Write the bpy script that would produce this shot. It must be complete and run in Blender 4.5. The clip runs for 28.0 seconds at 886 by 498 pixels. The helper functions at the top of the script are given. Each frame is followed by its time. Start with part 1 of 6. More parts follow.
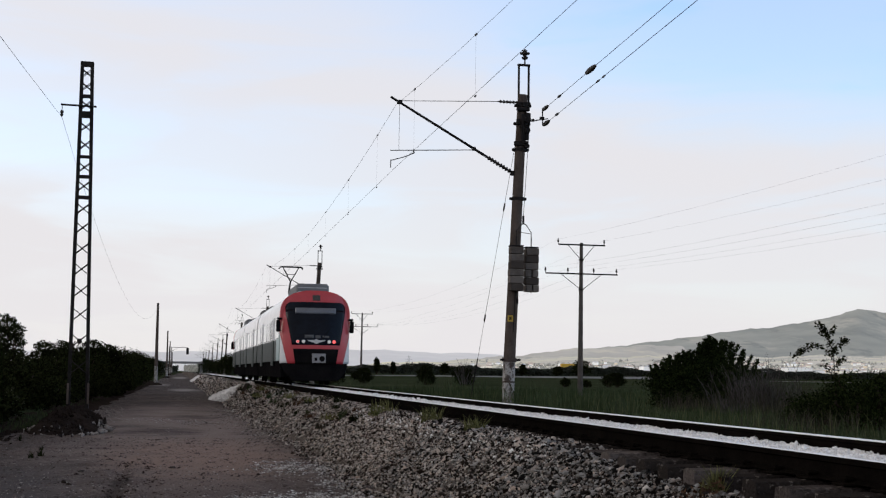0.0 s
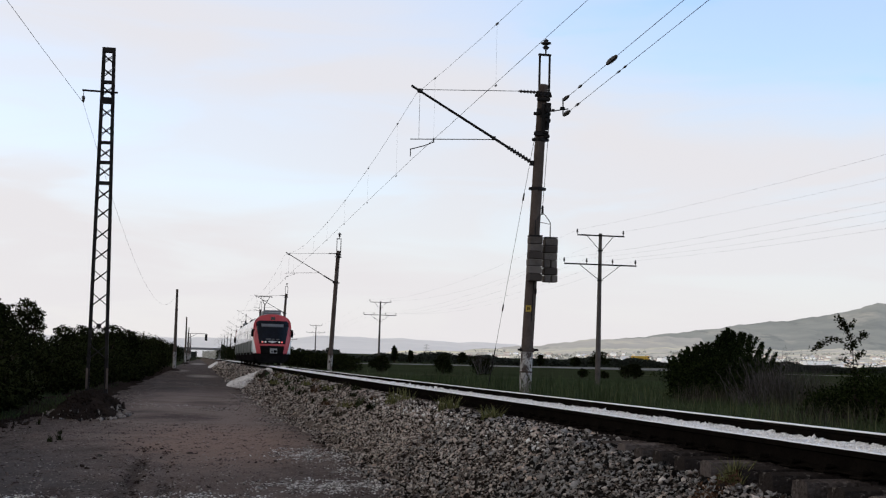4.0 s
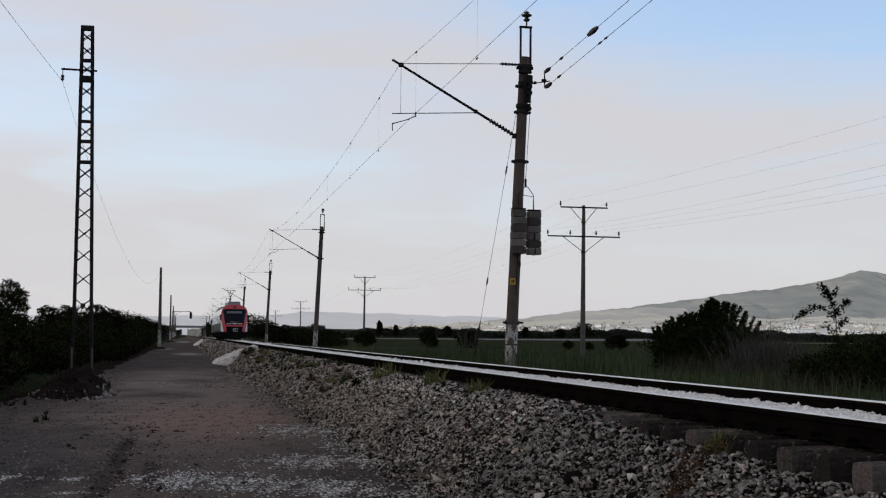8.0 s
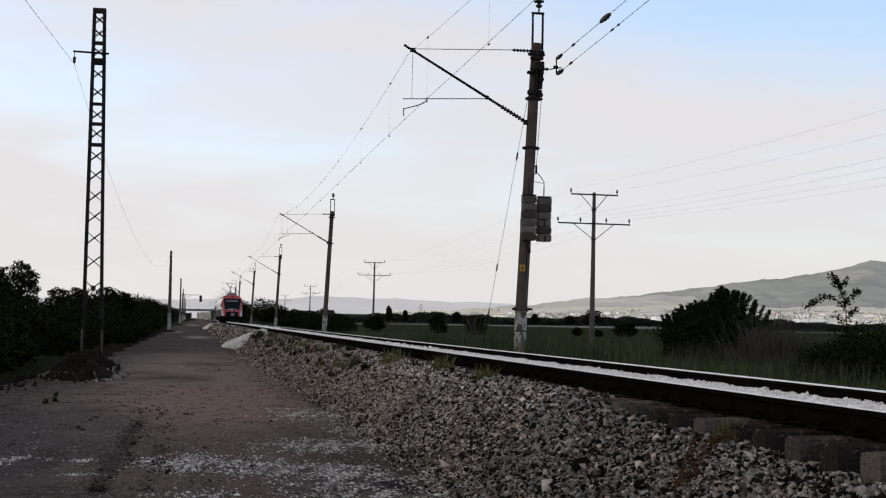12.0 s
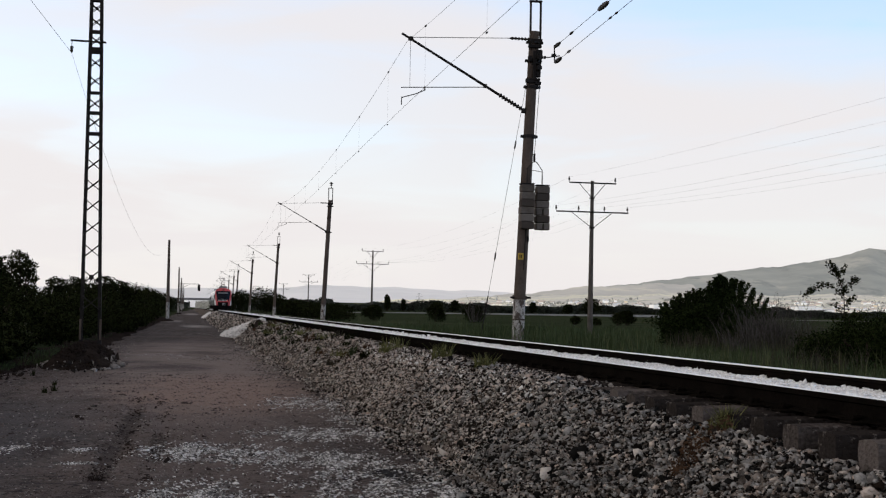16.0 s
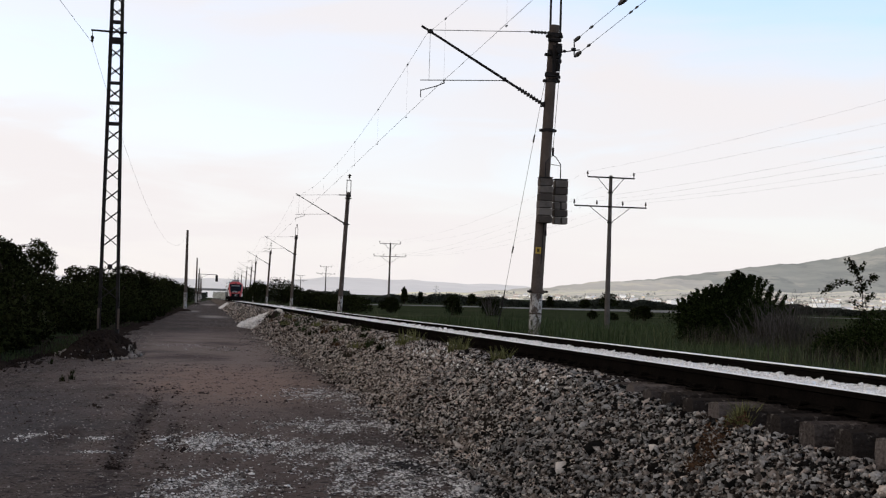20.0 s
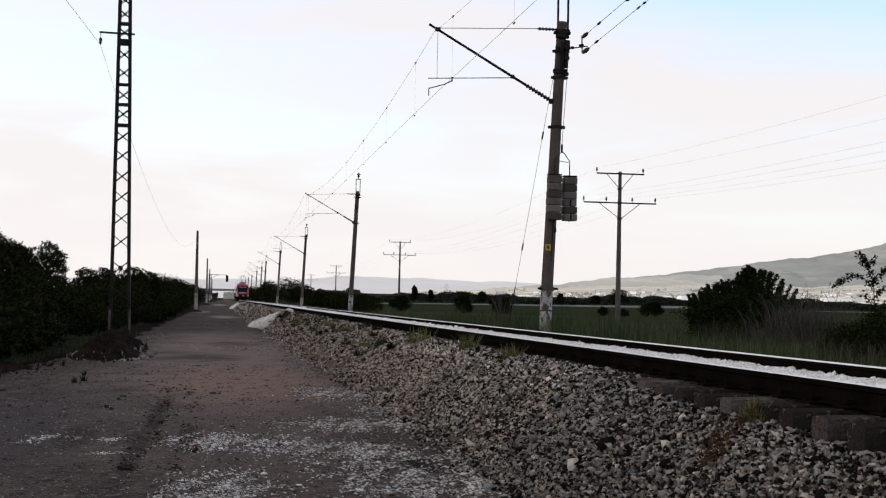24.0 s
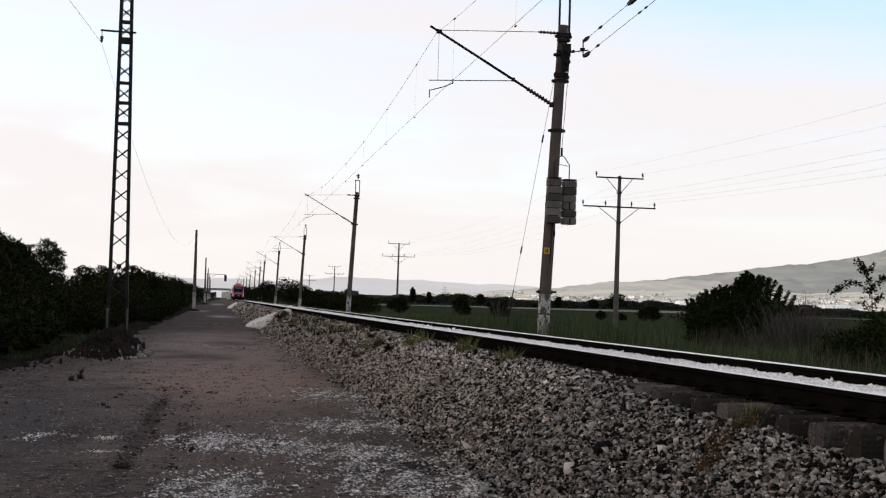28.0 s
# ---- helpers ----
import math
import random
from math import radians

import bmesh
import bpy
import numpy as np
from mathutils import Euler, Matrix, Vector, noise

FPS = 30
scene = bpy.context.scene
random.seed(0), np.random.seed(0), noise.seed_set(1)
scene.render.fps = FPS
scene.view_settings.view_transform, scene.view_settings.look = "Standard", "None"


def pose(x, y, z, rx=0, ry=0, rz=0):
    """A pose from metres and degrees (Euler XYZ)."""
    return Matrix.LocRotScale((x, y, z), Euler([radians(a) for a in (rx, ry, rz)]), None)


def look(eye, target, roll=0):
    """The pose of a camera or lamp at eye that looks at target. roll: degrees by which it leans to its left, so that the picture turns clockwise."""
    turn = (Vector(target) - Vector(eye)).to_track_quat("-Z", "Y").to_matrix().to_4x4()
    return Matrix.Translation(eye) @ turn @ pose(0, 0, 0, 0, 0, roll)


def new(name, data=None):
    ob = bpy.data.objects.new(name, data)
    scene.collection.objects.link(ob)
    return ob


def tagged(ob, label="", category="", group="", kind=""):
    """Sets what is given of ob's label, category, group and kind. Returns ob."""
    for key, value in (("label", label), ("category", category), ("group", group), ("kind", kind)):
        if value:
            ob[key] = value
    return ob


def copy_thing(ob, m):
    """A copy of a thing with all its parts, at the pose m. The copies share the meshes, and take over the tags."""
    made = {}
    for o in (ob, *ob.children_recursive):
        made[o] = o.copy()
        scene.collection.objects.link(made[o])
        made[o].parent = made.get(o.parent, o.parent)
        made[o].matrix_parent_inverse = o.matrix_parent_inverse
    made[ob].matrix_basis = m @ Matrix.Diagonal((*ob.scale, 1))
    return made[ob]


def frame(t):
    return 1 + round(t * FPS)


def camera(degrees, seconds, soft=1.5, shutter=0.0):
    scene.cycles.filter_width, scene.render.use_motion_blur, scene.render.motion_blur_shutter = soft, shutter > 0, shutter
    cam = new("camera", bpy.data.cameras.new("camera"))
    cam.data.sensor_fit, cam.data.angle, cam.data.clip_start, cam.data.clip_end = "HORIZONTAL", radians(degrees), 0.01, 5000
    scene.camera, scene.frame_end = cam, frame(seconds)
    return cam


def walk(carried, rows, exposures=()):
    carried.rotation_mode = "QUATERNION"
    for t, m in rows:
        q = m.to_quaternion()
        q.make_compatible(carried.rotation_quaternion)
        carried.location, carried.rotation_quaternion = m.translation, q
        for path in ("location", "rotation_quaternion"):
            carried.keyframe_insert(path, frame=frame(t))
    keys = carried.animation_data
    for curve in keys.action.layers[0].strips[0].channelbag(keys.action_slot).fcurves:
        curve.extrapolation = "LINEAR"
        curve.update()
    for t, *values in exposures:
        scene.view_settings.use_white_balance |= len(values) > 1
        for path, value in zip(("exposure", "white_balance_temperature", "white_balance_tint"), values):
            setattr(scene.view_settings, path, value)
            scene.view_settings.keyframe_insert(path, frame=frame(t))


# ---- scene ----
cam = camera(36.9, 28.0, soft=1.2)
walk(cam, [(t, pose(0, 0, 1.6, a, b, c)) for t, a, b, c in [
    (0, 95.386, -0.796, -11.265), (0.5, 95.565, -0.817, -11.093), (1, 95.436, -1.066, -10.97), (1.5, 95.318, -1.3, -10.67),
    (2, 95.154, -1.388, -10.562), (2.5, 95.113, -1.446, -10.493), (4.5, 94.681, -1.511, -10.542), (5, 94.401, -1.499, -10.793),
    (5.5, 94.278, -1.236, -10.964), (6, 94.259, -1.164, -10.979), (6.5, 94.094, -1.024, -11.042), (7, 93.889, -0.82, -11.162),
    (7.5, 93.831, -0.673, -11.319), (8, 93.798, -0.551, -11.143), (8.5, 93.455, -1.166, -10.412), (9, 94.373, -1.05, -10.458),
    (9.5, 94.103, -1.256, -10.639), (10, 93.921, -0.999, -10.622), (10.5, 93.678, -0.872, -10.8), (11, 93.505, -0.866, -10.657),
    (11.5, 93.5, -0.887, -10.637), (12, 93.181, -1.117, -10.75), (12.5, 92.951, -1.045, -10.962), (13, 92.703, -0.603, -11.192),
    (13.5, 92.426, -0.366, -11.205), (15.5, 92.87, -0.928, -11.179), (16, 92.691, -1.021, -10.821), (16.5, 92.884, -1.491, -10.792),
    (17, 92.913, -1.476, -10.54), (17.5, 92.861, -1.762, -10.205), (18, 92.7, -1.577, -10.223), (18.5, 92.441, -1.58, -10.292),
    (19, 92.771, -1.459, -10.208), (19.5, 92.702, -1.591, -10.239), (20, 92.376, -1.651, -10.094), (20.5, 92.244, -1.53, -9.972),
    (21, 92.404, -1.498, -10.133), (21.5, 92.457, -1.135, -10.134), (23.5, 92.404, -1.094, -9.841), (24, 92.28, -1.069, -9.646),
    (24.5, 92.328, -1.309, -9.893), (25, 92.096, -1.375, -9.726), (25.5, 91.966, -1.28, -9.886), (26, 91.854, -1.263, -9.807),
    (26.5, 92.137, -1.408, -10.037), (27, 92.012, -1.658, -9.999), (27.5, 92.137, -1.806, -9.859), (28, 92.373, -1.742, -9.728),
]], exposures=[
    (0, -0.10, 6500, 11), (2.5, -0.10, 6500, 11), (5, -0.08, 6500, 11), (6, -0.02, 6500, 11), (7, 0.02, 6500, 11), (7.5, -0.18, 6450, 11), (8, -0.40, 6420, 11),
    (9, -0.45, 6400, 11), (10, -0.38, 6420, 11), (11, -0.26, 6550, 11), (13, -0.08, 6620, 11), (16, -0.03, 6680, 11), (18, -0.02, 6690, 11), (20, 0.05, 6700, 12), (24, 0.08, 6720, 12), (28, 0.10, 6770, 12)])

# ---- plan, in metres: the track runs along +y ----
XC = 5.10          # track centre line beside the camera
RAIL = 1.09        # rail head
SLEEPER = 0.925    # sleeper top
TAU = 2 * math.pi
rng = np.random.default_rng(7)


def smooth(a, b, v):
    t = np.clip((v - a) / (b - a), 0, 1)
    return t * t * (3 - 2 * t)


def track(y):
    """Side distance of the track's centre line, which bends very slightly."""
    return XC + 0.38 * smooth(35, 130, np.asarray(y, float)) + 0.10 * smooth(150, 260, np.asarray(y, float))


def ripple(x, y):
    """Gentle unevenness of the trodden ground."""
    return 0.22 * (0.022 * np.sin(1.7 * x + 0.31 * y) * np.sin(0.23 * y + 0.9) + 0.012 * np.sin(3.1 * x - 0.8 * y + 1.3)
            + 0.010 * np.sin(0.9 * y + 2.2 * np.sin(1.3 * x)))


def toe(y):
    """Where the ballast bank meets the dirt road."""
    return 2.78 + 0.10 * np.sin(0.9 * y + 0.4) + 0.06 * np.sin(2.3 * y) - 0.22 * np.exp(-((y - 15.4) / 1.1) ** 2) - 0.30 * smooth(28, 45, y)


def verge(y):
    """Where the dirt gives way to grass and hedge on the other side."""
    y = np.asarray(y, float)
    return -4.6 + 1.35 * smooth(24, 46, y) + 0.3 * smooth(60, 150, y) + 2.7 * smooth(430, 560, y) + 0.16 * np.sin(0.7 * y) + 0.10 * np.sin(1.9 * y + 1)


def land(x, y):
    """Height of the ground."""
    x, y = np.asarray(x, float), np.asarray(y, float)
    left = 0.18 * smooth(0.1, -1.3, x - verge(y)) + 0.25 * smooth(-5, -14, x)
    bank = (0.700 + 0.048 * smooth(7.4, 8.8, y) + 0.112 * smooth(9.5, 13.5, y)) * np.clip((x - toe(y)) / (3.62 - toe(y)), 0, 1) ** 0.85
    right = -0.30 * smooth(6.7, 11.0, x) + 0.75 * smooth(60, 320, np.abs(y)) * smooth(8, 40, x)
    ruts = sum(d * np.exp(-((x - c - 0.05 * np.sin(0.5 * y)) / w) ** 2) for c, w, d in ((-0.78, 0.12, -0.045), (-0.99, 0.10, 0.020), (-0.60, 0.08, 0.016), (-0.31, 0.09, -0.030), (1.05, 0.30, -0.018))) * smooth(12, 15, y) * smooth(30, 22, y) * (0.75 + 0.35 * np.sin(1.9 * y + 2 * x))
    return left + bank + right + ruts + ripple(x, y) * (1 - smooth(2.2, 3.4, x) * 0.6)


# ---- world and sun: a pale evening sky under thin cloud ----
world = bpy.data.worlds.new("evening_sky")
scene.world = world
world.use_nodes = True
wn, wl = world.node_tree.nodes, world.node_tree.links
wn.clear()
SUN_UP, SUN_TURN = radians(14), radians(-62)
sky = wn.new("ShaderNodeTexSky")
sky.sky_type, sky.sun_disc, sky.sun_elevation, sky.sun_rotation = "NISHITA", False, SUN_UP, SUN_TURN
sky.air_density, sky.dust_density, sky.ozone_density = 1.0, 0.4, 2.0
coord = wn.new("ShaderNodeTexCoord")
stretch = wn.new("ShaderNodeMapping")
stretch.inputs["Scale"].default_value = (2.2, 2.2, 9.0)
stretch.inputs["Rotation"].default_value = (0.0, 0.16, 0.0)
clouds = wn.new("ShaderNodeTexNoise")
clouds.inputs["Scale"].default_value, clouds.inputs["Detail"].default_value, clouds.inputs["Roughness"].default_value = 1.3, 5, 0.5
split = wn.new("ShaderNodeSeparateXYZ")


def sky_ramp(source, low, high, a, b):
    """A smooth step over one measure of the sky."""
    r = wn.new("ShaderNodeMapRange")
    r.interpolation_type = "SMOOTHSTEP"
    for key, value in (("From Min", low), ("From Max", high), ("To Min", a), ("To Max", b)):
        r.inputs[key].default_value = value
    wl.new(source, r.inputs["Value"])
    return r.outputs["Result"]


def sky_math(kind, a, b):
    m = wn.new("ShaderNodeMath")
    m.operation = kind
    for slot, value in ((0, a), (1, b)):
        if isinstance(value, float):
            m.inputs[slot].default_value = value
        else:
            wl.new(value, m.inputs[slot])
    return m.outputs[0]


wl.new(coord.outputs["Generated"], stretch.inputs["Vector"])
wl.new(coord.outputs["Generated"], split.inputs["Vector"])
wl.new(stretch.outputs["Vector"], clouds.inputs["Vector"])
# height over the lower edge of the clear sky, which slopes down to one side; wisps fray it
slope = wn.new("ShaderNodeVectorMath")
slope.operation = "DOT_PRODUCT"
slope.inputs[1].default_value = (0.19, 0.0, 1.0)
wl.new(coord.outputs["Generated"], slope.inputs[0])
frayed = sky_math("ADD", slope.outputs["Value"], sky_math("MULTIPLY", sky_math("SUBTRACT", clouds.outputs["Fac"], 0.5), -0.10))
opening = sky_math("MULTIPLY", sky_ramp(frayed, 0.225, 0.31, 0.0, 1.0), sky_ramp(split.outputs["X"], 0.0, 0.36, 0.25, 1.0))
# a second, thinner opening lower down
gap = sky_math("MULTIPLY", sky_ramp(frayed, 0.08, 0.14, 0.0, 1.0), sky_ramp(frayed, 0.19, 0.26, 1.0, 0.0))
gap = sky_math("MULTIPLY", gap, sky_ramp(split.outputs["X"], -0.05, 0.34, 0.36, 0.10))
clear_share = sky_math("ADD", sky_math("MULTIPLY", opening, 0.66), sky_math("MULTIPLY", gap, 0.50))
# faint torn wisps all over the sheet
streak, wisps = wn.new("ShaderNodeMapping"), wn.new("ShaderNodeTexNoise")
streak.inputs["Scale"].default_value, streak.inputs["Rotation"].default_value = (3.0, 3.0, 16.0), (0.0, 0.22, 0.0)
wisps.inputs["Scale"].default_value, wisps.inputs["Detail"].default_value, wisps.inputs["Distortion"].default_value = 1.7, 7, 0.6
wl.new(coord.outputs["Generated"], streak.inputs["Vector"])
wl.new(streak.outputs["Vector"], wisps.inputs["Vector"])
torn = sky_math("MULTIPLY", sky_ramp(wisps.outputs["Fac"], 0.44, 0.66, 0.0, 1.0), sky_ramp(split.outputs["Z"], 0.02, 0.12, 0.03, 0.13))
veil = sky_math("SUBTRACT", 0.985, sky_math("ADD", clear_share, torn))
# the cloud sheet is bright towards the horizon and heavier, greyer overhead
shade = wn.new("ShaderNodeMapRange")
shade.interpolation_type = "SMOOTHSTEP"
shade.inputs["From Min"].default_value, shade.inputs["From Max"].default_value = 0.30, 0.80
sheet_colour = wn.new("ShaderNodeMix")
sheet_colour.data_type = "RGBA"
sheet_colour.inputs["A"].default_value, sheet_colour.inputs["B"].default_value = (8.66, 8.44, 8.60, 1), (4.0, 3.72, 3.55, 1)
mix = wn.new("ShaderNodeMix")
mix.data_type = "RGBA"
back = wn.new("ShaderNodeBackground")
back.inputs["Strength"].default_value = 0.10
wout = wn.new("ShaderNodeOutputWorld")
clear = wn.new("ShaderNodeMix")
clear.data_type, clear.blend_type = "RGBA", "MULTIPLY"
clear.inputs["Factor"].default_value, clear.inputs["B"].default_value = 1.0, (2.92, 3.22, 3.62, 1)
wl.new(sky.outputs["Color"], clear.inputs["A"])
wl.new(split.outputs["Z"], shade.inputs["Value"])
wl.new(shade.outputs["Result"], sheet_colour.inputs["Factor"])
wl.new(veil, mix.inputs["Factor"])
wl.new(clear.outputs["Result"], mix.inputs["A"])
wl.new(sheet_colour.outputs["Result"], mix.inputs["B"])
roof = wn.new("ShaderNodeMix")
roof.data_type = "RGBA"
wl.new(shade.outputs["Result"], roof.inputs["Factor"])
wl.new(mix.outputs["Result"], roof.inputs["A"])
wl.new(sheet_colour.outputs["Result"], roof.inputs["B"])
wl.new(roof.outputs["Result"], back.inputs["Color"])
wl.new(back.outputs["Background"], wout.inputs["Surface"])

sun = new("sun", bpy.data.lights.new("sun", "SUN"))
sun.data.energy, sun.data.angle, sun.data.color = 0.5, radians(14), (1.0, 0.90, 0.78)
sun_way = Vector((math.sin(SUN_TURN) * math.cos(SUN_UP), math.cos(SUN_TURN) * math.cos(SUN_UP), math.sin(SUN_UP)))
sun.matrix_world = look((-60, 40, 60), Vector((-60, 40, 60)) - sun_way)


# ---- materials ----
def material(name, dark, light, rough=0.8, metal=0.0, scale=6.0, fine=60.0, bump=0.3, depth=0.01, per=None, spots=None, glow=0.0, tint=None, spread=0.62):
    """A surface that varies between two colours at two scales. per: 'island' or 'object' variation; spots: a third colour in patches."""
    m = bpy.data.materials.new(name)
    m.use_nodes = True
    n, l = m.node_tree.nodes, m.node_tree.links
    b = n["Principled BSDF"]
    tc = n.new("ShaderNodeTexCoord")
    big, small = n.new("ShaderNodeTexNoise"), n.new("ShaderNodeTexNoise")
    big.inputs["Scale"].default_value, big.inputs["Detail"].default_value = scale, 4
    small.inputs["Scale"].default_value, small.inputs["Detail"].default_value = fine, 3
    for t in (big, small):
        l.new(tc.outputs["Object"], t.inputs["Vector"])
    add = n.new("ShaderNodeMath")
    add.operation = "MULTIPLY_ADD"
    add.inputs[1].default_value = 0.45
    l.new(small.outputs["Fac"], add.inputs[0])
    scaled = n.new("ShaderNodeMath")
    scaled.operation = "MULTIPLY"
    scaled.inputs[1].default_value = 0.55
    l.new(big.outputs["Fac"], scaled.inputs[0])
    l.new(scaled.outputs[0], add.inputs[2])
    value = add.outputs[0]
    if per:
        src = n.new("ShaderNodeNewGeometry") if per == "island" else n.new("ShaderNodeObjectInfo")
        out = src.outputs["Random Per Island"] if per == "island" else src.outputs["Random"]
        shift = n.new("ShaderNodeMath")
        shift.operation = "MULTIPLY_ADD"
        shift.inputs[1].default_value, shift.inputs[2].default_value = spread, -0.53 * spread
        l.new(out, shift.inputs[0])
        total = n.new("ShaderNodeMath")
        l.new(value, total.inputs[0])
        l.new(shift.outputs[0], total.inputs[1])
        value = total.outputs[0]
    ramp = n.new("ShaderNodeValToRGB")
    ramp.color_ramp.elements[0].position, ramp.color_ramp.elements[1].position = 0.32, 0.68
    ramp.color_ramp.elements[0].color, ramp.color_ramp.elements[1].color = (*dark, 1), (*light, 1)
    l.new(value, ramp.inputs["Fac"])
    colour = ramp.outputs["Color"]
    if tint:
        # a share of the pieces has another hue
        shuffle = n.new("ShaderNodeTexWhiteNoise")
        shuffle.noise_dimensions = "1D"
        l.new(out, shuffle.inputs["W"])
        share = n.new("ShaderNodeMapRange")
        share.inputs["From Min"].default_value, share.inputs["From Max"].default_value = tint[1], 1.0
        l.new(shuffle.outputs["Value"], share.inputs["Value"])
        hue = n.new("ShaderNodeMix")
        hue.data_type, hue.blend_type = "RGBA", "MULTIPLY"
        hue.inputs["B"].default_value = (*tint[0], 1)
        l.new(share.outputs["Result"], hue.inputs["Factor"])
        l.new(colour, hue.inputs["A"])
        colour = hue.outputs["Result"]
    for spot in ([] if not spots else spots if isinstance(spots, list) else [spots]):
        patch = n.new("ShaderNodeTexNoise")
        patch.inputs["Scale"].default_value, patch.inputs["Detail"].default_value, patch.inputs["Roughness"].default_value = spot[1], 6, 0.65
        if len(spot) > 4:
            warp = n.new("ShaderNodeMapping")
            warp.inputs["Scale"].default_value = spot[4]
            l.new(tc.outputs["Object"], warp.inputs["Vector"])
            l.new(warp.outputs["Vector"], patch.inputs["Vector"])
        else:
            l.new(tc.outputs["Object"], patch.inputs["Vector"])
        edge = n.new("ShaderNodeMapRange")
        edge.inputs["From Min"].default_value, edge.inputs["From Max"].default_value = spot[2], spot[2] + spot[3]
        l.new(patch.outputs["Fac"], edge.inputs["Value"])
        over = n.new("ShaderNodeMix")
        over.data_type = "RGBA"
        over.inputs["B"].default_value = (*spot[0], 1)
        l.new(edge.outputs["Result"], over.inputs["Factor"])
        l.new(colour, over.inputs["A"])
        colour = over.outputs["Result"]
    l.new(colour, b.inputs["Base Color"])
    b.inputs["Roughness"].default_value, b.inputs["Metallic"].default_value = rough, metal
    b.inputs["Specular IOR Level"].default_value = 0.5 if rough < 0.68 else 0.12 if rough < 0.88 else 0.0
    if bump:
        bm = n.new("ShaderNodeBump")
        bm.inputs["Strength"].default_value, bm.inputs["Distance"].default_value = bump, depth
        l.new(small.outputs["Fac"], bm.inputs["Height"])
        l.new(bm.outputs["Normal"], b.inputs["Normal"])
    if glow:
        l.new(colour, b.inputs["Emission Color"])
        b.inputs["Emission Strength"].default_value = glow
    return m


M_GRASSLAND = material("grassland", (0.0198, 0.027, 0.0144), (0.044, 0.054, 0.030), 0.95, scale=0.12, fine=3.0, bump=0.6, depth=0.1, spots=((0.083, 0.079, 0.047), 0.05, 0.55, 0.15))
M_DIRT = material("trodden_dirt", (0.030, 0.023, 0.023), (0.097, 0.078, 0.072), 0.93, scale=0.9, fine=26, bump=1.0, depth=0.05, spots=[((0.131, 0.097, 0.084), 0.13, 0.46, 0.25), ((0.030, 0.023, 0.023), 1.1, 0.54, 0.14, (1.0, 0.14, 1.0)), ((0.101, 0.081, 0.075), 2.4, 0.54, 0.10, (1.0, 0.3, 1.0)), ((0.026, 0.022, 0.021), 3.3, 0.55, 0.08), ((0.131, 0.111, 0.104), 6.5, 0.56, 0.05), ((0.024, 0.020, 0.0191), 9.0, 0.56, 0.04), ((0.261, 0.244, 0.235), 17.0, 0.63, 0.03), ((0.0174, 0.0139, 0.0130), 22.0, 0.58, 0.04)])
earth = M_DIRT.node_tree.nodes["Principled BSDF"].inputs
dn, dl = M_DIRT.node_tree.nodes, M_DIRT.node_tree.links
dirt_place = dn.new("ShaderNodeTexCoord")


def stain(centre, size, colour, amount, grain, low, high):
    """A frayed patch of another earth lying on the road."""
    spot, shape, fray = dn.new("ShaderNodeMapping"), dn.new("ShaderNodeTexGradient"), dn.new("ShaderNodeTexNoise")
    spot.vector_type = "TEXTURE"
    spot.inputs["Location"].default_value, spot.inputs["Scale"].default_value = (*centre, 0.0), (*size, 4.0)
    shape.gradient_type = "SPHERICAL"
    fray.inputs["Scale"].default_value, fray.inputs["Detail"].default_value = grain, 6
    dl.new(dirt_place.outputs["Object"], spot.inputs["Vector"])
    dl.new(spot.outputs["Vector"], shape.inputs["Vector"])
    dl.new(dirt_place.outputs["Object"], fray.inputs["Vector"])
    both, edge, over = dn.new("ShaderNodeMath"), dn.new("ShaderNodeMapRange"), dn.new("ShaderNodeMix")
    both.operation, over.data_type = "MULTIPLY", "RGBA"
    dl.new(shape.outputs["Fac"], both.inputs[0])
    dl.new(fray.outputs["Fac"], both.inputs[1])
    edge.inputs["From Min"].default_value, edge.inputs["From Max"].default_value, edge.inputs["To Max"].default_value = low, high, amount
    dl.new(both.outputs[0], edge.inputs["Value"])
    over.inputs["B"].default_value = (*colour, 1)
    dl.new(edge.outputs["Result"], over.inputs["Factor"])
    dl.new(earth["Base Color"].links[0].from_socket, over.inputs["A"])
    dl.new(over.outputs["Result"], earth["Base Color"])


# pinkish clay across the carriageway, damp wheel ruts, a dark wet spot and bluish grit along one side
stain((0.2, 40.0), (4.2, 34.0), (0.217, 0.172, 0.155), 0.85, 0.5, 0.06, 0.34)
stain((0.5, 26.0), (2.7, 9.0), (0.239, 0.167, 0.139), 0.74, 0.9, 0.08, 0.34)
stain((0.3, 16.0), (1.6, 6.0), (0.113, 0.087, 0.078), 0.60, 1.1, 0.10, 0.34)
stain((-0.3, 36.0), (1.9, 4.2), (0.044, 0.035, 0.033), 0.70, 1.3, 0.16, 0.40)
stain((0.6, 47.0), (1.8, 5.0), (0.044, 0.035, 0.033), 0.65, 1.1, 0.16, 0.40)
stain((-1.0, 66.0), (1.6, 9.0), (0.052, 0.044, 0.042), 0.60, 0.8, 0.14, 0.36)
stain((0.6, 112.0), (2.3, 16.0), (0.296, 0.270, 0.252), 0.80, 1.4, 0.17, 0.42)
stain((-1.6, 150.0), (1.8, 20.0), (0.261, 0.239, 0.226), 0.70, 1.4, 0.17, 0.42)
stain((0.6, 300.0), (2.6, 60.0), (0.296, 0.270, 0.252), 0.75, 0.2, 0.10, 0.34)
stain((-2.6, 17.0), (2.3, 9.0), (0.063, 0.059, 0.063), 0.60, 0.8, 0.10, 0.34)
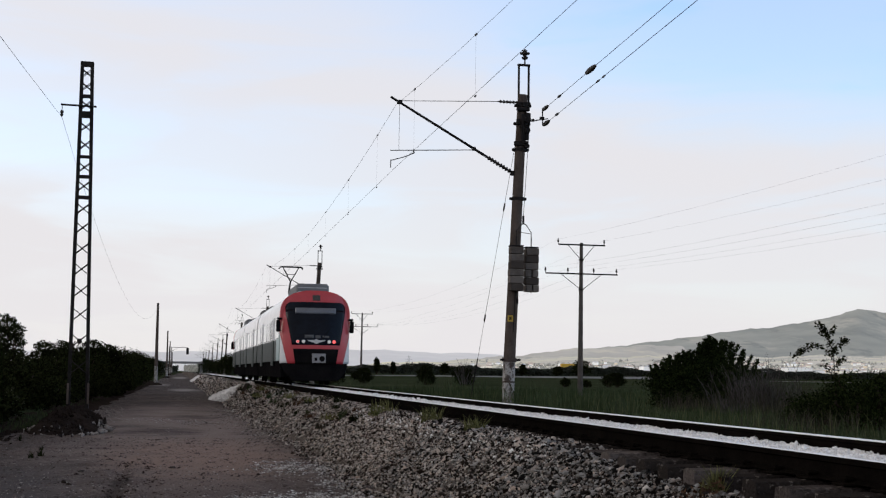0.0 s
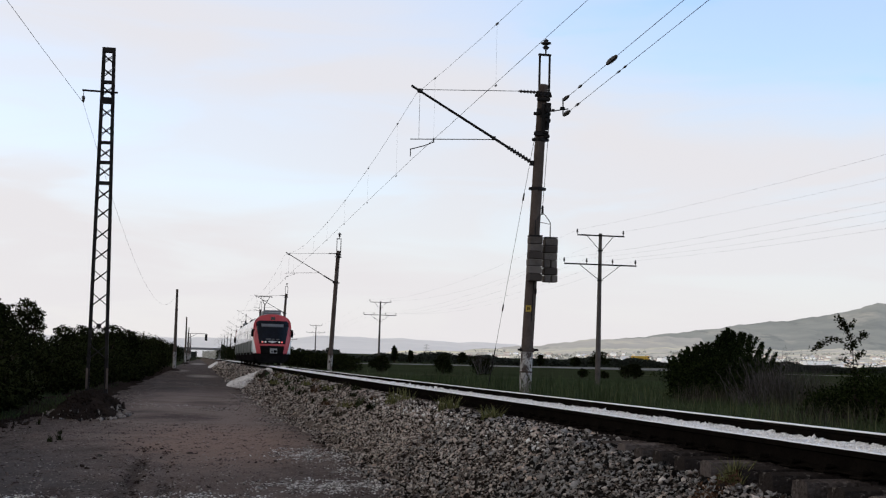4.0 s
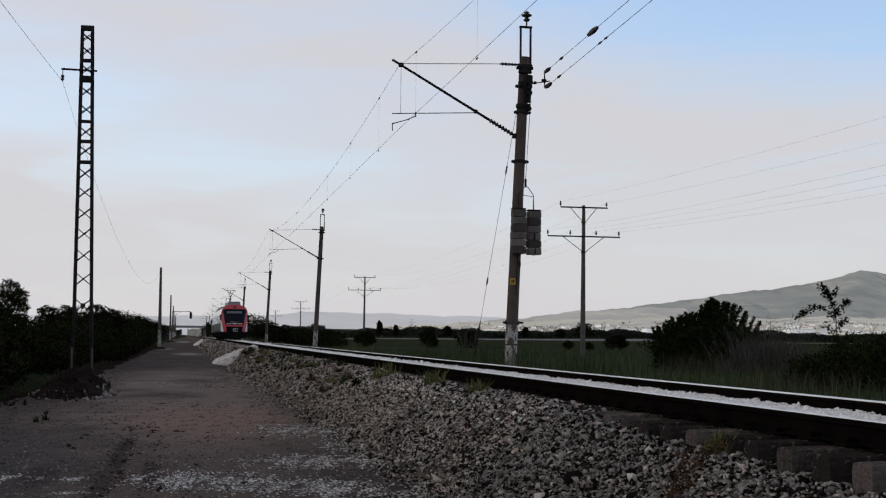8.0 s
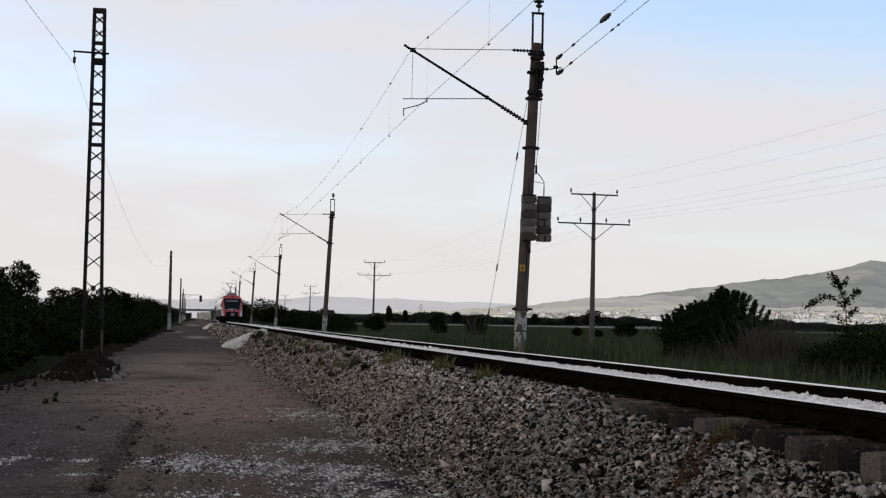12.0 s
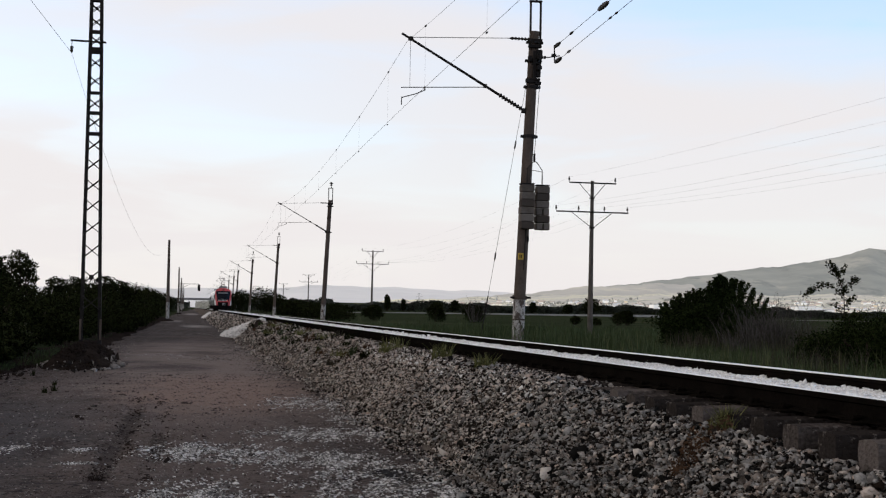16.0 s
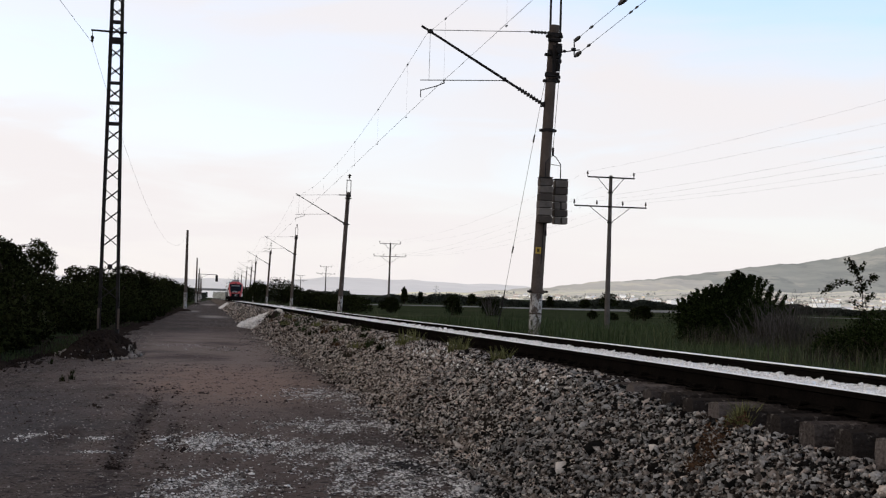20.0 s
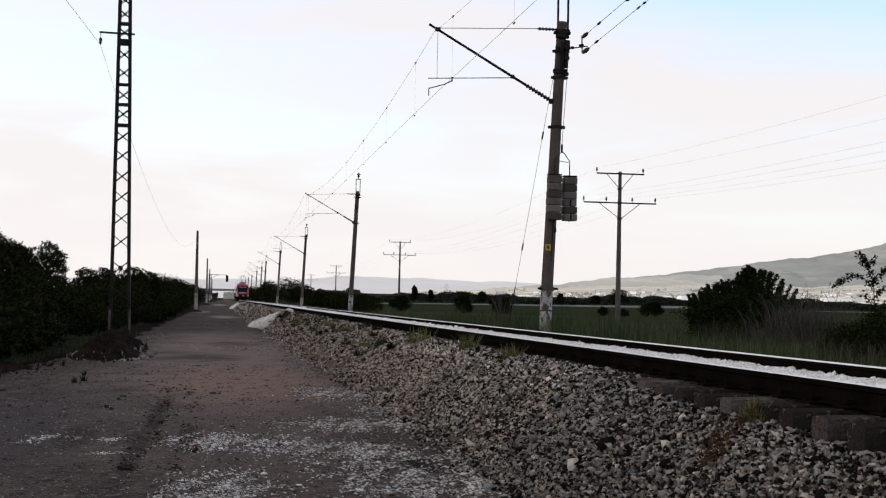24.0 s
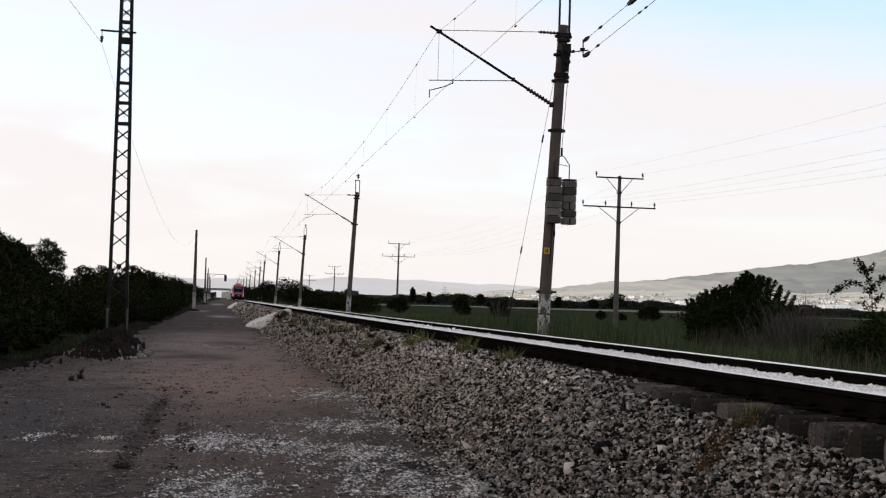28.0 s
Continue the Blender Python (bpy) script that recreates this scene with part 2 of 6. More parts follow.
stain((-0.74, 19.0), (0.24, 5.2), (0.030, 0.023, 0.021), 0.70, 3.2, 0.14, 0.32)
stain((-0.80, 13.8), (0.20, 3.6), (0.031, 0.023, 0.022), 0.60, 2.6, 0.12, 0.28)
stain((-0.31, 15.7), (0.16, 2.6), (0.030, 0.022, 0.0191), 0.80, 2.6, 0.12, 0.28)
stain((-1.55, 15.6), (0.32, 1.8), (0.035, 0.024, 0.022), 0.70, 2.0, 0.12, 0.30)
stain((1.98, 12.9), (0.44, 1.0), (0.0104, 0.0096, 0.0104), 0.92, 5.0, 0.14, 0.27)
earth["Roughness"].default_value, earth["Specular IOR Level"].default_value = 0.9, 0.05
M_BALLAST_BED = material("ballast_bed", (0.060, 0.050, 0.044), (0.200, 0.170, 0.150), 0.95, scale=2.5, fine=18, bump=1.0, depth=0.06, spots=((0.036, 0.030, 0.026), 14.0, 0.53, 0.08))
M_STONE = material("ballast_stone", (0.020, 0.017, 0.015), (0.62, 0.572, 0.530), 0.9, scale=10, fine=70, bump=0.8, depth=0.02, per="island", spots=((0.15, 0.112, 0.095), 0.3, 0.52, 0.45), tint=((0.84, 0.72, 0.65), 0.35), spread=1.25)
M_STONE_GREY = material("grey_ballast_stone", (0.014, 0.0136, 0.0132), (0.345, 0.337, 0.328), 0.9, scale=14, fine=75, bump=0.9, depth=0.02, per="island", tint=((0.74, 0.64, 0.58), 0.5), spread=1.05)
M_STONE_ONE = material("ballast_stone_single", (0.04, 0.038, 0.036), (0.33, 0.32, 0.305), 0.9, scale=9, fine=45, bump=0.9, depth=0.2, per="object", tint=((0.80, 0.66, 0.58), 0.6))
M_WHITE_STONE = material("fresh_white_ballast", (0.74, 0.735, 0.725), (0.94, 0.935, 0.925), 0.9, scale=3, fine=60, bump=0.4, per="island")
M_PILE = material("pale_gravel_pile", (0.52, 0.50, 0.485), (0.76, 0.74, 0.72), 0.9, scale=2, fine=40, bump=0.5, per="island")
M_ROAD_STONE = material("crushed_limestone", (0.11, 0.105, 0.101), (0.74, 0.722, 0.705), 0.9, scale=2, fine=40, bump=0.4, per="island")
M_CHIP = material("small_road_chips", (0.030, 0.026, 0.024), (0.32, 0.29, 0.27), 0.9, scale=2, fine=40, bump=0.4, per="island")
M_SOIL = material("dark_soil", (0.013, 0.010, 0.009), (0.040, 0.031, 0.027), 0.97, scale=2.0, fine=20, bump=1.0, depth=0.06)
M_RAIL = material("rusty_rail_steel", (0.0032, 0.0029, 0.0026), (0.0095, 0.0077, 0.0065), 0.9, metal=0.0, scale=3, fine=50, bump=0.3)
M_RAIL_TOP = material("polished_rail_head", (0.80, 0.775, 0.72), (0.92, 0.895, 0.84), 0.42, metal=1.0, scale=1, fine=40, bump=0.05)
M_SLEEPER = material("weathered_sleeper", (0.030, 0.0255, 0.0235), (0.118, 0.100, 0.092), 0.9, scale=5, fine=34, bump=1.0, depth=0.03, per="object", spots=[((0.016, 0.013, 0.012), 3.0, 0.54, 0.12), ((0.17, 0.15, 0.135), 11.0, 0.60, 0.08)])
M_CONCRETE = material("weathered_concrete", (0.050, 0.038, 0.032), (0.125, 0.100, 0.087), 0.9, scale=2.0, fine=30, bump=0.4, spots=((0.060, 0.047, 0.041), 1.3, 0.55, 0.12))
M_POLE_CONCRETE = material("pale_pole_concrete", (0.060, 0.052, 0.047), (0.130, 0.115, 0.104), 0.9, scale=2.0, fine=30, bump=0.4)
M_LIMEWASH = material("flaking_whitewash", (0.27, 0.255, 0.24), (0.52, 0.50, 0.48), 0.9, scale=5, fine=30, bump=0.5, spots=[((0.085, 0.068, 0.060), 9.0, 0.52, 0.05, (1.0, 1.0, 0.45)), ((0.19, 0.165, 0.15), 2.2, 0.52, 0.10), ((0.10, 0.08, 0.07), 22.0, 0.56, 0.04)])
M_STEEL = material("dark_weathered_steel", (0.010, 0.009, 0.009), (0.030, 0.026, 0.025), 0.7, metal=0.3, scale=4, fine=50, bump=0.3)
M_WIRE = material("dull_wire", (0.05, 0.05, 0.055), (0.10, 0.10, 0.105), 0.6, metal=0.5, scale=2, fine=30, bump=0)
M_INSULATOR = material("brown_porcelain", (0.010, 0.008, 0.007), (0.024, 0.017, 0.014), 0.6, scale=6, fine=40, bump=0.1)
M_WEIGHT = material("concrete_weight", (0.066, 0.056, 0.050), (0.155, 0.136, 0.123), 0.92, scale=5, fine=40, bump=0.5, per="object")
M_BARK = material("bark", (0.018, 0.014, 0.011), (0.050, 0.040, 0.032), 0.95, scale=5, fine=40, bump=0.8)
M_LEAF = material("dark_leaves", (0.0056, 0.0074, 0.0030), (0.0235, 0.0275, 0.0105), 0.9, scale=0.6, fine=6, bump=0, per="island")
M_LEAF_DRY = material("dry_stalks", (0.028, 0.025, 0.019), (0.074, 0.066, 0.050), 0.9, scale=1.0, fine=8, bump=0, per="island")
M_RUSSET = material("withered_russet", (0.045, 0.026, 0.016), (0.105, 0.062, 0.038), 0.9, scale=2, fine=10, bump=0, per="island")
M_TUFT = material("yellowing_grass", (0.060, 0.064, 0.022), (0.200, 0.195, 0.080), 0.8, scale=2, fine=12, bump=0, per="island")
M_SHRUB = material("green_shrub_leaves", (0.0062, 0.0102, 0.0034), (0.0275, 0.0385, 0.0130), 0.9, scale=0.6, fine=6, bump=0, per="island")
M_LEAF_PALE = material("pale_leaves", (0.030, 0.032, 0.018), (0.085, 0.082, 0.050), 0.85, scale=0.6, fine=6, bump=0, per="island")
M_TWIG = material("grey_dead_twigs", (0.044, 0.039, 0.038), (0.108, 0.097, 0.092), 0.9, scale=3, fine=30, bump=0, per="island")
# dark belt foliage with haze mixed into its base colour
M_BELT = material("haze_lightened_dark_foliage", (0.027, 0.031, 0.024), (0.056, 0.063, 0.051), 0.95, scale=0.1, fine=1.0, bump=0, per="island")
M_GRASS = material("grass_blades", (0.0180, 0.030, 0.0099), (0.056, 0.076, 0.031), 0.8, scale=0.25, fine=6, bump=0, per="island")


# ---- building kit ----
class Kit:
    """Collects simple solids and turns them into one mesh."""

    def __init__(self):
        self.v, self.f = [], []

    def put(self, verts, faces):
        k = len(self.v)
        self.v += [tuple(p) for p in verts]
        self.f += [tuple(i + k for i in q) for q in faces]
        return self

    def box(self, c, size, bevel=0.0, m=None):
        """A block, with chamfered edges where bevel is given."""
        hx, hy, hz = (s / 2 for s in size)
        b = min(bevel, hx * 0.9, hy * 0.9, hz * 0.9)
        pts, faces = [], []
        if b <= 0:
            pts = [(sx * hx, sy * hy, sz * hz) for sx in (-1, 1) for sy in (-1, 1) for sz in (-1, 1)]
            faces = [(0, 1, 3, 2), (4, 6, 7, 5), (0, 4, 5, 1), (2, 3, 7, 6), (0, 2, 6, 4), (1, 5, 7, 3)]
        else:
            ring = [(hx - b, -hy), (hx, -hy + b), (hx, hy - b), (hx - b, hy), (-hx + b, hy), (-hx, hy - b), (-hx, -hy + b), (-hx + b, -hy)]
            inner = [(x * (1 - b / hx), y * (1 - b / hy)) for x, y in ring]
            for z, r in ((-hz, inner), (-hz + b, ring), (hz - b, ring), (hz, inner)):
                pts += [(x, y, z) for x, y in r]
            for j in range(3):
                faces += [(8 * j + i, 8 * j + (i + 1) % 8, 8 * j + 8 + (i + 1) % 8, 8 * j + 8 + i) for i in range(8)]
            faces += [tuple(range(7, -1, -1)), tuple(range(24, 32))]
        c = Vector(c)
        if m is not None:
            pts = [c + m @ Vector(p) for p in pts]
        else:
            pts = [(p[0] + c[0], p[1] + c[1], p[2] + c[2]) for p in pts]
        return self.put(pts, faces)

    def rod(self, p, q, r0, r1=None, n=8):
        """A round or tapered bar from p to q."""
        p, q = Vector(p), Vector(q)
        r1 = r0 if r1 is None else r1
        d = (q - p).normalized()
        a = d.orthogonal().normalized()
        b = d.cross(a)
        pts = [c + (a * math.cos(TAU * i / n) + b * math.sin(TAU * i / n)) * r for c, r in ((p, r0), (q, r1)) for i in range(n)]
        faces = [(i, (i + 1) % n, n + (i + 1) % n, n + i) for i in range(n)] + [tuple(range(n - 1, -1, -1)), tuple(range(n, 2 * n))]
        return self.put(pts, faces)

    def tube(self, pts, r, n=5):
        """A bent bar through points."""
        pts = [Vector(p) for p in pts]
        ring = []
        for i, p in enumerate(pts):
            d = (pts[min(i + 1, len(pts) - 1)] - pts[max(i - 1, 0)]).normalized()
            a = d.cross(Vector((0.13, 0.21, 0.97))).normalized()
            b = d.cross(a)
            ring += [p + (a * math.cos(TAU * j / n) + b * math.sin(TAU * j / n)) * r for j in range(n)]
        faces = [(n * i + j, n * i + (j + 1) % n, n * i + n + (j + 1) % n, n * i + n + j) for i in range(len(pts) - 1) for j in range(n)]
        faces += [tuple(range(n - 1, -1, -1)), tuple(range(len(ring) - n, len(ring)))]
        return self.put(ring, faces)

    def lathe(self, p, way, profile, n=10):
        """A turned body along way from p: profile of (distance, radius)."""
        p, d = Vector(p), Vector(way).normalized()
        a = d.orthogonal().normalized()
        b = d.cross(a)
        pts = [p + d * s + (a * math.cos(TAU * i / n) + b * math.sin(TAU * i / n)) * r for s, r in profile for i in range(n)]
        faces = [(n * j + i, n * j + (i + 1) % n, n * j + n + (i + 1) % n, n * j + n + i) for j in range(len(profile) - 1) for i in range(n)]
        faces += [tuple(range(n - 1, -1, -1)), tuple(range(len(pts) - n, len(pts)))]
        return self.put(pts, faces)

    def mesh(self, name, mat, soft=False):
        me = bpy.data.meshes.new(name)
        me.from_pydata(self.v, [], self.f)
        me.materials.append(mat)
        if soft:
            me.polygons.foreach_set("use_smooth", [True] * len(me.polygons))
        me.update()
        return me

    def part(self, name, mat, parent=None, label="", soft=False):
        ob = new(name, self.mesh(name, mat, soft))
        ob.parent = parent
        if label:
            ob["label"] = label
        return ob


def thing(name, label, category, at=(0, 0, 0), group="", turn=0.0):
    ob = new(name)
    ob.matrix_basis = pose(*at, 0, 0, turn)
    return tagged(ob, label, category, group)


def array_mesh(name, verts, faces, mat, soft=False):
    """A mesh from numpy arrays; faces all have the same number of corners."""
    me = bpy.data.meshes.new(name)
    k = faces.shape[1]
    me.vertices.add(len(verts))
    me.vertices.foreach_set("co", np.ascontiguousarray(verts, np.float32).ravel())
    me.loops.add(faces.size)
    me.loops.foreach_set("vertex_index", faces.ravel().astype(np.int32))
    me.polygons.add(len(faces))
    me.polygons.foreach_set("loop_start", np.arange(0, faces.size, k, dtype=np.int32))
    me.materials.append(mat)
    if soft:
        me.polygons.foreach_set("use_smooth", np.ones(len(faces), bool))
    me.update(calc_edges=True)
    me.validate()
    return me


def sheet(name, xs, ys, height, mat, label, category, bend=False, edge=None, rim=None):
    """A stretch of ground over the grid xs, ys."""
    X, Y = np.meshgrid(np.array(xs, float), np.array(ys, float))
    if edge:
        X = X + np.clip((0.5 - X) / 4.5, 0, 1) * (edge(Y) + 4.0)
    V = np.stack([X + (track(Y) - XC if bend else 0) + (rim(Y) if rim else 0), Y, height(X, Y)], -1).reshape(-1, 3)
    w, h = len(xs), len(ys)
    i = (np.arange(h - 1)[:, None] * w + np.arange(w - 1)).ravel()
    F = np.stack([i, i + 1, i + w + 1, i + w], 1)
    return tagged(new(name, array_mesh(name, V, F, mat, True)), label, category, kind="structure")


ROCK_V = np.array([(1, 0, 0), (0, 1, 0), (-1, 0, 0), (0, -1, 0), (0, 0, 1), (0, 0, -1)], float)
ROCK_F = np.array([(0, 1, 4), (1, 2, 4), (2, 3, 4), (3, 0, 4), (1, 0, 5), (2, 1, 5), (3, 2, 5), (0, 3, 5)])


SPLINTER_V = np.array([(1, 0, -0.5), (-0.6, 0.9, -0.4), (-0.5, -0.9, -0.5), (0, 0, 1)], float)
SPLINTER_F = np.array([(0, 1, 3), (1, 2, 3), (2, 0, 3), (0, 2, 1)])
BLOCK_V = np.array([(sx, sy, sz) for sx in (-1, 1) for sy in (-1, 1) for sz in (-1, 1)], float) * 0.66
BLOCK_F = np.array([(0, 1, 3), (0, 3, 2), (4, 6, 7), (4, 7, 5), (0, 4, 5), (0, 5, 1), (2, 3, 7), (2, 7, 6), (0, 2, 6), (0, 6, 4), (1, 5, 7), (1, 7, 3)])


def stones(name, P, size, mat, seed=1, flat=1.0, blocky=False, small=False):
    """Angular broken stones at the places P, of the given half-sizes."""
    g = np.random.default_rng(seed)
    n = len(P)
    shape, faces = (BLOCK_V, BLOCK_F) if blocky else (SPLINTER_V, SPLINTER_F) if small else (ROCK_V, ROCK_F)
    k = len(shape)
    V = shape[None] * (0.60 + 0.7 * g.random((n, k, 1))) + 0.22 * g.normal(size=(n, k, 3))
    V = V * (size[:, None, None] * (0.42 + 1.16 * g.random((n, 1, 3))))
    q = g.normal(size=(n, 4))
    q /= np.linalg.norm(q, axis=1)[:, None]
    w, x, y, z = q.T
    R = np.stack([1 - 2 * (y * y + z * z), 2 * (x * y - z * w), 2 * (x * z + y * w), 2 * (x * y + z * w), 1 - 2 * (x * x + z * z), 2 * (y * z - x * w),
                  2 * (x * z - y * w), 2 * (y * z + x * w), 1 - 2 * (x * x + y * y)], 1).reshape(n, 3, 3)
    V = np.einsum("nij,nkj->nki", R, V) * (1, 1, flat) + P[:, None, :]
    F = (faces[None] + k * np.arange(n)[:, None, None]).reshape(-1, 3)
    return array_mesh(name, V.reshape(-1, 3), F, mat)


def leaves(name, P, size, mat, seed=1, droop=0.0):
    """Small folded leaves at the places P, turned every way."""
    g = np.random.default_rng(seed)
    n = len(P)
    d = g.normal(size=(n, 3))
    d[:, 2] = d[:, 2] * 0.7 + 0.35 - droop
    d /= np.linalg.norm(d, axis=1)[:, None]
    s = np.cross(d, g.normal(size=(n, 3)))
    s /= np.linalg.norm(s, axis=1)[:, None]
    L = (size * (0.6 + 0.8 * g.random(n)))[:, None]
    up = np.cross(s, d) * L * 0.18
    V = np.stack([P - d * L * 0.5, P + s * L * 0.3 + up, P + d * L * 0.6, P - s * L * 0.3 + up], 1)
    k = 4 * np.arange(n)[:, None]
    F = np.concatenate([k + [0, 1, 2], k + [0, 2, 3]])
    return array_mesh(name, V.reshape(-1, 3), F, mat)


def blades(name, P, height, width, mat, seed=1, lean=0.35):
    """Upright grass blades, three-sided points that bend."""
    g = np.random.default_rng(seed)
    n = len(P)
    a = g.random(n) * TAU
    b = g.random(n) * TAU
    L = height * (0.5 + 0.8 * g.random(n))
    side = np.stack([np.cos(a), np.sin(a), 0 * a], 1) * (width * (0.6 + 0.8 * g.random(n)))[:, None]
    bend = np.stack([np.cos(b), np.sin(b), 0 * b], 1) * (L * lean * g.random(n))[:, None]
    up = np.stack([0 * a, 0 * a, L], 1)
    V = np.stack([P - side, P + side, P + bend * 0.35 + up * 0.6 + side * 0.7, P + bend * 0.35 + up * 0.6 - side * 0.7, P + bend + up], 1)
    k = 5 * np.arange(n)[:, None]
    F = np.concatenate([k + [0, 1, 2], k + [0, 2, 3], k + [3, 2, 4]])
    return array_mesh(name, V.reshape(-1, 3), F, mat)


# ---- ground, road and track bed ----
XS = ([-4500, -2000, -900, -400, -180, -90, -50, -30, -20, -14, -10, -8, -6.5, -5.5, -4.8, -4.2, -3.7, -3.2] + list(np.arange(-2.8, 2.0, 0.4))
      + list(np.arange(2.0, 3.8, 0.15)) + [4.2, 5.0, 5.8, 6.4, 6.8, 7.4, 8, 8.8, 9.6, 10.6, 12, 14, 17, 21, 27, 35, 50, 80, 140, 260, 500, 1000, 2200, 4500])
YS = [-300, -150, -80, -40, -20, -10, -5] + list(np.arange(-2, 30, 0.4)) + list(np.arange(30, 80, 1.0)) + list(np.arange(80, 200, 4)) + [220, 250, 290, 340, 400, 480, 600, 800, 1100, 1600, 2400, 3400, 4600]
sheet("ground", XS, YS, lambda x, y: land(x, y) - 0.006 - 0.10 * smooth(-0.2, 0.6, x - verge(y)) * smooth(3.3, 2.6, x), M_GRASSLAND, "flat dark green grassland reaching the horizon", "grassland")
YR = [y for y in YS if -45 < y < 900]
sheet("road", list(np.arange(-4.0, -2.0, 0.25)) + list(np.arange(-2.0, 0.0, 0.08)) + list(np.arange(0.0, 2.76, 0.25)), YR, lambda x, y: land(x, y) + 0.004 - 0.05 * smooth(0.25, 0.0, x - verge(y)) - 0.06 * smooth(2.4, 2.7, x), M_DIRT, "unpaved grey-brown dirt road with gravel patches beside the railway", "dirt road", edge=verge)
bed = sheet("ballast_bed", list(np.arange(2.05, 3.75, 0.14)) + [3.9, 4.5, 5.1, 5.7, 6.3, 6.7, 7.1], YR, lambda x, y: np.where(x < toe(y), -0.05, land(x, y)) + 0.012, M_BALLAST_BED, "grey-brown crushed stone ballast bank under the track", "ballast")


def bank_stones(name, y0, y1, per_m2, size, seed, mat):
    g = np.random.default_rng(seed)
    n = int((y1 - y0) * 1.9 * per_m2)
    y = g.uniform(y0, y1, n)
    x = toe(y) - 0.45 * g.random(n) ** 3 + (4.15 - toe(y)) * g.random(n) ** 0.92
    s = size * np.exp(0.42 * g.normal(size=n))
    # heaped up between the sleeper ends
    z = land(x, y) + s * 0.25 + 0.022 * g.random(n) + 0.040 * (0.5 - 0.5 * np.cos(TAU * (y - 7.47) / 0.515)) ** 1.5 * smooth(3.5, 3.72, x)
    return stones(name, np.stack([x, y, z], 1), s, mat, seed, 0.8, blocky=y0 < 12, small=y0 > 25)


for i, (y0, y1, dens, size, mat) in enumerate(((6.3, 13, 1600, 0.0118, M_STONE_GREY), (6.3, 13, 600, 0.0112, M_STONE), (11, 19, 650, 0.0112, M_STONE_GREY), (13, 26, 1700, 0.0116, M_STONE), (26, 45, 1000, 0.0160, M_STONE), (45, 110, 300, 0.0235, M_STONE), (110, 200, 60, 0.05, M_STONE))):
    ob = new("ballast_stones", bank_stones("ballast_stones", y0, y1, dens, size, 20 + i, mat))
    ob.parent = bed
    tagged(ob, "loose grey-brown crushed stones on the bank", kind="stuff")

# fresh white ballast filling the space between the rails
g = np.random.default_rng(41)
white_bed = sheet("white_ballast", list(np.linspace(XC - 0.69, XC + 0.69, 10)), YR, lambda x, y: 0.979 + 0.012 * np.sin(5 * y + 3 * x) * np.sin(1.3 * y) + 0 * x, M_WHITE_STONE, "fresh bright white crushed stone between the rails", "ballast", True)
for y0, y1, dens, size in ((7.0, 30, 560, 0.0128), (30, 90, 90, 0.026), (90, 260, 20, 0.05)):
    n = int((y1 - y0) * 1.36 * dens)
    P = np.stack([g.uniform(XC - 0.68, XC + 0.68, n), g.uniform(y0, y1, n), np.zeros(n)], 1)
    s = size * np.exp(0.3 * g.normal(size=n))
    bend = track(P[:, 1]) - XC
    P[:, 2] = 0.982 + 0.012 * np.sin(5 * P[:, 1] + 3 * P[:, 0]) * np.sin(1.3 * P[:, 1]) + s * 0.3
    P[:, 0] += bend
    ob = new("white_stones", stones("white_stones", P, s, M_WHITE_STONE, int(y0), 0.75))
    ob.parent = white_bed
    tagged(ob, "loose bright white crushed stones", kind="stuff")


sheet("verge", [-1.7, -1.2, -0.8, -0.4, -0.1, 0.12], [y for y in YR if 12 < y < 200], lambda x, y: land(x + verge(y), y) + 0.012 - 0.05 * smooth(-0.1, 0.12, x) - 0.04 * smooth(-1.2, -1.7, x), M_SOIL, "dark bare soil strip under the roadside hedge", "soil", rim=verge)
n = 520
y = g.uniform(12, 28, n)
x = 3.42 + 0.62 * g.random(n)
ob = new("spilt_white_stones", stones("spilt_white_stones", np.stack([x, y, land(x, y) + 0.03], 1), 0.016 * np.exp(0.3 * g.normal(size=n)), M_WHITE_STONE, 47))
ob.parent = white_bed
tagged(ob, "white stones spilt on top of the bank", kind="stuff")


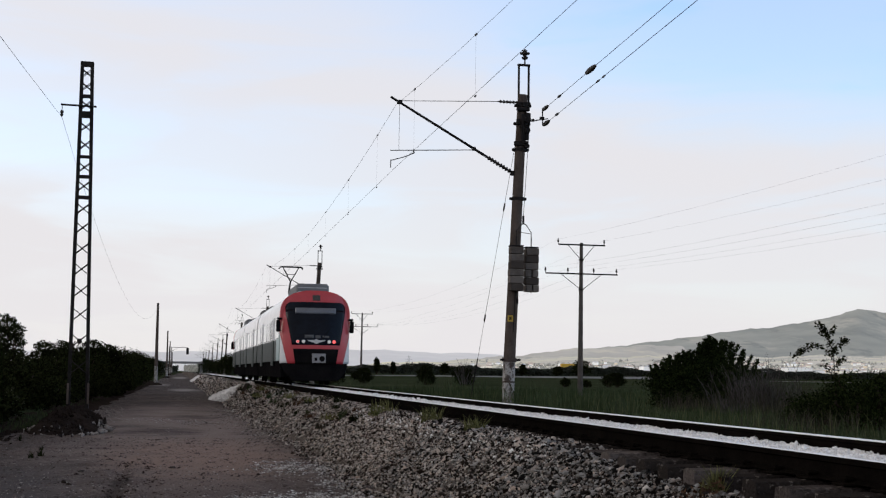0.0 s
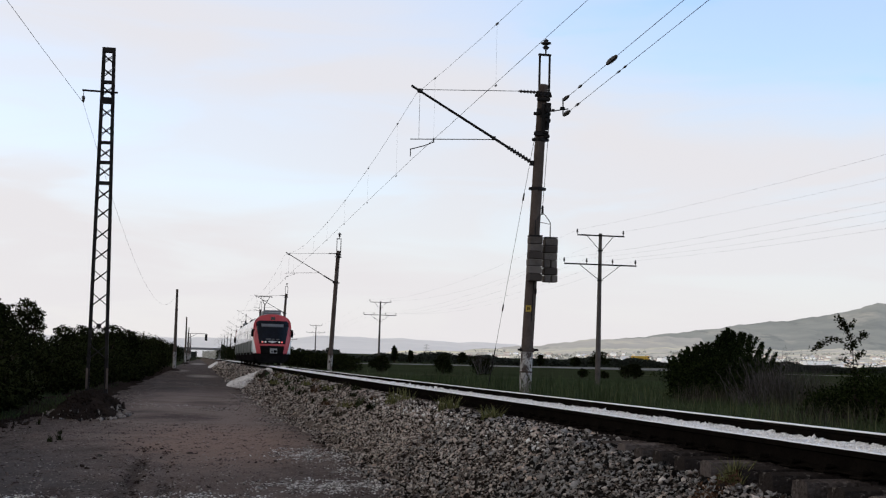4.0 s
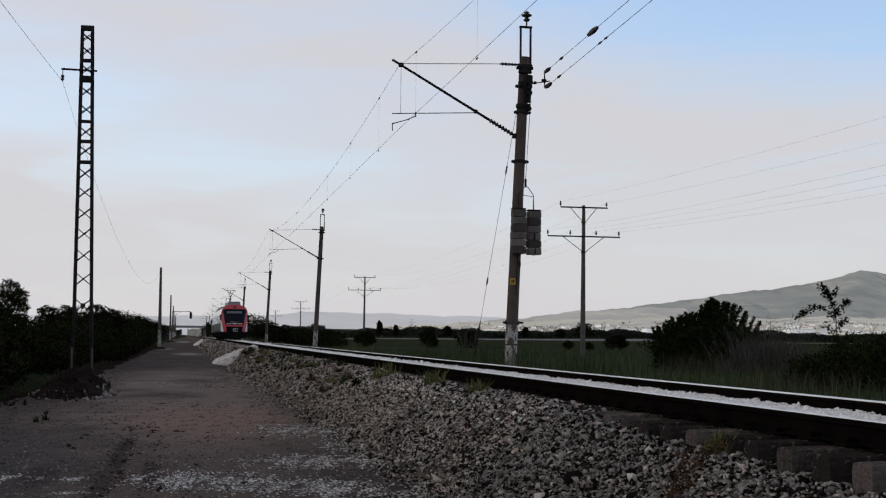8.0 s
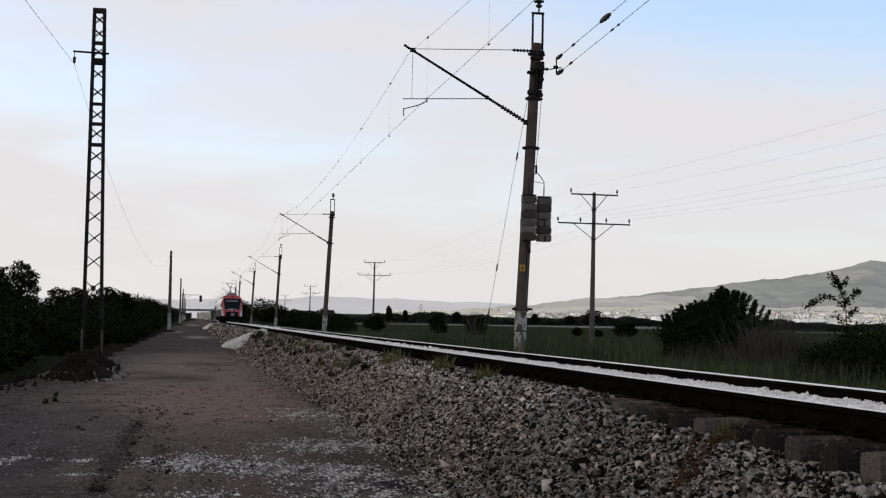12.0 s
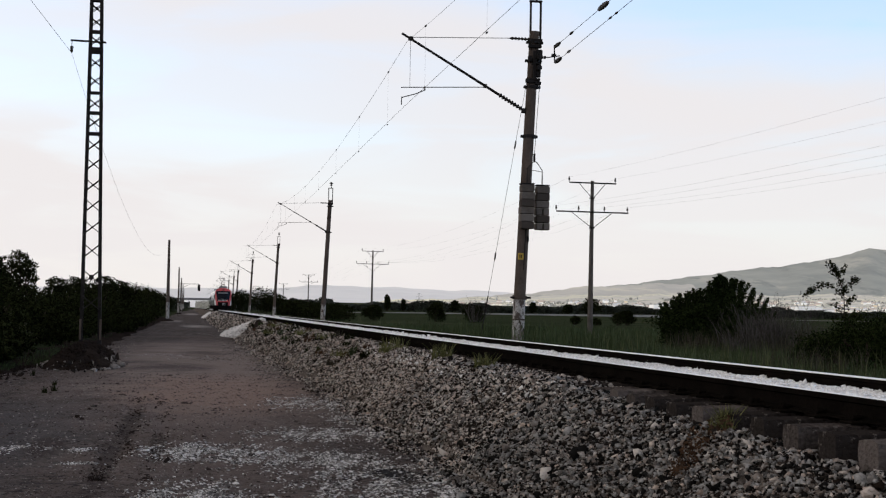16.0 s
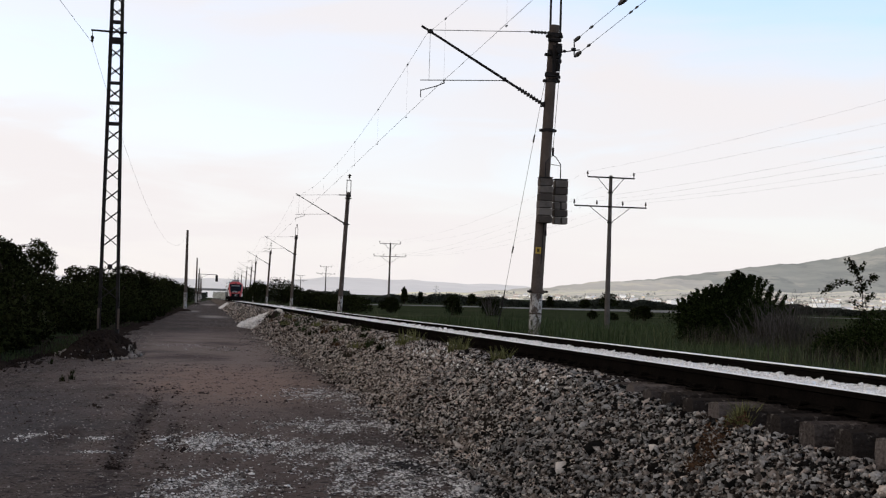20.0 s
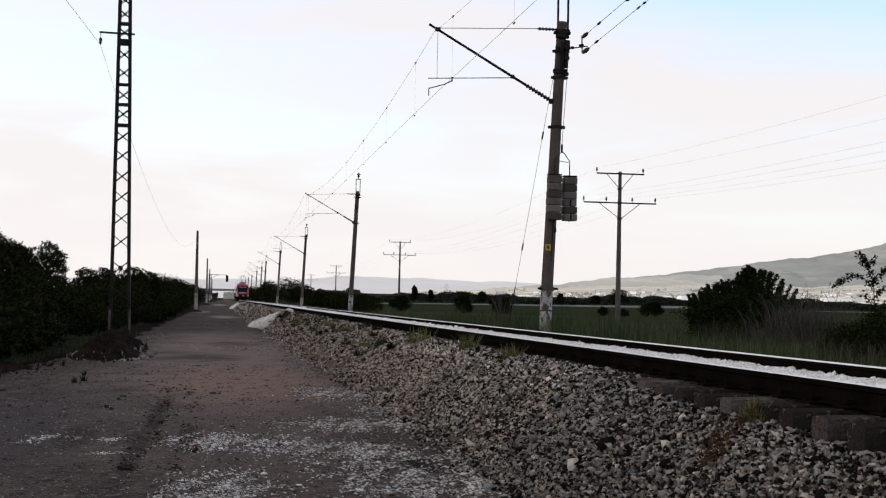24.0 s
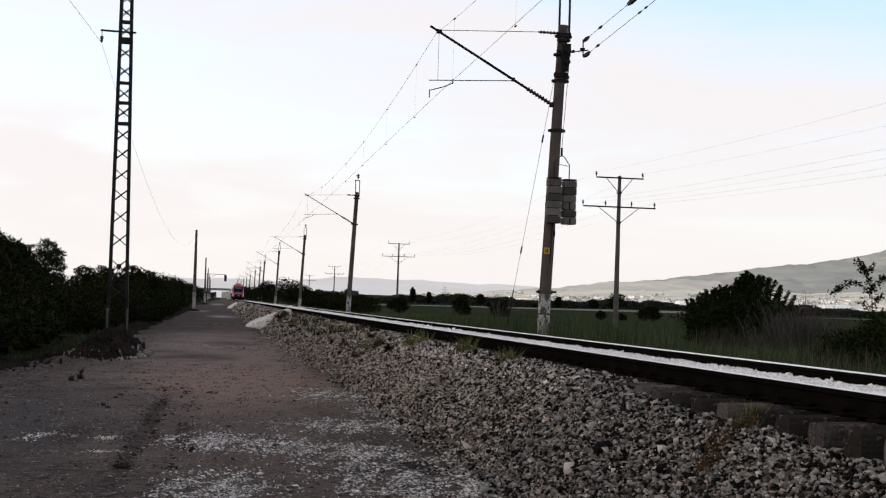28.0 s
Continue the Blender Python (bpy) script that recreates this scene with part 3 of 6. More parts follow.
# ---- rails and sleepers ----
def rail(x, label, top_mat, worn_face=False):
    """One running rail, with foot, web and polished head."""
    t = thing("rail", label, "rail", (x, 0, RAIL - 0.158), "running rails")
    prof = [(-0.065, 0), (0.065, 0), (0.065, 0.012), (0.012, 0.026), (0.009, 0.108), (0.034, 0.118), (0.036, 0.148), (0.030, 0.1555),
            (-0.030, 0.1555), (-0.036, 0.148), (-0.034, 0.118), (-0.009, 0.108), (-0.012, 0.026), (-0.065, 0.012)]
    ys = [-40, 0, 20, 35] + list(range(40, 270, 10)) + [300, 400, 600, 900]

    def sweep(pr):
        m = len(pr)
        pts = [(a + float(track(y)) - XC, y, b) for y in ys for a, b in pr]
        faces = [(m * j + i, m * j + (i + 1) % m, m * j + m + (i + 1) % m, m * j + m + i) for j in range(len(ys) - 1) for i in range(m)]
        return Kit().put(pts, faces + [tuple(range(m - 1, -1, -1)), tuple(range(m * (len(ys) - 1), m * len(ys)))])
    sweep(prof).part("rail_body", M_RAIL, t)
    top = [(-0.026, 0.1545), (-0.024, 0.1582), (-0.015, 0.1600), (0.015, 0.1600), (0.024, 0.1582), (0.026, 0.1545), (0.0, 0.1540)]
    if worn_face:
        # the wheel flanges also polish the inner face of the head
        top = [(-0.0368, 0.1475), (-0.0370, 0.151), (-0.0335, 0.1560), (-0.024, 0.1590), (-0.012, 0.1600), (0.016, 0.1600), (0.026, 0.1582), (0.029, 0.1545), (0.0, 0.1540), (-0.030, 0.152), (-0.034, 0.1475)]
    else:
        top = [(a * 0.85, b) for a, b in top]
    sweep(top).part("running_surface", top_mat, t, "worn steel running surface")
    return t


rail(XC - 0.7525, "rusty steel rail with a bright worn head", M_RAIL_TOP)
rail(XC + 0.7525, "rusty steel rail with a shiny worn head", M_RAIL_TOP, True)

sleeper = thing("sleeper", "weathered dark sleeper half buried in ballast under the rails", "sleeper", (XC, 7.47, SLEEPER - 0.11), "sleepers")
def rough_beam(w, d, h):
    """A beam with chipped, uneven faces."""
    nx, ny, nz = 16, 4, 4
    k = Kit()
    for axis in range(3):
        for sgn in (-1, 1):
            na, nb = ((ny, nz), (nx, nz), (nx, ny))[axis]
            pts = []
            for i in range(na + 1):
                for j in range(nb + 1):
                    u, v = 2 * i / na - 1, 2 * j / nb - 1
                    p = [(sgn, u, v), (u, sgn, v), (u, v, sgn)][axis]
                    q = Vector((p[0] * w / 2, p[1] * d / 2, p[2] * h / 2))
                    worn = 1 - 0.07 * sum(1 for c in p[1:] if abs(c) > 0.99) - (0.0 if abs(p[0]) < 0.99 else 0.02 * (abs(p[1]) > 0.99))
                    q = Vector((q.x, q.y * worn, q.z * worn)) + noise.noise_vector(q * 7.0) * 0.010 + noise.noise_vector(q * 19.0) * 0.006
                    pts.append(q)
            faces = [(i * (nb + 1) + j, (i + 1) * (nb + 1) + j, (i + 1) * (nb + 1) + j + 1, i * (nb + 1) + j + 1) for i in range(na) for j in range(nb)]
            k.put(pts, faces)
    return k


rough_beam(2.6, 0.25, 0.22).part("beam", M_SLEEPER, sleeper)
for sx in (-0.7525, 0.7525):
    Kit().box((sx, 0, 0.116), (0.34, 0.17, 0.018), 0.004).part("base_plate", M_RAIL, sleeper)
    for dx in (-0.1, 0.1):
        k = Kit().rod((sx + dx, 0.03, 0.11), (sx + dx, 0.03, 0.165), 0.016, n=6).box((sx + dx * 0.8, 0.03, 0.15), (0.07, 0.06, 0.02), 0.004)
        k.part("rail_clip", M_RAIL, sleeper)
for i in range(-8, 110):
    if i:
        copy_thing(sleeper, pose(float(track(7.47 + 0.515 * i)) + 0.02 * math.sin(7.1 * i), 7.47 + 0.515 * i, SLEEPER - 0.11 + 0.006 * math.sin(3.3 * i), 0, 0, 0.7 * math.sin(5.7 * i)))


# ---- overhead line ----
def ribs(n, step, r0, r1, start=0.0):
    """Profile of a ribbed insulator."""
    out = []
    for i in range(n):
        s = start + i * step
        out += [(s, r0), (s + step * 0.35, r1), (s + step * 0.65, r1), (s + step * 0.75, r0)]
    return out


def catenary_mast(at, label, lean=0.40, reach=2.97, rich=False):
    """A concrete mast with whitewashed foot, top frame and cantilever towards the track (-x)."""
    t = thing("catenary_mast", label, "catenary mast", at, "catenary masts")

    def ax(z):
        return lean * z / 8.8
    Kit().rod((ax(0.95), 0, 0.95), (ax(7.7) - 0.02, 0, 7.7), 0.150, 0.125, 14).part("pole", M_CONCRETE, t, soft=False)
    Kit().rod((0, 0, -0.4), (ax(0.95), 0, 0.95), 0.156, 0.152, 14).part("painted_foot", M_LIMEWASH, t, "flaking whitewash on concrete")
    Kit().rod((ax(0.90), 0, 0.90), (ax(1.0), 0, 1.0), 0.185, 0.185, 14).part("foot_collar", M_CONCRETE, t)
    for z in ((5.02, 6.28, 6.95, 7.42) if rich else (5.6, 7.3)):
        Kit().rod((ax(z) - 0, 0, z - 0.04), (ax(z), 0, z + 0.04), 0.165, 0.165, 10).box((ax(z) - 0.17, 0, z), (0.10, 0.09, 0.07), 0.01).box((ax(z) + 0.17, 0, z), (0.09, 0.09, 0.07), 0.01).part("clamp", M_STEEL, t)
    # top frame with post insulator
    x = ax(7.9)
    for sx in (-0.135, 0.125):
        Kit().box((x + sx, 0, 7.95), (0.045, 0.06, 1.1), 0.006).part("frame_upright", M_STEEL, t)
    Kit().box((x - 0.005, 0, 8.48), (0.33, 0.08, 0.05), 0.008).part("frame_top", M_STEEL, t)
    Kit().box((x - 0.01, 0, 7.45), (0.32, 0.26, 0.10), 0.01).part("frame_foot", M_STEEL, t)
    Kit().lathe((x + 0.02, 0, 8.5), (0, 0, 1), [(0, 0.02), (0.12, 0.02), (0.13, 0.06), (0.18, 0.09), (0.21, 0.04), (0.24, 0.05), (0.27, 0.13), (0.30, 0.13), (0.32, 0.05), (0.36, 0.07), (0.38, 0.03), (0.40, 0.01)], 12).part("post_insulator", M_INSULATOR, t)
    # cantilever
    root, tip = Vector((ax(5.67) - 0.16, 0, 5.67)), Vector((-reach, 0, 7.41))
    d = tip - root
    Kit().rod(root + d * 0.22, tip, 0.034 if rich else 0.024, 0.03 if rich else 0.022, 8).part("bracket_tube", M_STEEL, t)
    Kit().lathe(root, d, [(0, 0.02)] + ribs(9, d.length * 0.22 / 9, 0.03, 0.058) + [(d.length * 0.22, 0.03)], 8).part("bracket_insulator", M_INSULATOR, t)
    Kit().box(root + d * 0.001, (0.14, 0.1, 0.12), 0.01).part("hinge", M_STEEL, t)
    sx = ax(7.4)
    Kit().rod((sx - 0.65, 0, 7.50), tip + Vector((0.1, 0, -0.03)), 0.009, n=5).part("stay_rod", M_WIRE, t)
    Kit().lathe((sx - 0.12, 0, 7.50), (-1, 0, 0), [(0, 0.02)] + ribs(6, 0.085, 0.022, 0.042) + [(0.53, 0.02)], 8).part("stay_insulator", M_INSULATOR, t)
    q = root + d * 0.335
    Kit().rod(q + Vector((0, 0, -0.03)), (-reach - 0.10, 0, q.z - 0.14), 0.011, n=6).part("registration_tube", M_STEEL, t)
    Kit().box(q, (0.09, 0.06, 0.10), 0.01).part("tube_clamp", M_STEEL, t)
    sa = Vector((-reach + 0.50, 0, q.z - 0.08))
    Kit().rod(sa, sa + Vector((0, 0, -0.12)), 0.014, n=6).tube([sa + Vector((0, 0, -0.1)), sa + Vector((-0.22, 0, -0.20)), (-reach - 0.08, 0, 5.86)], 0.013).rod((-reach - 0.08, 0, 5.88), (-reach - 0.08, 0, 5.68), 0.012, n=5).part("steady_arm", M_STEEL, t)
    Kit().rod(tip + Vector((0.12, 0, -0.1)), (-reach + 0.12, 0, q.z - 0.13), 0.006, n=4).part("hanger", M_WIRE, t)
    Kit().box(tip + Vector((0.12, 0, -0.06)), (0.13, 0.1, 0.1), 0.015).part("suspension_clamp", M_STEEL, t)
    Kit().rod(tip + d.normalized() * 0.0, tip + d.normalized() * 0.12, 0.03, n=6).part("tube_end", M_STEEL, t)
    return t


mast_a = catenary_mast((8.10, 32.4, 1.03), "tall concrete catenary mast with whitewashed foot and hanging tension weights", rich=True)
# tension weights and their gear on the first mast
for cx, y, slots in ((0.125, -0.26, ()), (0.60, 0.06, (0, 2))):
    for i in range(6):
        z = 2.755 + 0.185 * i
        dx = cx + 0.010 * math.sin(5 * i + 3 * cx)
        if i in slots:
            for s in (-1, 1):
                Kit().box((dx + s * 0.093, y, z), (0.150, 0.28, 0.172), 0.012).part("weight", M_WEIGHT, mast_a)
        else:
            Kit().box((dx, y, z), (0.335 + 0.012 * math.sin(7 * i), 0.28, 0.176), 0.014).part("weight", M_WEIGHT, mast_a)
    Kit().box((cx, y, 3.795), (0.34, 0.26, 0.03), 0.006).part("top_plate", M_STEEL, mast_a)
    Kit().rod((cx, y, 2.64), (cx, y, 4.05), 0.014, n=6).part("weight_rod", M_STEEL, mast_a)
Kit().tube([(0.125, -0.26, 3.95), (0.125, -0.26, 4.18), (0.27, -0.1, 4.32), (0.36, -0.05, 4.40), (0.45, -0.0, 4.36), (0.60, 0.06, 4.18), (0.60, 0.06, 3.9)], 0.012).rod((0.20, -0.2, 4.16), (0.59, 0.1, 4.15), 0.008, n=5).part("weight_yoke", M_STEEL, mast_a)
Kit().box((0.36, -0.05, 4.48), (0.05, 0.05, 0.22), 0.01).part("yoke_link", M_STEEL, mast_a)
Kit().rod((0.36, -0.05, 4.55), (0.50, -0.10, 7.1), 0.007, n=5).part("weight_rope", M_WIRE, mast_a)
for z, y, r in ((7.02, -0.20, 0.085), (6.75, -0.18, 0.07)):
    Kit().lathe((0.40, y, z), (0.35, -1, 0), [(0, 0.03), (0.0, r), (0.015, r), (0.02, r * 0.8), (0.04, r * 0.8), (0.045, r), (0.06, r), (0.06, 0.03)], 14).part("pulley_wheel", M_STEEL, mast_a)
Kit().box((0.30, -0.17, 6.8), (0.09, 0.05, 0.75), 0.01).box((0.36, -0.19, 6.45), (0.16, 0.05, 0.06), 0.01).part("tension_bracket", M_STEEL, mast_a)
Kit().box((0.02, -0.153, 1.98), (0.14, 0.012, 0.16), 0.004).part("marker_plate", material("yellow_plate", (0.42, 0.26, 0.02), (0.52, 0.34, 0.04), 0.6, scale=8, fine=60, bump=0.1), mast_a, "small yellow marker plate")
for dx, w in ((-0.028, 0.02), (0.012, 0.03)):
    Kit().box((0.02 + dx, -0.162, 1.98), (w, 0.006, 0.09), 0.001).part("plate_bar", M_STEEL, mast_a)

for z, dx, w, h in ((7.30, -0.02, 0.34, 0.09), (7.12, 0.10, 0.16, 0.20), (6.98, -0.13, 0.10, 0.16), (6.86, 0.04, 0.24, 0.07), (6.62, 0.10, 0.12, 0.22), (6.42, -0.03, 0.36, 0.12), (6.36, 0.12, 0.14, 0.10)):
    Kit().box((0.40 * z / 8.8 + dx, -0.13, z), (w, 0.10, h), 0.02).part("mast_fitting", M_STEEL, mast_a)

Kit().box((0.12, -0.150, 2.15), (0.022, 0.012, 1.0), 0.003, pose(0, 0, 0, 0, 2.6, 0).to_3x3()).part("earth_strip", M_STEEL, mast_a, "thin dark earthing strip")
Kit().box((0.20, -0.14, 2.42), (0.05, 0.03, 0.13), 0.006).part("junction_box", M_STEEL, mast_a)
for s in (-1, 1):
    Kit().rod((0.043 + s * 0.16, -0.10, 0.95), (0.043 + s * 0.26, -0.10, 0.95), 0.028, n=6).part("collar_bolt", M_STEEL, mast_a)
Kit().rod((0.018, 0, 0.38), (0.019, 0, 0.42), 0.164, 0.164, 14).part("foot_band", M_CONCRETE, mast_a)

GAP = 53.8
MAST_AT = [(8.10, 32.4, 1.03), (8.51, 86, 1.0), (8.98, 144, 0.9), (8.8, 199, 1.12), (8.8, 258, 1.1), (9.7, 310, 1.25), (9.8, 352, 1.2), (10.0, 410, 1.1), (10.2, 465, 1.1), (10.3, 520, 1.1), (10.4, 580, 1.1)]
mast_b = catenary_mast(MAST_AT[1], "tall concrete catenary mast with whitewashed foot and cantilever")
for p in MAST_AT[2:] + [(8.1, 32.4 - GAP, 1.0)]:
    copy_thing(mast_b, pose(*p))


def hanging(p, q, sag, n=14):
    p, q = Vector(p), Vector(q)
    return [p.lerp(q, i / n) - Vector((0, 0, 4 * sag * (i / n) * (1 - i / n))) for i in range(n + 1)]


MASTS = [32.4 - 2 * GAP, 32.4 - GAP] + [p[1] for p in MAST_AT]
catenary = thing("catenary", "overhead contact line of thin dark wires with droppers", "overhead wires")
for i in range(len(MASTS) - 1):
    y0, y1 = MASTS[i], MASTS[i + 1]
    wx0, wx1 = float(track(y0)) + 0.02, float(track(y1)) + 0.02
    r = 0.0042 if y0 < 80 else 0.0036
    run = hanging((wx0 + 0.04, y0, 8.30), (wx1 + 0.04, y1, 8.30), 0.90)
    Kit().tube(run, r, 4).part("messenger_wire", M_WIRE, catenary)
    Kit().tube([(wx0, y0, 6.67), ((wx0 + wx1) / 2, (y0 + y1) / 2, 6.63), (wx1, y1, 6.67)], r * 1.2, 4).part("contact_wire", M_WIRE, catenary)
    if y1 < 150:
        for f in (0.06, 0.18, 0.31, 0.44, 0.57, 0.70, 0.83, 0.95):
            p = run[0].lerp(run[-1], f)
            z = 8.30 - 4 * 0.90 * f * (1 - f)
            Kit().rod((p.x, p.y, 6.65), (p.x, p.y, z), 0.0015, n=4).rod((p.x, p.y - 0.05, z), (p.x, p.y + 0.05, z), 0.022, n=6).rod((p.x, p.y - 0.04, 6.65), (p.x, p.y + 0.04, 6.65), 0.018, n=6).part("dropper", M_WIRE, catenary)

# wires that end at the tensioning mast
for nm, a, b, lumps in (("upper", (8.84, 32.0, 8.27), (5.2, -21, 7.02), ((0.000, 0.048, 0.75), (0.034, 0.03, 0.40), (0.088, 0.058, 0.95))),
                        ("lower", (8.84, 31.9, 7.87), (5.2, -21, 6.86), ((0.000, 0.055, 0.75), (0.027, 0.03, 0.40), (0.104, 0.022, 0.30), (0.114, 0.022, 0.25)))):
    t = thing("anchor_wire", "thin dark tension wire with insulators ending at the mast", "wire", group="anchor wires")
    a, b = Vector(a), Vector(b)
    Kit().tube([a, b], 0.008, 4).part("wire", M_WIRE, t)
    for f, r, ln in lumps:
        p = a.lerp(b, f)
        Kit().lathe(p, b - a, [(0, 0.01), (ln * 0.1, r * 0.7), (ln * 0.35, r), (ln * 0.65, r), (ln * 0.9, r * 0.7), (ln, 0.01)], 8).part("insulator", M_INSULATOR, t)
t = thing("tension_link", "short steel link joining both tension wires to the mast", "link")
Kit().rod((8.48, 32.3, 8.02), (8.96, 31.9, 8.05), 0.014, n=6).rod((8.83, 31.95, 8.32), (8.84, 31.95, 7.88), 0.016, n=6).box((8.82, 31.95, 8.06), (0.12, 0.06, 0.08), 0.01).box((8.64, 32.15, 8.04), (0.07, 0.05, 0.07), 0.01).part("link_bar", M_STEEL, t)

guy = thing("guy_wire", "slanting stay wire with insulators from the mast to the ground", "guy wire")
ga, gb = Vector((8.25, 32.45, 7.42)), Vector((8.2, 37.25, 0.7))
Kit().tube([ga, gb], 0.0055, 5).part("rope", M_STEEL, guy)
for f in (0.2, 0.62):
    Kit().lathe(ga.lerp(gb, f), gb - ga, [(0, 0.008), (0.04, 0.022), (0.22, 0.024), (0.26, 0.008)], 8).part("insulator", M_INSULATOR, guy)
Kit().tube([ga.lerp(gb, 0.8), gb], 0.016, 6).part("anchor_rod", M_STEEL, guy)


# ---- utility poles and their wires ----
def utility_pole(at, label, turn=0.0):
    t = thing("utility_pole", label, "utility pole", at, "utility poles", turn)
    Kit().rod((0, 0, -0.3), (0.04, 0, 8.0), 0.15, 0.085, 10).part("pole", M_POLE_CONCRETE, t)
    for z, half, ins in ((7.88, 1.27, (-1.25, 1.25)), (6.36, 1.95, (-1.93, -0.72, 0.68, 1.93))):
        Kit().box((0.03, -0.11, z), (2 * half, 0.07, 0.07), 0.006).part("crossarm", M_STEEL, t)
        for x in ins:
            Kit().lathe((x, -0.11, z + 0.03), (0, 0, 1), [(0, 0.015), (0.08, 0.015), (0.09, 0.05), (0.16, 0.055), (0.2, 0.035), (0.26, 0.04), (0.28, 0.01)], 8).part("insulator", M_INSULATOR, t)
        drop = 0.78 if z > 7 else 0.82
        for s in (-1, 1):
            Kit().rod((s * half * 0.56, -0.11, z - 0.03), (0.03 + s * 0.05, -0.12, z - drop), 0.018, n=5).part("brace", M_STEEL, t)
        Kit().box((0.03, -0.02, z - drop), (0.24, 0.24, 0.06), 0.01).part("band", M_STEEL, t)
    return t


pole_a = utility_pole((20.5, 66.5, 0.55), "concrete utility pole with two crossarms standing in the field")
POLES = [(20.5, 66.5, 0.55), (21.4, 157.5, 0.75), (25.0, 285, 1.0), (27.6, 400, 1.1), (30.0, 520, 1.2), (19.6, -24, 0.6)]
for p in POLES[1:]:
    copy_thing(pole_a, pose(*p))
lines = thing("utility_wires", "six thin wires strung between the utility poles", "wires")
for dx, dz in ((-1.25, 8.14), (1.25, 8.14), (-1.93, 6.64), (-0.72, 6.64), (0.68, 6.64), (1.93, 6.64)):
    for a, b in ((POLES[5], POLES[0]), (POLES[0], POLES[1]), (POLES[1], POLES[2])):
        Kit().tube(hanging((a[0] + dx, a[1] - 0.11, a[2] + dz), (b[0] + dx, b[1] - 0.11, b[2] + dz), 1.0), 0.0021 if a[1] < 60 else 0.0022, 4).part("wire", M_WIRE, lines)


# ---- lattice mast with its soil heap ----
def lattice_mast(at):
    t = thing("lattice_mast", "tall dark riveted steel lattice mast standing in a soil heap", "lattice mast", at)
    H = 9.95

    def corner(sx, sy, z):
        w = 0.30 - 0.118 * z / H
        return Vector((sx * w - 0.035 - 0.10 * z / H, sy * 0.085, z))
    for sx in (-1, 1):
        for sy in (-1, 1):
            k = Kit()
            p, q = corner(sx, sy, 0), corner(sx, sy, H)
            for off in ((0.045, 0.0), (0.0, 0.045)):
                a = [p, p + Vector((-sx * (0.09 if off[0] else 0.012), -sy * (0.012 if off[0] else 0.09), 0))]
                b = [q, q + Vector((-sx * (0.09 if off[0] else 0.012), -sy * (0.012 if off[0] else 0.09), 0))]
                k.put([a[0], Vector((a[1].x, a[0].y, 0)), a[1], Vector((a[0].x, a[1].y, 0)), b[0], Vector((b[1].x, b[0].y, H)), b[1], Vector((b[0].x, b[1].y, H))],
                      [(0, 1, 2, 3), (7, 6, 5, 4), (0, 4, 5, 1), (1, 5, 6, 2), (2, 6, 7, 3), (3, 7, 4, 0)])
            k.part("leg", M_STEEL, t)
    marks = [1.30, 2.03, 2.77, 3.43, 4.04, 4.62, 5.21, 5.75, 6.39, 6.93, 7.57, 8.09, 8.72, 9.25, 9.64]
    for i, zc in enumerate(marks):
        h = 0.45 - 0.012 * i
        for sy in (-1, 1):
            for s in (-1, 1):
                Kit().rod(corner(-s * 0.96, sy, zc - h / 2), corner(s * 0.96, sy, zc + h / 2), 0.0125, n=5).part("brace", M_STEEL, t)
            Kit().box(corner(0, sy, zc), (0.05, 0.012, 0.05) if i != 1 else (0.12, 0.012, 0.12), 0.003).part("gusset", M_STEEL, t)
    for z, h in ((6.07, 0.09), (6.66, 0.08), (7.23, 0.07), (8.44, 0.17), (8.97, 0.08), (9.90, 0.13)):
        w = 0.30 - 0.118 * z / H
        for sy in (-1, 1):
            Kit().box((-0.035 - 0.10 * z / H, sy * 0.085, z), (2 * w, 0.014, h), 0.004).part("batten_plate", M_STEEL, t)
    Kit().box((-0.32, -0.12, 8.67), (0.98, 0.05, 0.05), 0.006, pose(0, 0, 0, 0, 1.0, 0).to_3x3()).part("crossarm", M_STEEL, t)
    Kit().lathe((-0.77, -0.12, 8.66), (0, 0, -1), [(0, 0.01), (0.14, 0.01), (0.15, 0.04), (0.21, 0.05), (0.24, 0.03), (0.27, 0.045), (0.32, 0.02), (0.34, 0.01)], 8).part("insulator", M_INSULATOR, t)
    for sx in (-1, 1):
        Kit().box((sx * 0.275 - 0.035, -0.115, 0.56), (0.06, 0.03, 0.58), 0.01).part("foot_plate", M_CONCRETE, t, "pale concrete-splashed foot")
    return t


LM = (-2.66, 38.5, 0.36)
lattice_mast(LM)


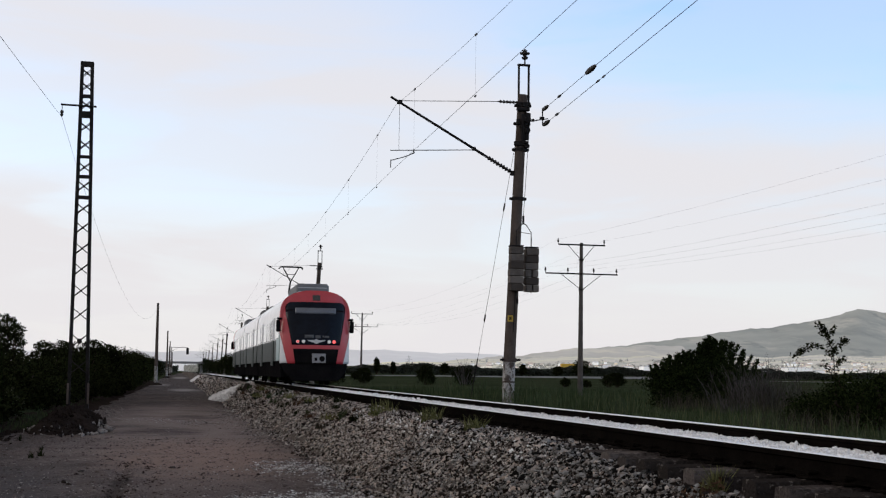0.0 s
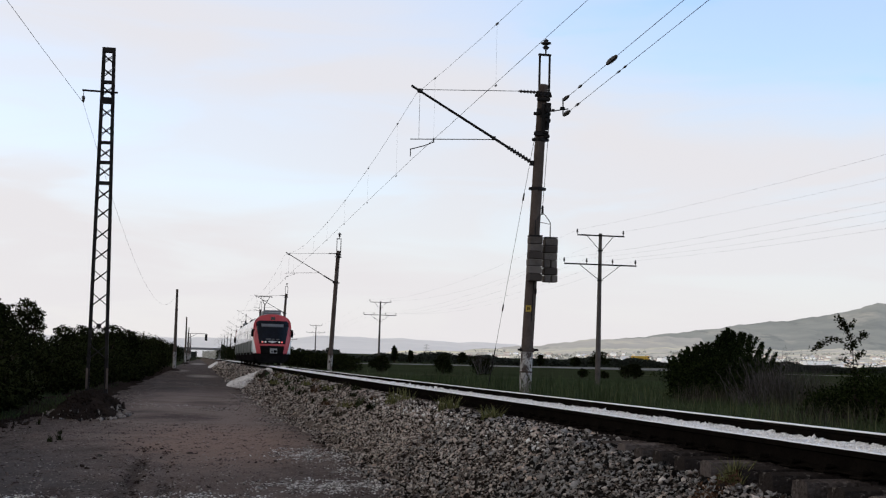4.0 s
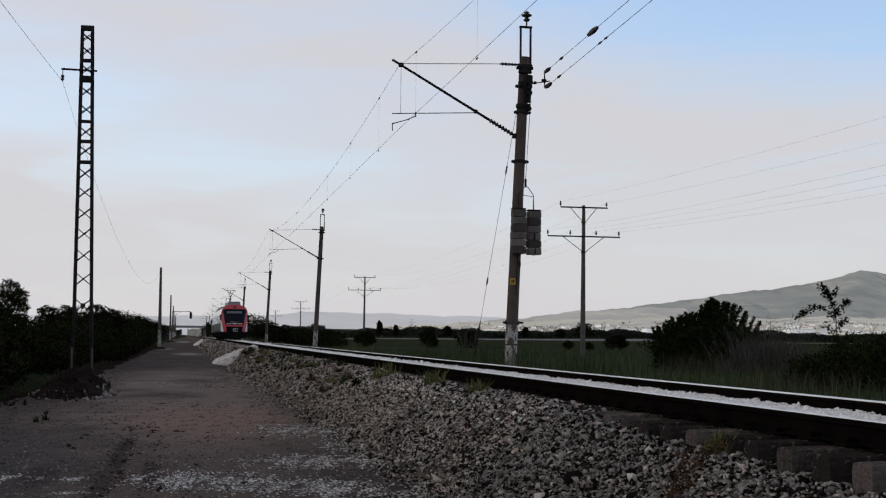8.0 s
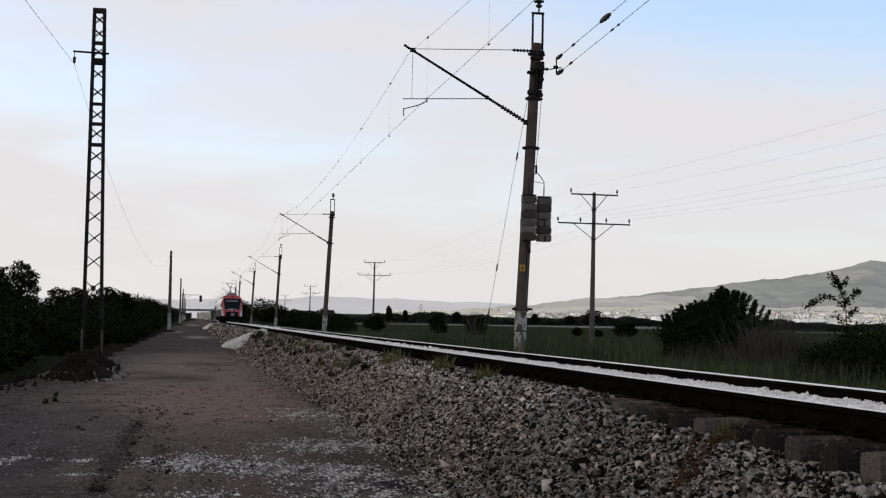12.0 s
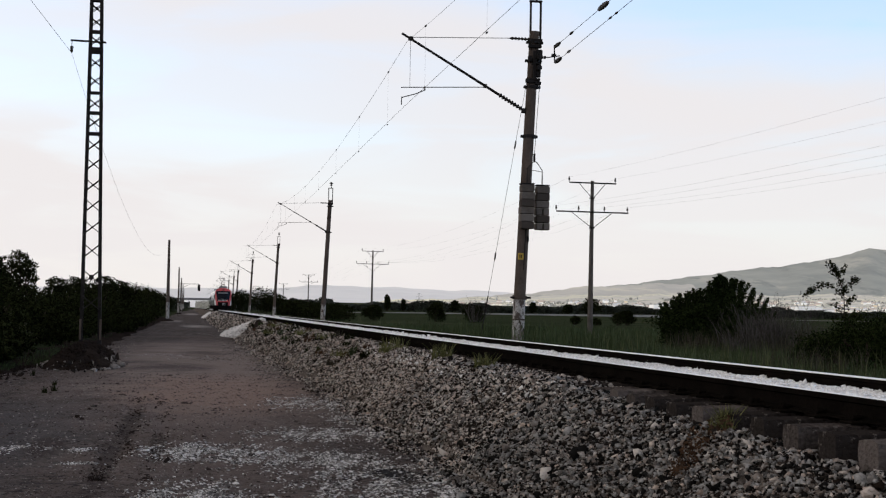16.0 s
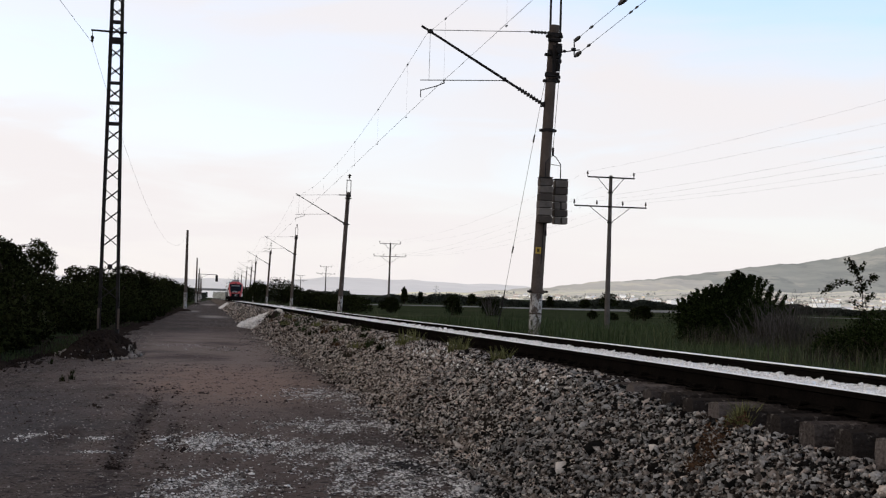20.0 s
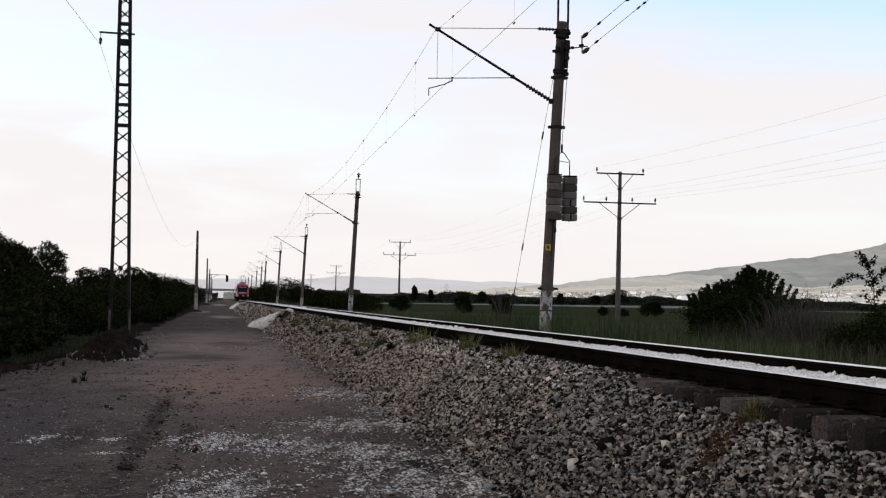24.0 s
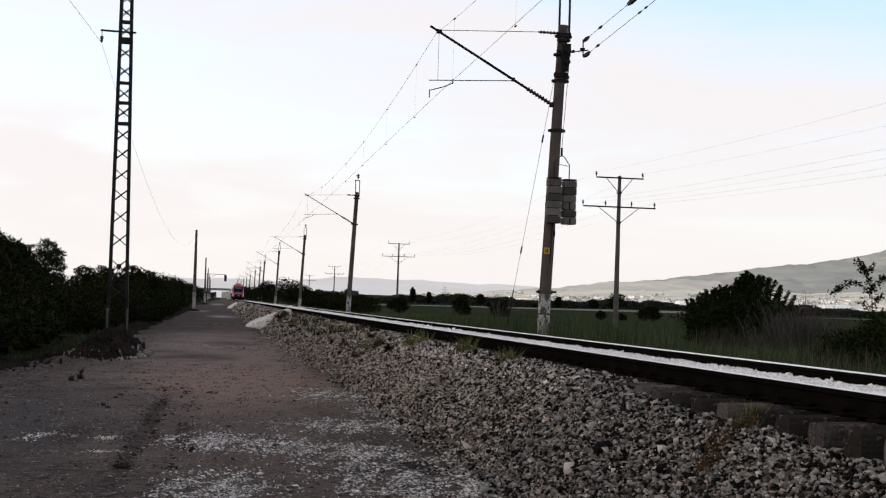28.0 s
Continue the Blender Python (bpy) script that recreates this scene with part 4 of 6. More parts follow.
def heap(name, label, category, centre, rx, ry, h, mat, seed, power=1.3, lump=0.06, peak=0.0):
    """A poured heap with an uneven outline."""
    n, rings = 56, 16
    k = Kit()
    pts = [(peak, 0, h)]
    for j in range(1, rings + 1):
        f = j / rings
        for i in range(n):
            a = TAU * i / n
            wob = 1 + 0.14 * math.sin(3 * a + seed) + 0.07 * math.sin(7 * a + 2.1 * seed)
            x, y = rx * f * wob * math.cos(a) + peak * (1 - f), ry * f * wob * math.sin(a)
            z = h * max(0.0, 1 - f ** power) + lump * (noise.noise((x * 2.3 + seed, y * 2.3, seed)) + 0.5 * noise.noise((x * 6.1, y * 6.1 + seed, seed))) * (1 - f ** 4) - (0.06 if j == rings else 0)
            pts.append((x, y, z))
    faces = [(0, 1 + i, 1 + (i + 1) % n) for i in range(n)]
    for j in range(rings - 1):
        faces += [(1 + n * j + i, 1 + n * j + n + i, 1 + n * j + n + (i + 1) % n, 1 + n * j + (i + 1) % n) for i in range(n)]
    k.put(pts, faces)
    ob = k.part(name, mat, soft=True)
    ob.matrix_basis = pose(*centre)
    return tagged(ob, label, category)


heap("soil_mound", "dark soil mound with pale stones round a mast foot", "soil mound", (-2.74, 37.2, 0.0), 0.88, 4.2, 0.50, M_SOIL, 3.0, 2.2, 0.14)

# the sagging wire from the lattice mast to the bare posts
POSTS = [(-2.28, 148, 0.10), (-2.0, 258, 0.3), (-2.1, 362, 0.5), (-2.2, 470, 0.6), (-2.3, 580, 0.7)]
t = thing("slack_wire", "thin slack wire hanging from a lattice mast arm", "wire")
end = Vector((LM[0] - 0.77, LM[1] - 0.12, LM[2] + 8.32))
Kit().tube(hanging(end, (POSTS[0][0], POSTS[0][1], 8.6), 3.2, 24), 0.0045, 4).part("wire", M_WIRE, t)
Kit().tube(hanging((-6.6, -30, 9.4), end, 0.5, 10), 0.007, 4).part("wire", M_WIRE, t)

post = thing("bare_post", "bare tapered concrete post with a whitewashed foot beside the dirt road", "post", POSTS[0], "bare roadside posts")
Kit().rod((0, 0, 1.95), (-0.02, 0, 8.8), 0.19, 0.12, 10).part("pole", M_CONCRETE, post)
Kit().rod((0, 0, -0.3), (0, 0, 1.95), 0.20, 0.19, 10).part("painted_foot", M_LIMEWASH, post, "flaking whitewash on concrete")
Kit().lathe((0, 0, -0.12), (0, 0, 1), [(0, 0.8), (0.1, 0.7), (0.22, 0.45), (0.3, 0.2)], 12).part("footing", M_SOIL, post)
for p in POSTS[1:]:
    copy_thing(post, pose(*p))


# ---- shrubs and trees ----
def cloud(n, lobes, g, shell=0.55):
    """Places on and in a bunch of rounded lobes (x, y, z, rx, ry, rz)."""
    L = np.array(lobes, float)
    w = (L[:, 3] * L[:, 4] * L[:, 5]) ** (2 / 3)
    pick = g.choice(len(L), n, p=w / w.sum())
    d = g.normal(size=(n, 3))
    d /= np.linalg.norm(d, axis=1)[:, None]
    r = shell + (1 - shell) * g.random(n) ** 0.7
    r *= 1 + 0.22 * np.sin(5 * d[:, 0] + 3 * pick) * np.sin(6 * d[:, 2] + pick) + 0.10 * g.normal(size=n)
    return L[pick, :3] + d * r[:, None] * L[pick, 3:]


def woody(name, label, category, at, lobes, count, leaf, seed, stems=6, group="", limb=0.03, foliage=M_LEAF):
    """A shrub or tree: trunk, limbs to each lobe, and a crown of small leaves."""
    g = np.random.default_rng(seed)
    t = thing(name, label, category, at, group)
    k = Kit()
    if stems == 1:
        base = Vector((0, 0, -0.1))
        top = Vector((0.1, 0, min(l[2] for l in lobes)))
        k.rod(base, top, limb * 2.4, limb * 1.6, 7)
        start = top
    else:
        start = None
    for i, l in enumerate(lobes):
        p = start if start else Vector((l[0] * 0.3, l[1] * 0.3, -0.1))
        c = Vector(l[:3])
        k.tube([p, p.lerp(c, 0.5) + Vector((0.1 * math.sin(i), 0.1 * math.cos(i), 0.1)), c, c + Vector((0.3 * l[3] * math.sin(2 * i), 0, l[5] * 0.7))], limb, 5)
    k.part("trunk", M_BARK, t)
    P = cloud(count, lobes, g)
    P = P[P[:, 2] > 0.02]
    crown = new("crown", leaves("crown", P, leaf, foliage, seed))
    crown.parent = t
    return t


def bush_lobes(w, d, h, n, seed, ragged=0.35):
    g = np.random.default_rng(seed)
    out = [(0, 0, h * 0.42, w * 0.42, d * 0.42, h * 0.42)]
    for i in range(n):
        x = g.uniform(-0.42, 0.42) * w
        y = g.uniform(-0.4, 0.4) * d
        top = h * (1 - ragged * g.random()) * (1 - 0.55 * (abs(x) / (0.5 * w)) ** 2)
        r = h * g.uniform(0.16, 0.28)
        out.append((x, y, max(top - r, r * 0.8), r * g.uniform(0.9, 1.6), r * 1.2, r))
    return out


# hedge of shrubs along the dirt road
# last three (y 24, 16, 8) are unseen, added to shade the road's left
HEDGE = [(-10.2, 58, 5.6, 5.0, 4.3, 1), (-7.4, 46, 4.4, 5, 3.1, 2), (-6.0, 55, 4.2, 7, 2.3, 3), (-5.6, 66, 4, 8, 2.4, 4), (-5.2, 76, 4, 9, 3.0, 5), (-5.0, 88, 4, 10, 3.0, 6),
         (-4.9, 100, 4, 10, 3.1, 7), (-4.7, 112, 3.6, 10, 3.3, 8), (-4.6, 126, 3.2, 12, 3.5, 9), (-4.6, 142, 3.0, 12, 3.5, 10), (-5.0, 160, 3.4, 16, 3.8, 11), (-5.4, 185, 4, 20, 4.1, 12),
         (-5.8, 215, 5, 26, 4.6, 13), (-6.2, 255, 6, 30, 5.2, 14), (-6.8, 300, 7, 36, 5.8, 15), (-5.9, 36.5, 3.2, 5, 1.6, 16), (-6.3, 31, 3.2, 5, 1.5, 17), (-5.7, 41.5, 3.0, 5, 1.8, 18), (-5.0, 49, 2.6, 6, 1.5, 19), (-4.7, 58, 2.4, 7, 1.7, 20), (-4.4, 68, 2.2, 8, 1.9, 21), (-4.1, 78, 1.8, 8, 1.3, 28), (-3.9, 92, 1.7, 12, 1.5, 29), (-3.7, 108, 1.6, 12, 1.7, 30), (-8.0, 39, 3.6, 5, 2.7, 22), (-5.2, 30.5, 1.6, 4.5, 0.8, 23), (-4.9, 34.5, 1.5, 4.5, 0.9, 24), (-8.2, 24, 4, 6, 3.6, 25), (-7.8, 16, 4, 7, 3.9, 26), (-8.0, 8, 4, 7, 3.6, 27)]
for x, y, w, d, h, s in HEDGE:
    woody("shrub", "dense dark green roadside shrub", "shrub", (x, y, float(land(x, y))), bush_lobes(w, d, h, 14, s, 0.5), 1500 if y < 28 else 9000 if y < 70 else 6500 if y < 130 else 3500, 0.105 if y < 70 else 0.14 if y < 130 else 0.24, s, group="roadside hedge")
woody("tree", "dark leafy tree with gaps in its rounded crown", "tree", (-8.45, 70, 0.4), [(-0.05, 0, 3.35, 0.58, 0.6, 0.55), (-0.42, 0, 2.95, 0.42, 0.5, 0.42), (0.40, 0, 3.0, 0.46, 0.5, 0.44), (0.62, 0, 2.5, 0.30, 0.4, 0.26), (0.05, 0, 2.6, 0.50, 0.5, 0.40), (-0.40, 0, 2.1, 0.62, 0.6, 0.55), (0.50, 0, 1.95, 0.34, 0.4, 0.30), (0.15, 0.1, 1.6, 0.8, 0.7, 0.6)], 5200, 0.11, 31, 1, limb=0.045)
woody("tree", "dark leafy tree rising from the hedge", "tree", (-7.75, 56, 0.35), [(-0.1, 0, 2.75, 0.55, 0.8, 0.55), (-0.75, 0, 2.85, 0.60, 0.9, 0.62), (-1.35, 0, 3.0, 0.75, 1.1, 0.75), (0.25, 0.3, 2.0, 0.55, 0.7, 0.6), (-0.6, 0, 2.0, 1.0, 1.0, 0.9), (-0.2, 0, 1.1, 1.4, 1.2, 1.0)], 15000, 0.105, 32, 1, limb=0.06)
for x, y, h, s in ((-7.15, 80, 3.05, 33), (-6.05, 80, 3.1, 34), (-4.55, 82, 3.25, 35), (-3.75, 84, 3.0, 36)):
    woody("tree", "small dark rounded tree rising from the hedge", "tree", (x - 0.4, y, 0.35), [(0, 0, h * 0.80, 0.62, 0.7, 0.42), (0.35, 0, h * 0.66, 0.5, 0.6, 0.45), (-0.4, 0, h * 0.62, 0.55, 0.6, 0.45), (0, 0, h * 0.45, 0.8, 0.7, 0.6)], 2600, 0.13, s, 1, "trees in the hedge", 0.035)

# shrubs across the track
# a broad body under many upright leafy shoots
TOPS = [(-1.95, 1.45), (-1.6, 2.05), (-1.25, 2.25), (-0.9, 2.32), (-0.55, 2.36), (-0.25, 2.62), (0.25, 2.70), (0.5, 2.58), (0.9, 2.58), (1.25, 2.45), (1.5, 2.1), (1.85, 1.85), (2.15, 1.55)]
big = [(-0.05, 0, 0.85, 1.95, 1.5, 0.85), (-1.05, 0, 1.15, 0.90, 0.9, 0.62), (0.15, 0, 1.30, 1.1, 0.9, 0.66), (1.05, 0, 1.0, 0.95, 0.9, 0.66), (-1.3, 0, 0.6, 0.6, 0.7, 0.5), (1.3, 0, 0.6, 0.6, 0.7, 0.5), (-0.4, -0.3, 0.5, 1.3, 1.2, 0.50)]
shrub = woody("shrub", "large dark green shrub with upright leafy shoots beyond the track", "shrub", (17.0, 41.2, 0.36), big, 30000, 0.075, 51, foliage=M_SHRUB)
g = np.random.default_rng(57)
kit, P = Kit(), []
for i in range(58):
    x = -1.85 + 3.9 * ((i * 0.618) % 1.0)
    y = 1.0 * math.sin(2.4 * i) * (1 - abs(x) / 2.6)
    top = float(np.interp(x, [p[0] for p in TOPS], [p[1] for p in TOPS])) - 0.10 * abs(y) - 0.42 * ((i * 0.377) % 1.0) ** 1.5
    foot, tip = Vector((x * 0.72, y * 0.6, top - 1.0)), Vector((x + 0.05 * x + 0.06 * math.sin(3.7 * i), y, top))
    kit.tube([foot, foot.lerp(tip, 0.5), tip], 0.008, 4)
    f = g.random(290) ** 0.75
    r = 0.090 * (1.15 - f) ** 0.35
    P.append(np.array(foot) + (np.array(tip) - np.array(foot)) * f[:, None] + r[:, None] * g.normal(size=(290, 3)) * (0.7, 0.7, 0.4))
kit.part("shoot_wood", M_BARK, shrub)
crown = new("shoot_foliage", leaves("shoot_foliage", np.concatenate(P), 0.075, M_SHRUB, 58))
crown.parent = shrub


def twiggy(name, label, category, at, seed, stems, spread, height, r=0.006, group=""):
    """A leafless bush of thin forking stems fanning from the ground."""
    g = random.Random(seed)
    t = thing(name, label, category, at, group)
    k = Kit()

    def grow(p, d, length, rad, depth):
        q = p + d * length * 0.5
        e = q + (d + Vector((g.uniform(-0.25, 0.25), g.uniform(-0.25, 0.25), g.uniform(-0.05, 0.15)))).normalized() * length * 0.5
        k.tube([p, q, e], rad, 3)
        if depth:
            for j in range(g.choice((2, 2, 3))):
                turn = Vector((g.uniform(-0.7, 0.7), g.uniform(-0.7, 0.7), g.uniform(-0.1, 0.5)))
                grow(q.lerp(e, g.random()), (d + turn).normalized(), length * g.uniform(0.35, 0.6), rad * 0.65, depth - 1)
    for i in range(stems):
        base = Vector((g.gauss(0, spread * 0.30), g.gauss(0, spread * 0.2), -0.05))
        lean = Vector((base.x * 0.75 / max(spread, 0.1) + g.gauss(0, 0.22), g.gauss(0, 0.25), 1.0)).normalized()
        grow(base, lean, height * g.uniform(0.45, 0.85), r, 2)
    k.part("branchwork", M_TWIG, t)
    return t


twiggy("dead_shrub", "leafless grey dead shrub before a green shrub", "shrub", (17.55, 38.4, 0.36), 5, 150, 1.7, 1.52, 0.0070, "dead shrubs")
twiggy("dead_shrub", "low leafless grey dead shrub beside the track", "shrub", (16.2, 37.2, 0.36), 6, 40, 0.9, 0.7, 0.006, "dead shrubs")
twiggy("dead_shrub", "leafless dead shrub in the field", "shrub", (25.7, 119, 0.75), 8, 30, 0.9, 1.75, 0.014, "dead shrubs")


def sapling(at):
    """A thin leaning young tree with a few long twigs, leaves bunched along them."""
    t = thing("sapling", "thin young tree with sparse leafy twigs", "sapling", at)
    g = np.random.default_rng(52)
    trunk = [(0, 0, -0.1), (0.02, 0, 0.9), (-0.02, 0, 1.6), (-0.05, 0, 2.1), (-0.22, 0.05, 2.6), (-0.34, 0.05, 2.85), (-0.54, 0.05, 3.06)]
    boughs = [[(-0.04, 0, 1.95), (-0.35, 0.1, 2.25), (-0.75, 0.1, 2.32), (-1.10, 0.1, 2.15), (-1.38, 0.1, 1.95)], [(-0.05, 0, 2.1), (0.12, -0.1, 2.35), (0.30, -0.1, 2.50), (0.38, -0.1, 2.45)],
              [(-0.02, 0, 1.6), (0.20, 0.1, 1.80), (0.42, 0.1, 1.95)], [(0.0, 0, 1.3), (-0.25, 0, 1.55), (-0.42, 0, 1.72)], [(-0.22, 0.05, 2.6), (-0.08, 0, 2.75), (-0.06, 0, 2.9)], [(-0.3, 0.05, 2.8), (-0.5, 0, 2.75)], [(0.0, 0, 1.0), (0.3, 0, 1.3), (0.45, 0, 1.35)]]
    Kit().tube(trunk, 0.016, 5).part("trunk", M_BARK, t)
    P = []
    for b in boughs:
        Kit().tube(b, 0.008, 4).part("bough", M_BARK, t)
    for line, n in [(trunk[3:], 230), (boughs[0], 260), (boughs[1], 150), (boughs[2], 110), (boughs[3], 70), (boughs[4], 60), (boughs[5], 50), (boughs[6], 90), (trunk[1:3], 60)]:
        L = np.array(line)
        f = g.random(n) * (len(L) - 1)
        f = np.round(f * 3.5) / 3.5 + 0.06 * g.normal(size=n)
        i = np.clip(f.astype(int), 0, len(L) - 2)
        P.append(L[i] + (L[i + 1] - L[i]) * (f - i)[:, None] + 0.062 * g.normal(size=(n, 3)))
    crown = new("crown", leaves("crown", np.concatenate(P), 0.085, M_LEAF, 52))
    crown.parent = t
    return t


sapling((20.95, 40, 0.38))
woody("shrub", "low spreading dark green shrub beyond the track", "shrub", (14.6, 26, 0.36), bush_lobes(3.4, 3, 1.5, 22, 53), 24000, 0.055, 53, foliage=M_SHRUB)
woody("shrub", "pale-leaved bush at the foot of the dark hedge", "shrub", (-5.15, 40.5, 0.30), [(0, 0, 0.50, 0.55, 0.5, 0.30), (0.35, -0.2, 0.30, 0.4, 0.4, 0.25), (-0.1, 0, 0.95, 0.16, 0.16, 0.35)], 420, 0.13, 54, foliage=M_LEAF_PALE)
for x, y, w, h, s in ((22.2, 120, 1.7, 2.0, 61), (25.6, 120, 2.1, 2.1, 62), (12.3, 120, 4.4, 1.6, 63), (10.8, 104, 4.2, 1.5, 64), (17.9, 130, 2.0, 1.6, 65), (11.4, 215, 5.5, 5.2, 66), (8.6, 228, 4.5, 4.2, 67), (14.5, 215, 6.0, 3.4, 79), (18.0, 215, 6.5, 2.9, 68), (22.5, 220, 8.0, 2.2, 69),
                      (27.5, 250, 6.0, 2.0, 70), (32.6, 110, 0.7, 1.0, 71), (34.5, 110, 0.6, 0.7, 72), (37.1, 112, 1.1, 1.2, 77), (38.6, 114, 0.9, 1.5, 78), (13.2, 165, 5, 2.0, 73), (9.5, 300, 6, 3.6, 75), (9.4, 362, 5.0, 5.6, 76)):
    woody("shrub", "dark green shrub in the field", "shrub", (x, y, float(land(x, y))), bush_lobes(w, w, h, 8, s), 900 if s in (71, 72, 77) else 3000, 0.13 if y < 140 else 0.22, s, group="field shrubs")


# ---- distance ----
def ridge(name, label, points, near, far, drop, mat):
    """A far hill range: (side per metre ahead, height per metre ahead) along its skyline."""
    P = np.array(points)
    a = np.linspace(P[0, 0], P[-1, 0], 120)
    e = np.interp(a, P[:, 0], P[:, 1])
    e = e + 0.0006 * np.sin(90 * a) + 0.0004 * np.sin(210 * a + 1) + 0.0003 * np.sin(520 * a)
    rows = []
    for f in np.linspace(0, 1, 9):
        y = near + (far - near) * f
        z = 1.0 + (far * e) * f ** 1.15 * (1 + 0.06 * np.sin(40 * a + 9 * f) * (1 - f))
        rows.append(np.stack([a * y, 0 * a + y, z], 1))
    rows.append(np.stack([a * far * 1.05, 0 * a + far * 1.05, 0 * a], 1))
    V = np.concatenate(rows)
    w = len(a)
    i = (np.arange(len(rows) - 1)[:, None] * w + np.arange(w - 1)).ravel()
    ob = new(name, array_mesh(name, V, np.stack([i, i + 1, i + w + 1, i + w], 1), mat, True))
    return tagged(ob, label, "hills", kind="structure")


# haze over the hills is put into pale colours and a glow
M_HILL = material("haze_glow_foothill_fields", (0.345, 0.335, 0.31), (0.45, 0.43, 0.395), 1.0, scale=0.0016, fine=0.006, bump=0, spots=[((0.53, 0.505, 0.385), 0.004, 0.50, 0.12, (1.0, 0.35, 1.0)), ((0.45, 0.435, 0.365), 0.006, 0.53, 0.05, (0.6, 0.9, 1.0)), ((0.27, 0.28, 0.255), 0.009, 0.55, 0.05, (0.5, 1.2, 1.0)), ((0.60, 0.56, 0.47), 0.010, 0.62, 0.03, (0.5, 1.4, 1.0)), ((0.22, 0.235, 0.205), 0.022, 0.62, 0.03)], glow=0.63)
M_MOUNTAIN = material("haze_glow_green_mountain", (0.210, 0.222, 0.214), (0.292, 0.298, 0.278), 1.0, scale=0.003, fine=0.012, bump=0, spots=[((0.365, 0.355, 0.320), 0.005, 0.54, 0.12, (1.0, 0.5, 1.0)), ((0.200, 0.212, 0.204), 0.011, 0.56, 0.08, (1.0, 0.4, 1.0))], glow=0.58)
M_HILL_FAR = material("haze_glow_far_hills", (0.40, 0.40, 0.41), (0.47, 0.465, 0.47), 1.0, scale=0.002, fine=0.01, bump=0, glow=0.8)
NEAR_RIDGE = [(0.10, 0.004), (0.17, 0.010), (0.2665, 0.0165), (0.312, 0.0218), (0.367, 0.0272), (0.40, 0.033), (0.433, 0.0370), (0.48, 0.0437), (0.512, 0.0480), (0.532, 0.0548), (0.5457, 0.0585), (0.557, 0.0578), (0.569, 0.0545), (0.62, 0.047), (0.8, 0.035)]
FOOT_RIDGE = [(0.10, 0.004), (0.17, 0.009), (0.22, 0.0118), (0.2665, 0.0138), (0.312, 0.0155), (0.345, 0.016), (0.38, 0.0165), (0.43, 0.017), (0.48, 0.0185), (0.54, 0.020), (0.62, 0.019), (0.8, 0.015)]
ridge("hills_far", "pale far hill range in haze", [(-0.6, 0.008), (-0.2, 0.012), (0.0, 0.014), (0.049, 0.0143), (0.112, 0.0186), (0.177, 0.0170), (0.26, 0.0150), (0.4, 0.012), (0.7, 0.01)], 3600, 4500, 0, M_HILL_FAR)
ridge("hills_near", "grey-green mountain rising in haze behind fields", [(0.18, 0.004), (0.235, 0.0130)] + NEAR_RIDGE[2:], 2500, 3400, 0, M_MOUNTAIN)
# a paler, glowing ridge stands in for thicker haze on this side
M_MID = material("haze_glow_middle_hills", (0.315, 0.308, 0.292), (0.395, 0.383, 0.355), 1.0, scale=0.003, fine=0.012, bump=0, spots=[((0.44, 0.42, 0.365), 0.005, 0.53, 0.10, (1.0, 0.5, 1.0)), ((0.265, 0.268, 0.255), 0.010, 0.56, 0.08, (1.0, 0.5, 1.0))], glow=0.64)
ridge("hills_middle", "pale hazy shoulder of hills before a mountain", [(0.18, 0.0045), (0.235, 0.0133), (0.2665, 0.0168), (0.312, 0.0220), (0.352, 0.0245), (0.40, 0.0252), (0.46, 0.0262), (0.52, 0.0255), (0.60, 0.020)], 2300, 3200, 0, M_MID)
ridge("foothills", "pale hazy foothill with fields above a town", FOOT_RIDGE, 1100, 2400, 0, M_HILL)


# ---- the train ----
M_RED = material("red_paint", (0.43, 0.036, 0.048), (0.52, 0.052, 0.064), 0.35, scale=1.5, fine=20, bump=0.03)
M_WHITE = material("white_paint", (0.68, 0.69, 0.71), (0.80, 0.80, 0.81), 0.14, scale=1.0, fine=12, bump=0.03, spots=((0.52, 0.52, 0.52), 0.8, 0.6, 0.2))
M_BLUE = material("pale_teal_paint", (0.22, 0.34, 0.34), (0.30, 0.42, 0.42), 0.35, scale=1.5, fine=20, bump=0.03)
M_SKIRT = material("dusty_black_skirt", (0.004, 0.004, 0.005), (0.013, 0.012, 0.012), 0.95, scale=2, fine=30, bump=0.2)
# dark ground mirrored in the lower side, put into this colour
M_GROUND_MIRROR = material("painted_ground_reflection", (0.020, 0.027, 0.025), (0.050, 0.062, 0.056), 0.55, scale=2, fine=20, bump=0.05)
M_GROUND_MIRROR.node_tree.nodes["Principled BSDF"].inputs["Specular IOR Level"].default_value = 0.15
M_COVER = material("dark_roof_equipment", (0.022, 0.022, 0.024), (0.055, 0.055, 0.058), 0.7, scale=2, fine=20, bump=0.1)
M_ROOF = material("roof_equipment_grey", (0.085, 0.09, 0.10), (0.165, 0.17, 0.18), 0.6, scale=2, fine=20, bump=0.1)
M_GLASS = material("dark_tinted_glass", (0.006, 0.007, 0.009), (0.012, 0.013, 0.016), 0.03, scale=1, fine=8, bump=0)
M_GLASS.node_tree.nodes["Principled BSDF"].inputs["Specular IOR Level"].default_value = 0.8
# a pale metallic base imitates sky glare on the side windows
M_SIDE_GLASS = material("sky_glare_glass", (0.42, 0.44, 0.46), (0.50, 0.52, 0.54), 0.04, metal=0.75, scale=1, fine=8, bump=0)
M_SCREEN = material("dark_cab_glass", (0.003, 0.004, 0.008), (0.006, 0.009, 0.016), 0.25, scale=2, fine=8, bump=0)
M_SCREEN.node_tree.nodes["Principled BSDF"].inputs["Specular IOR Level"].default_value = 0.09
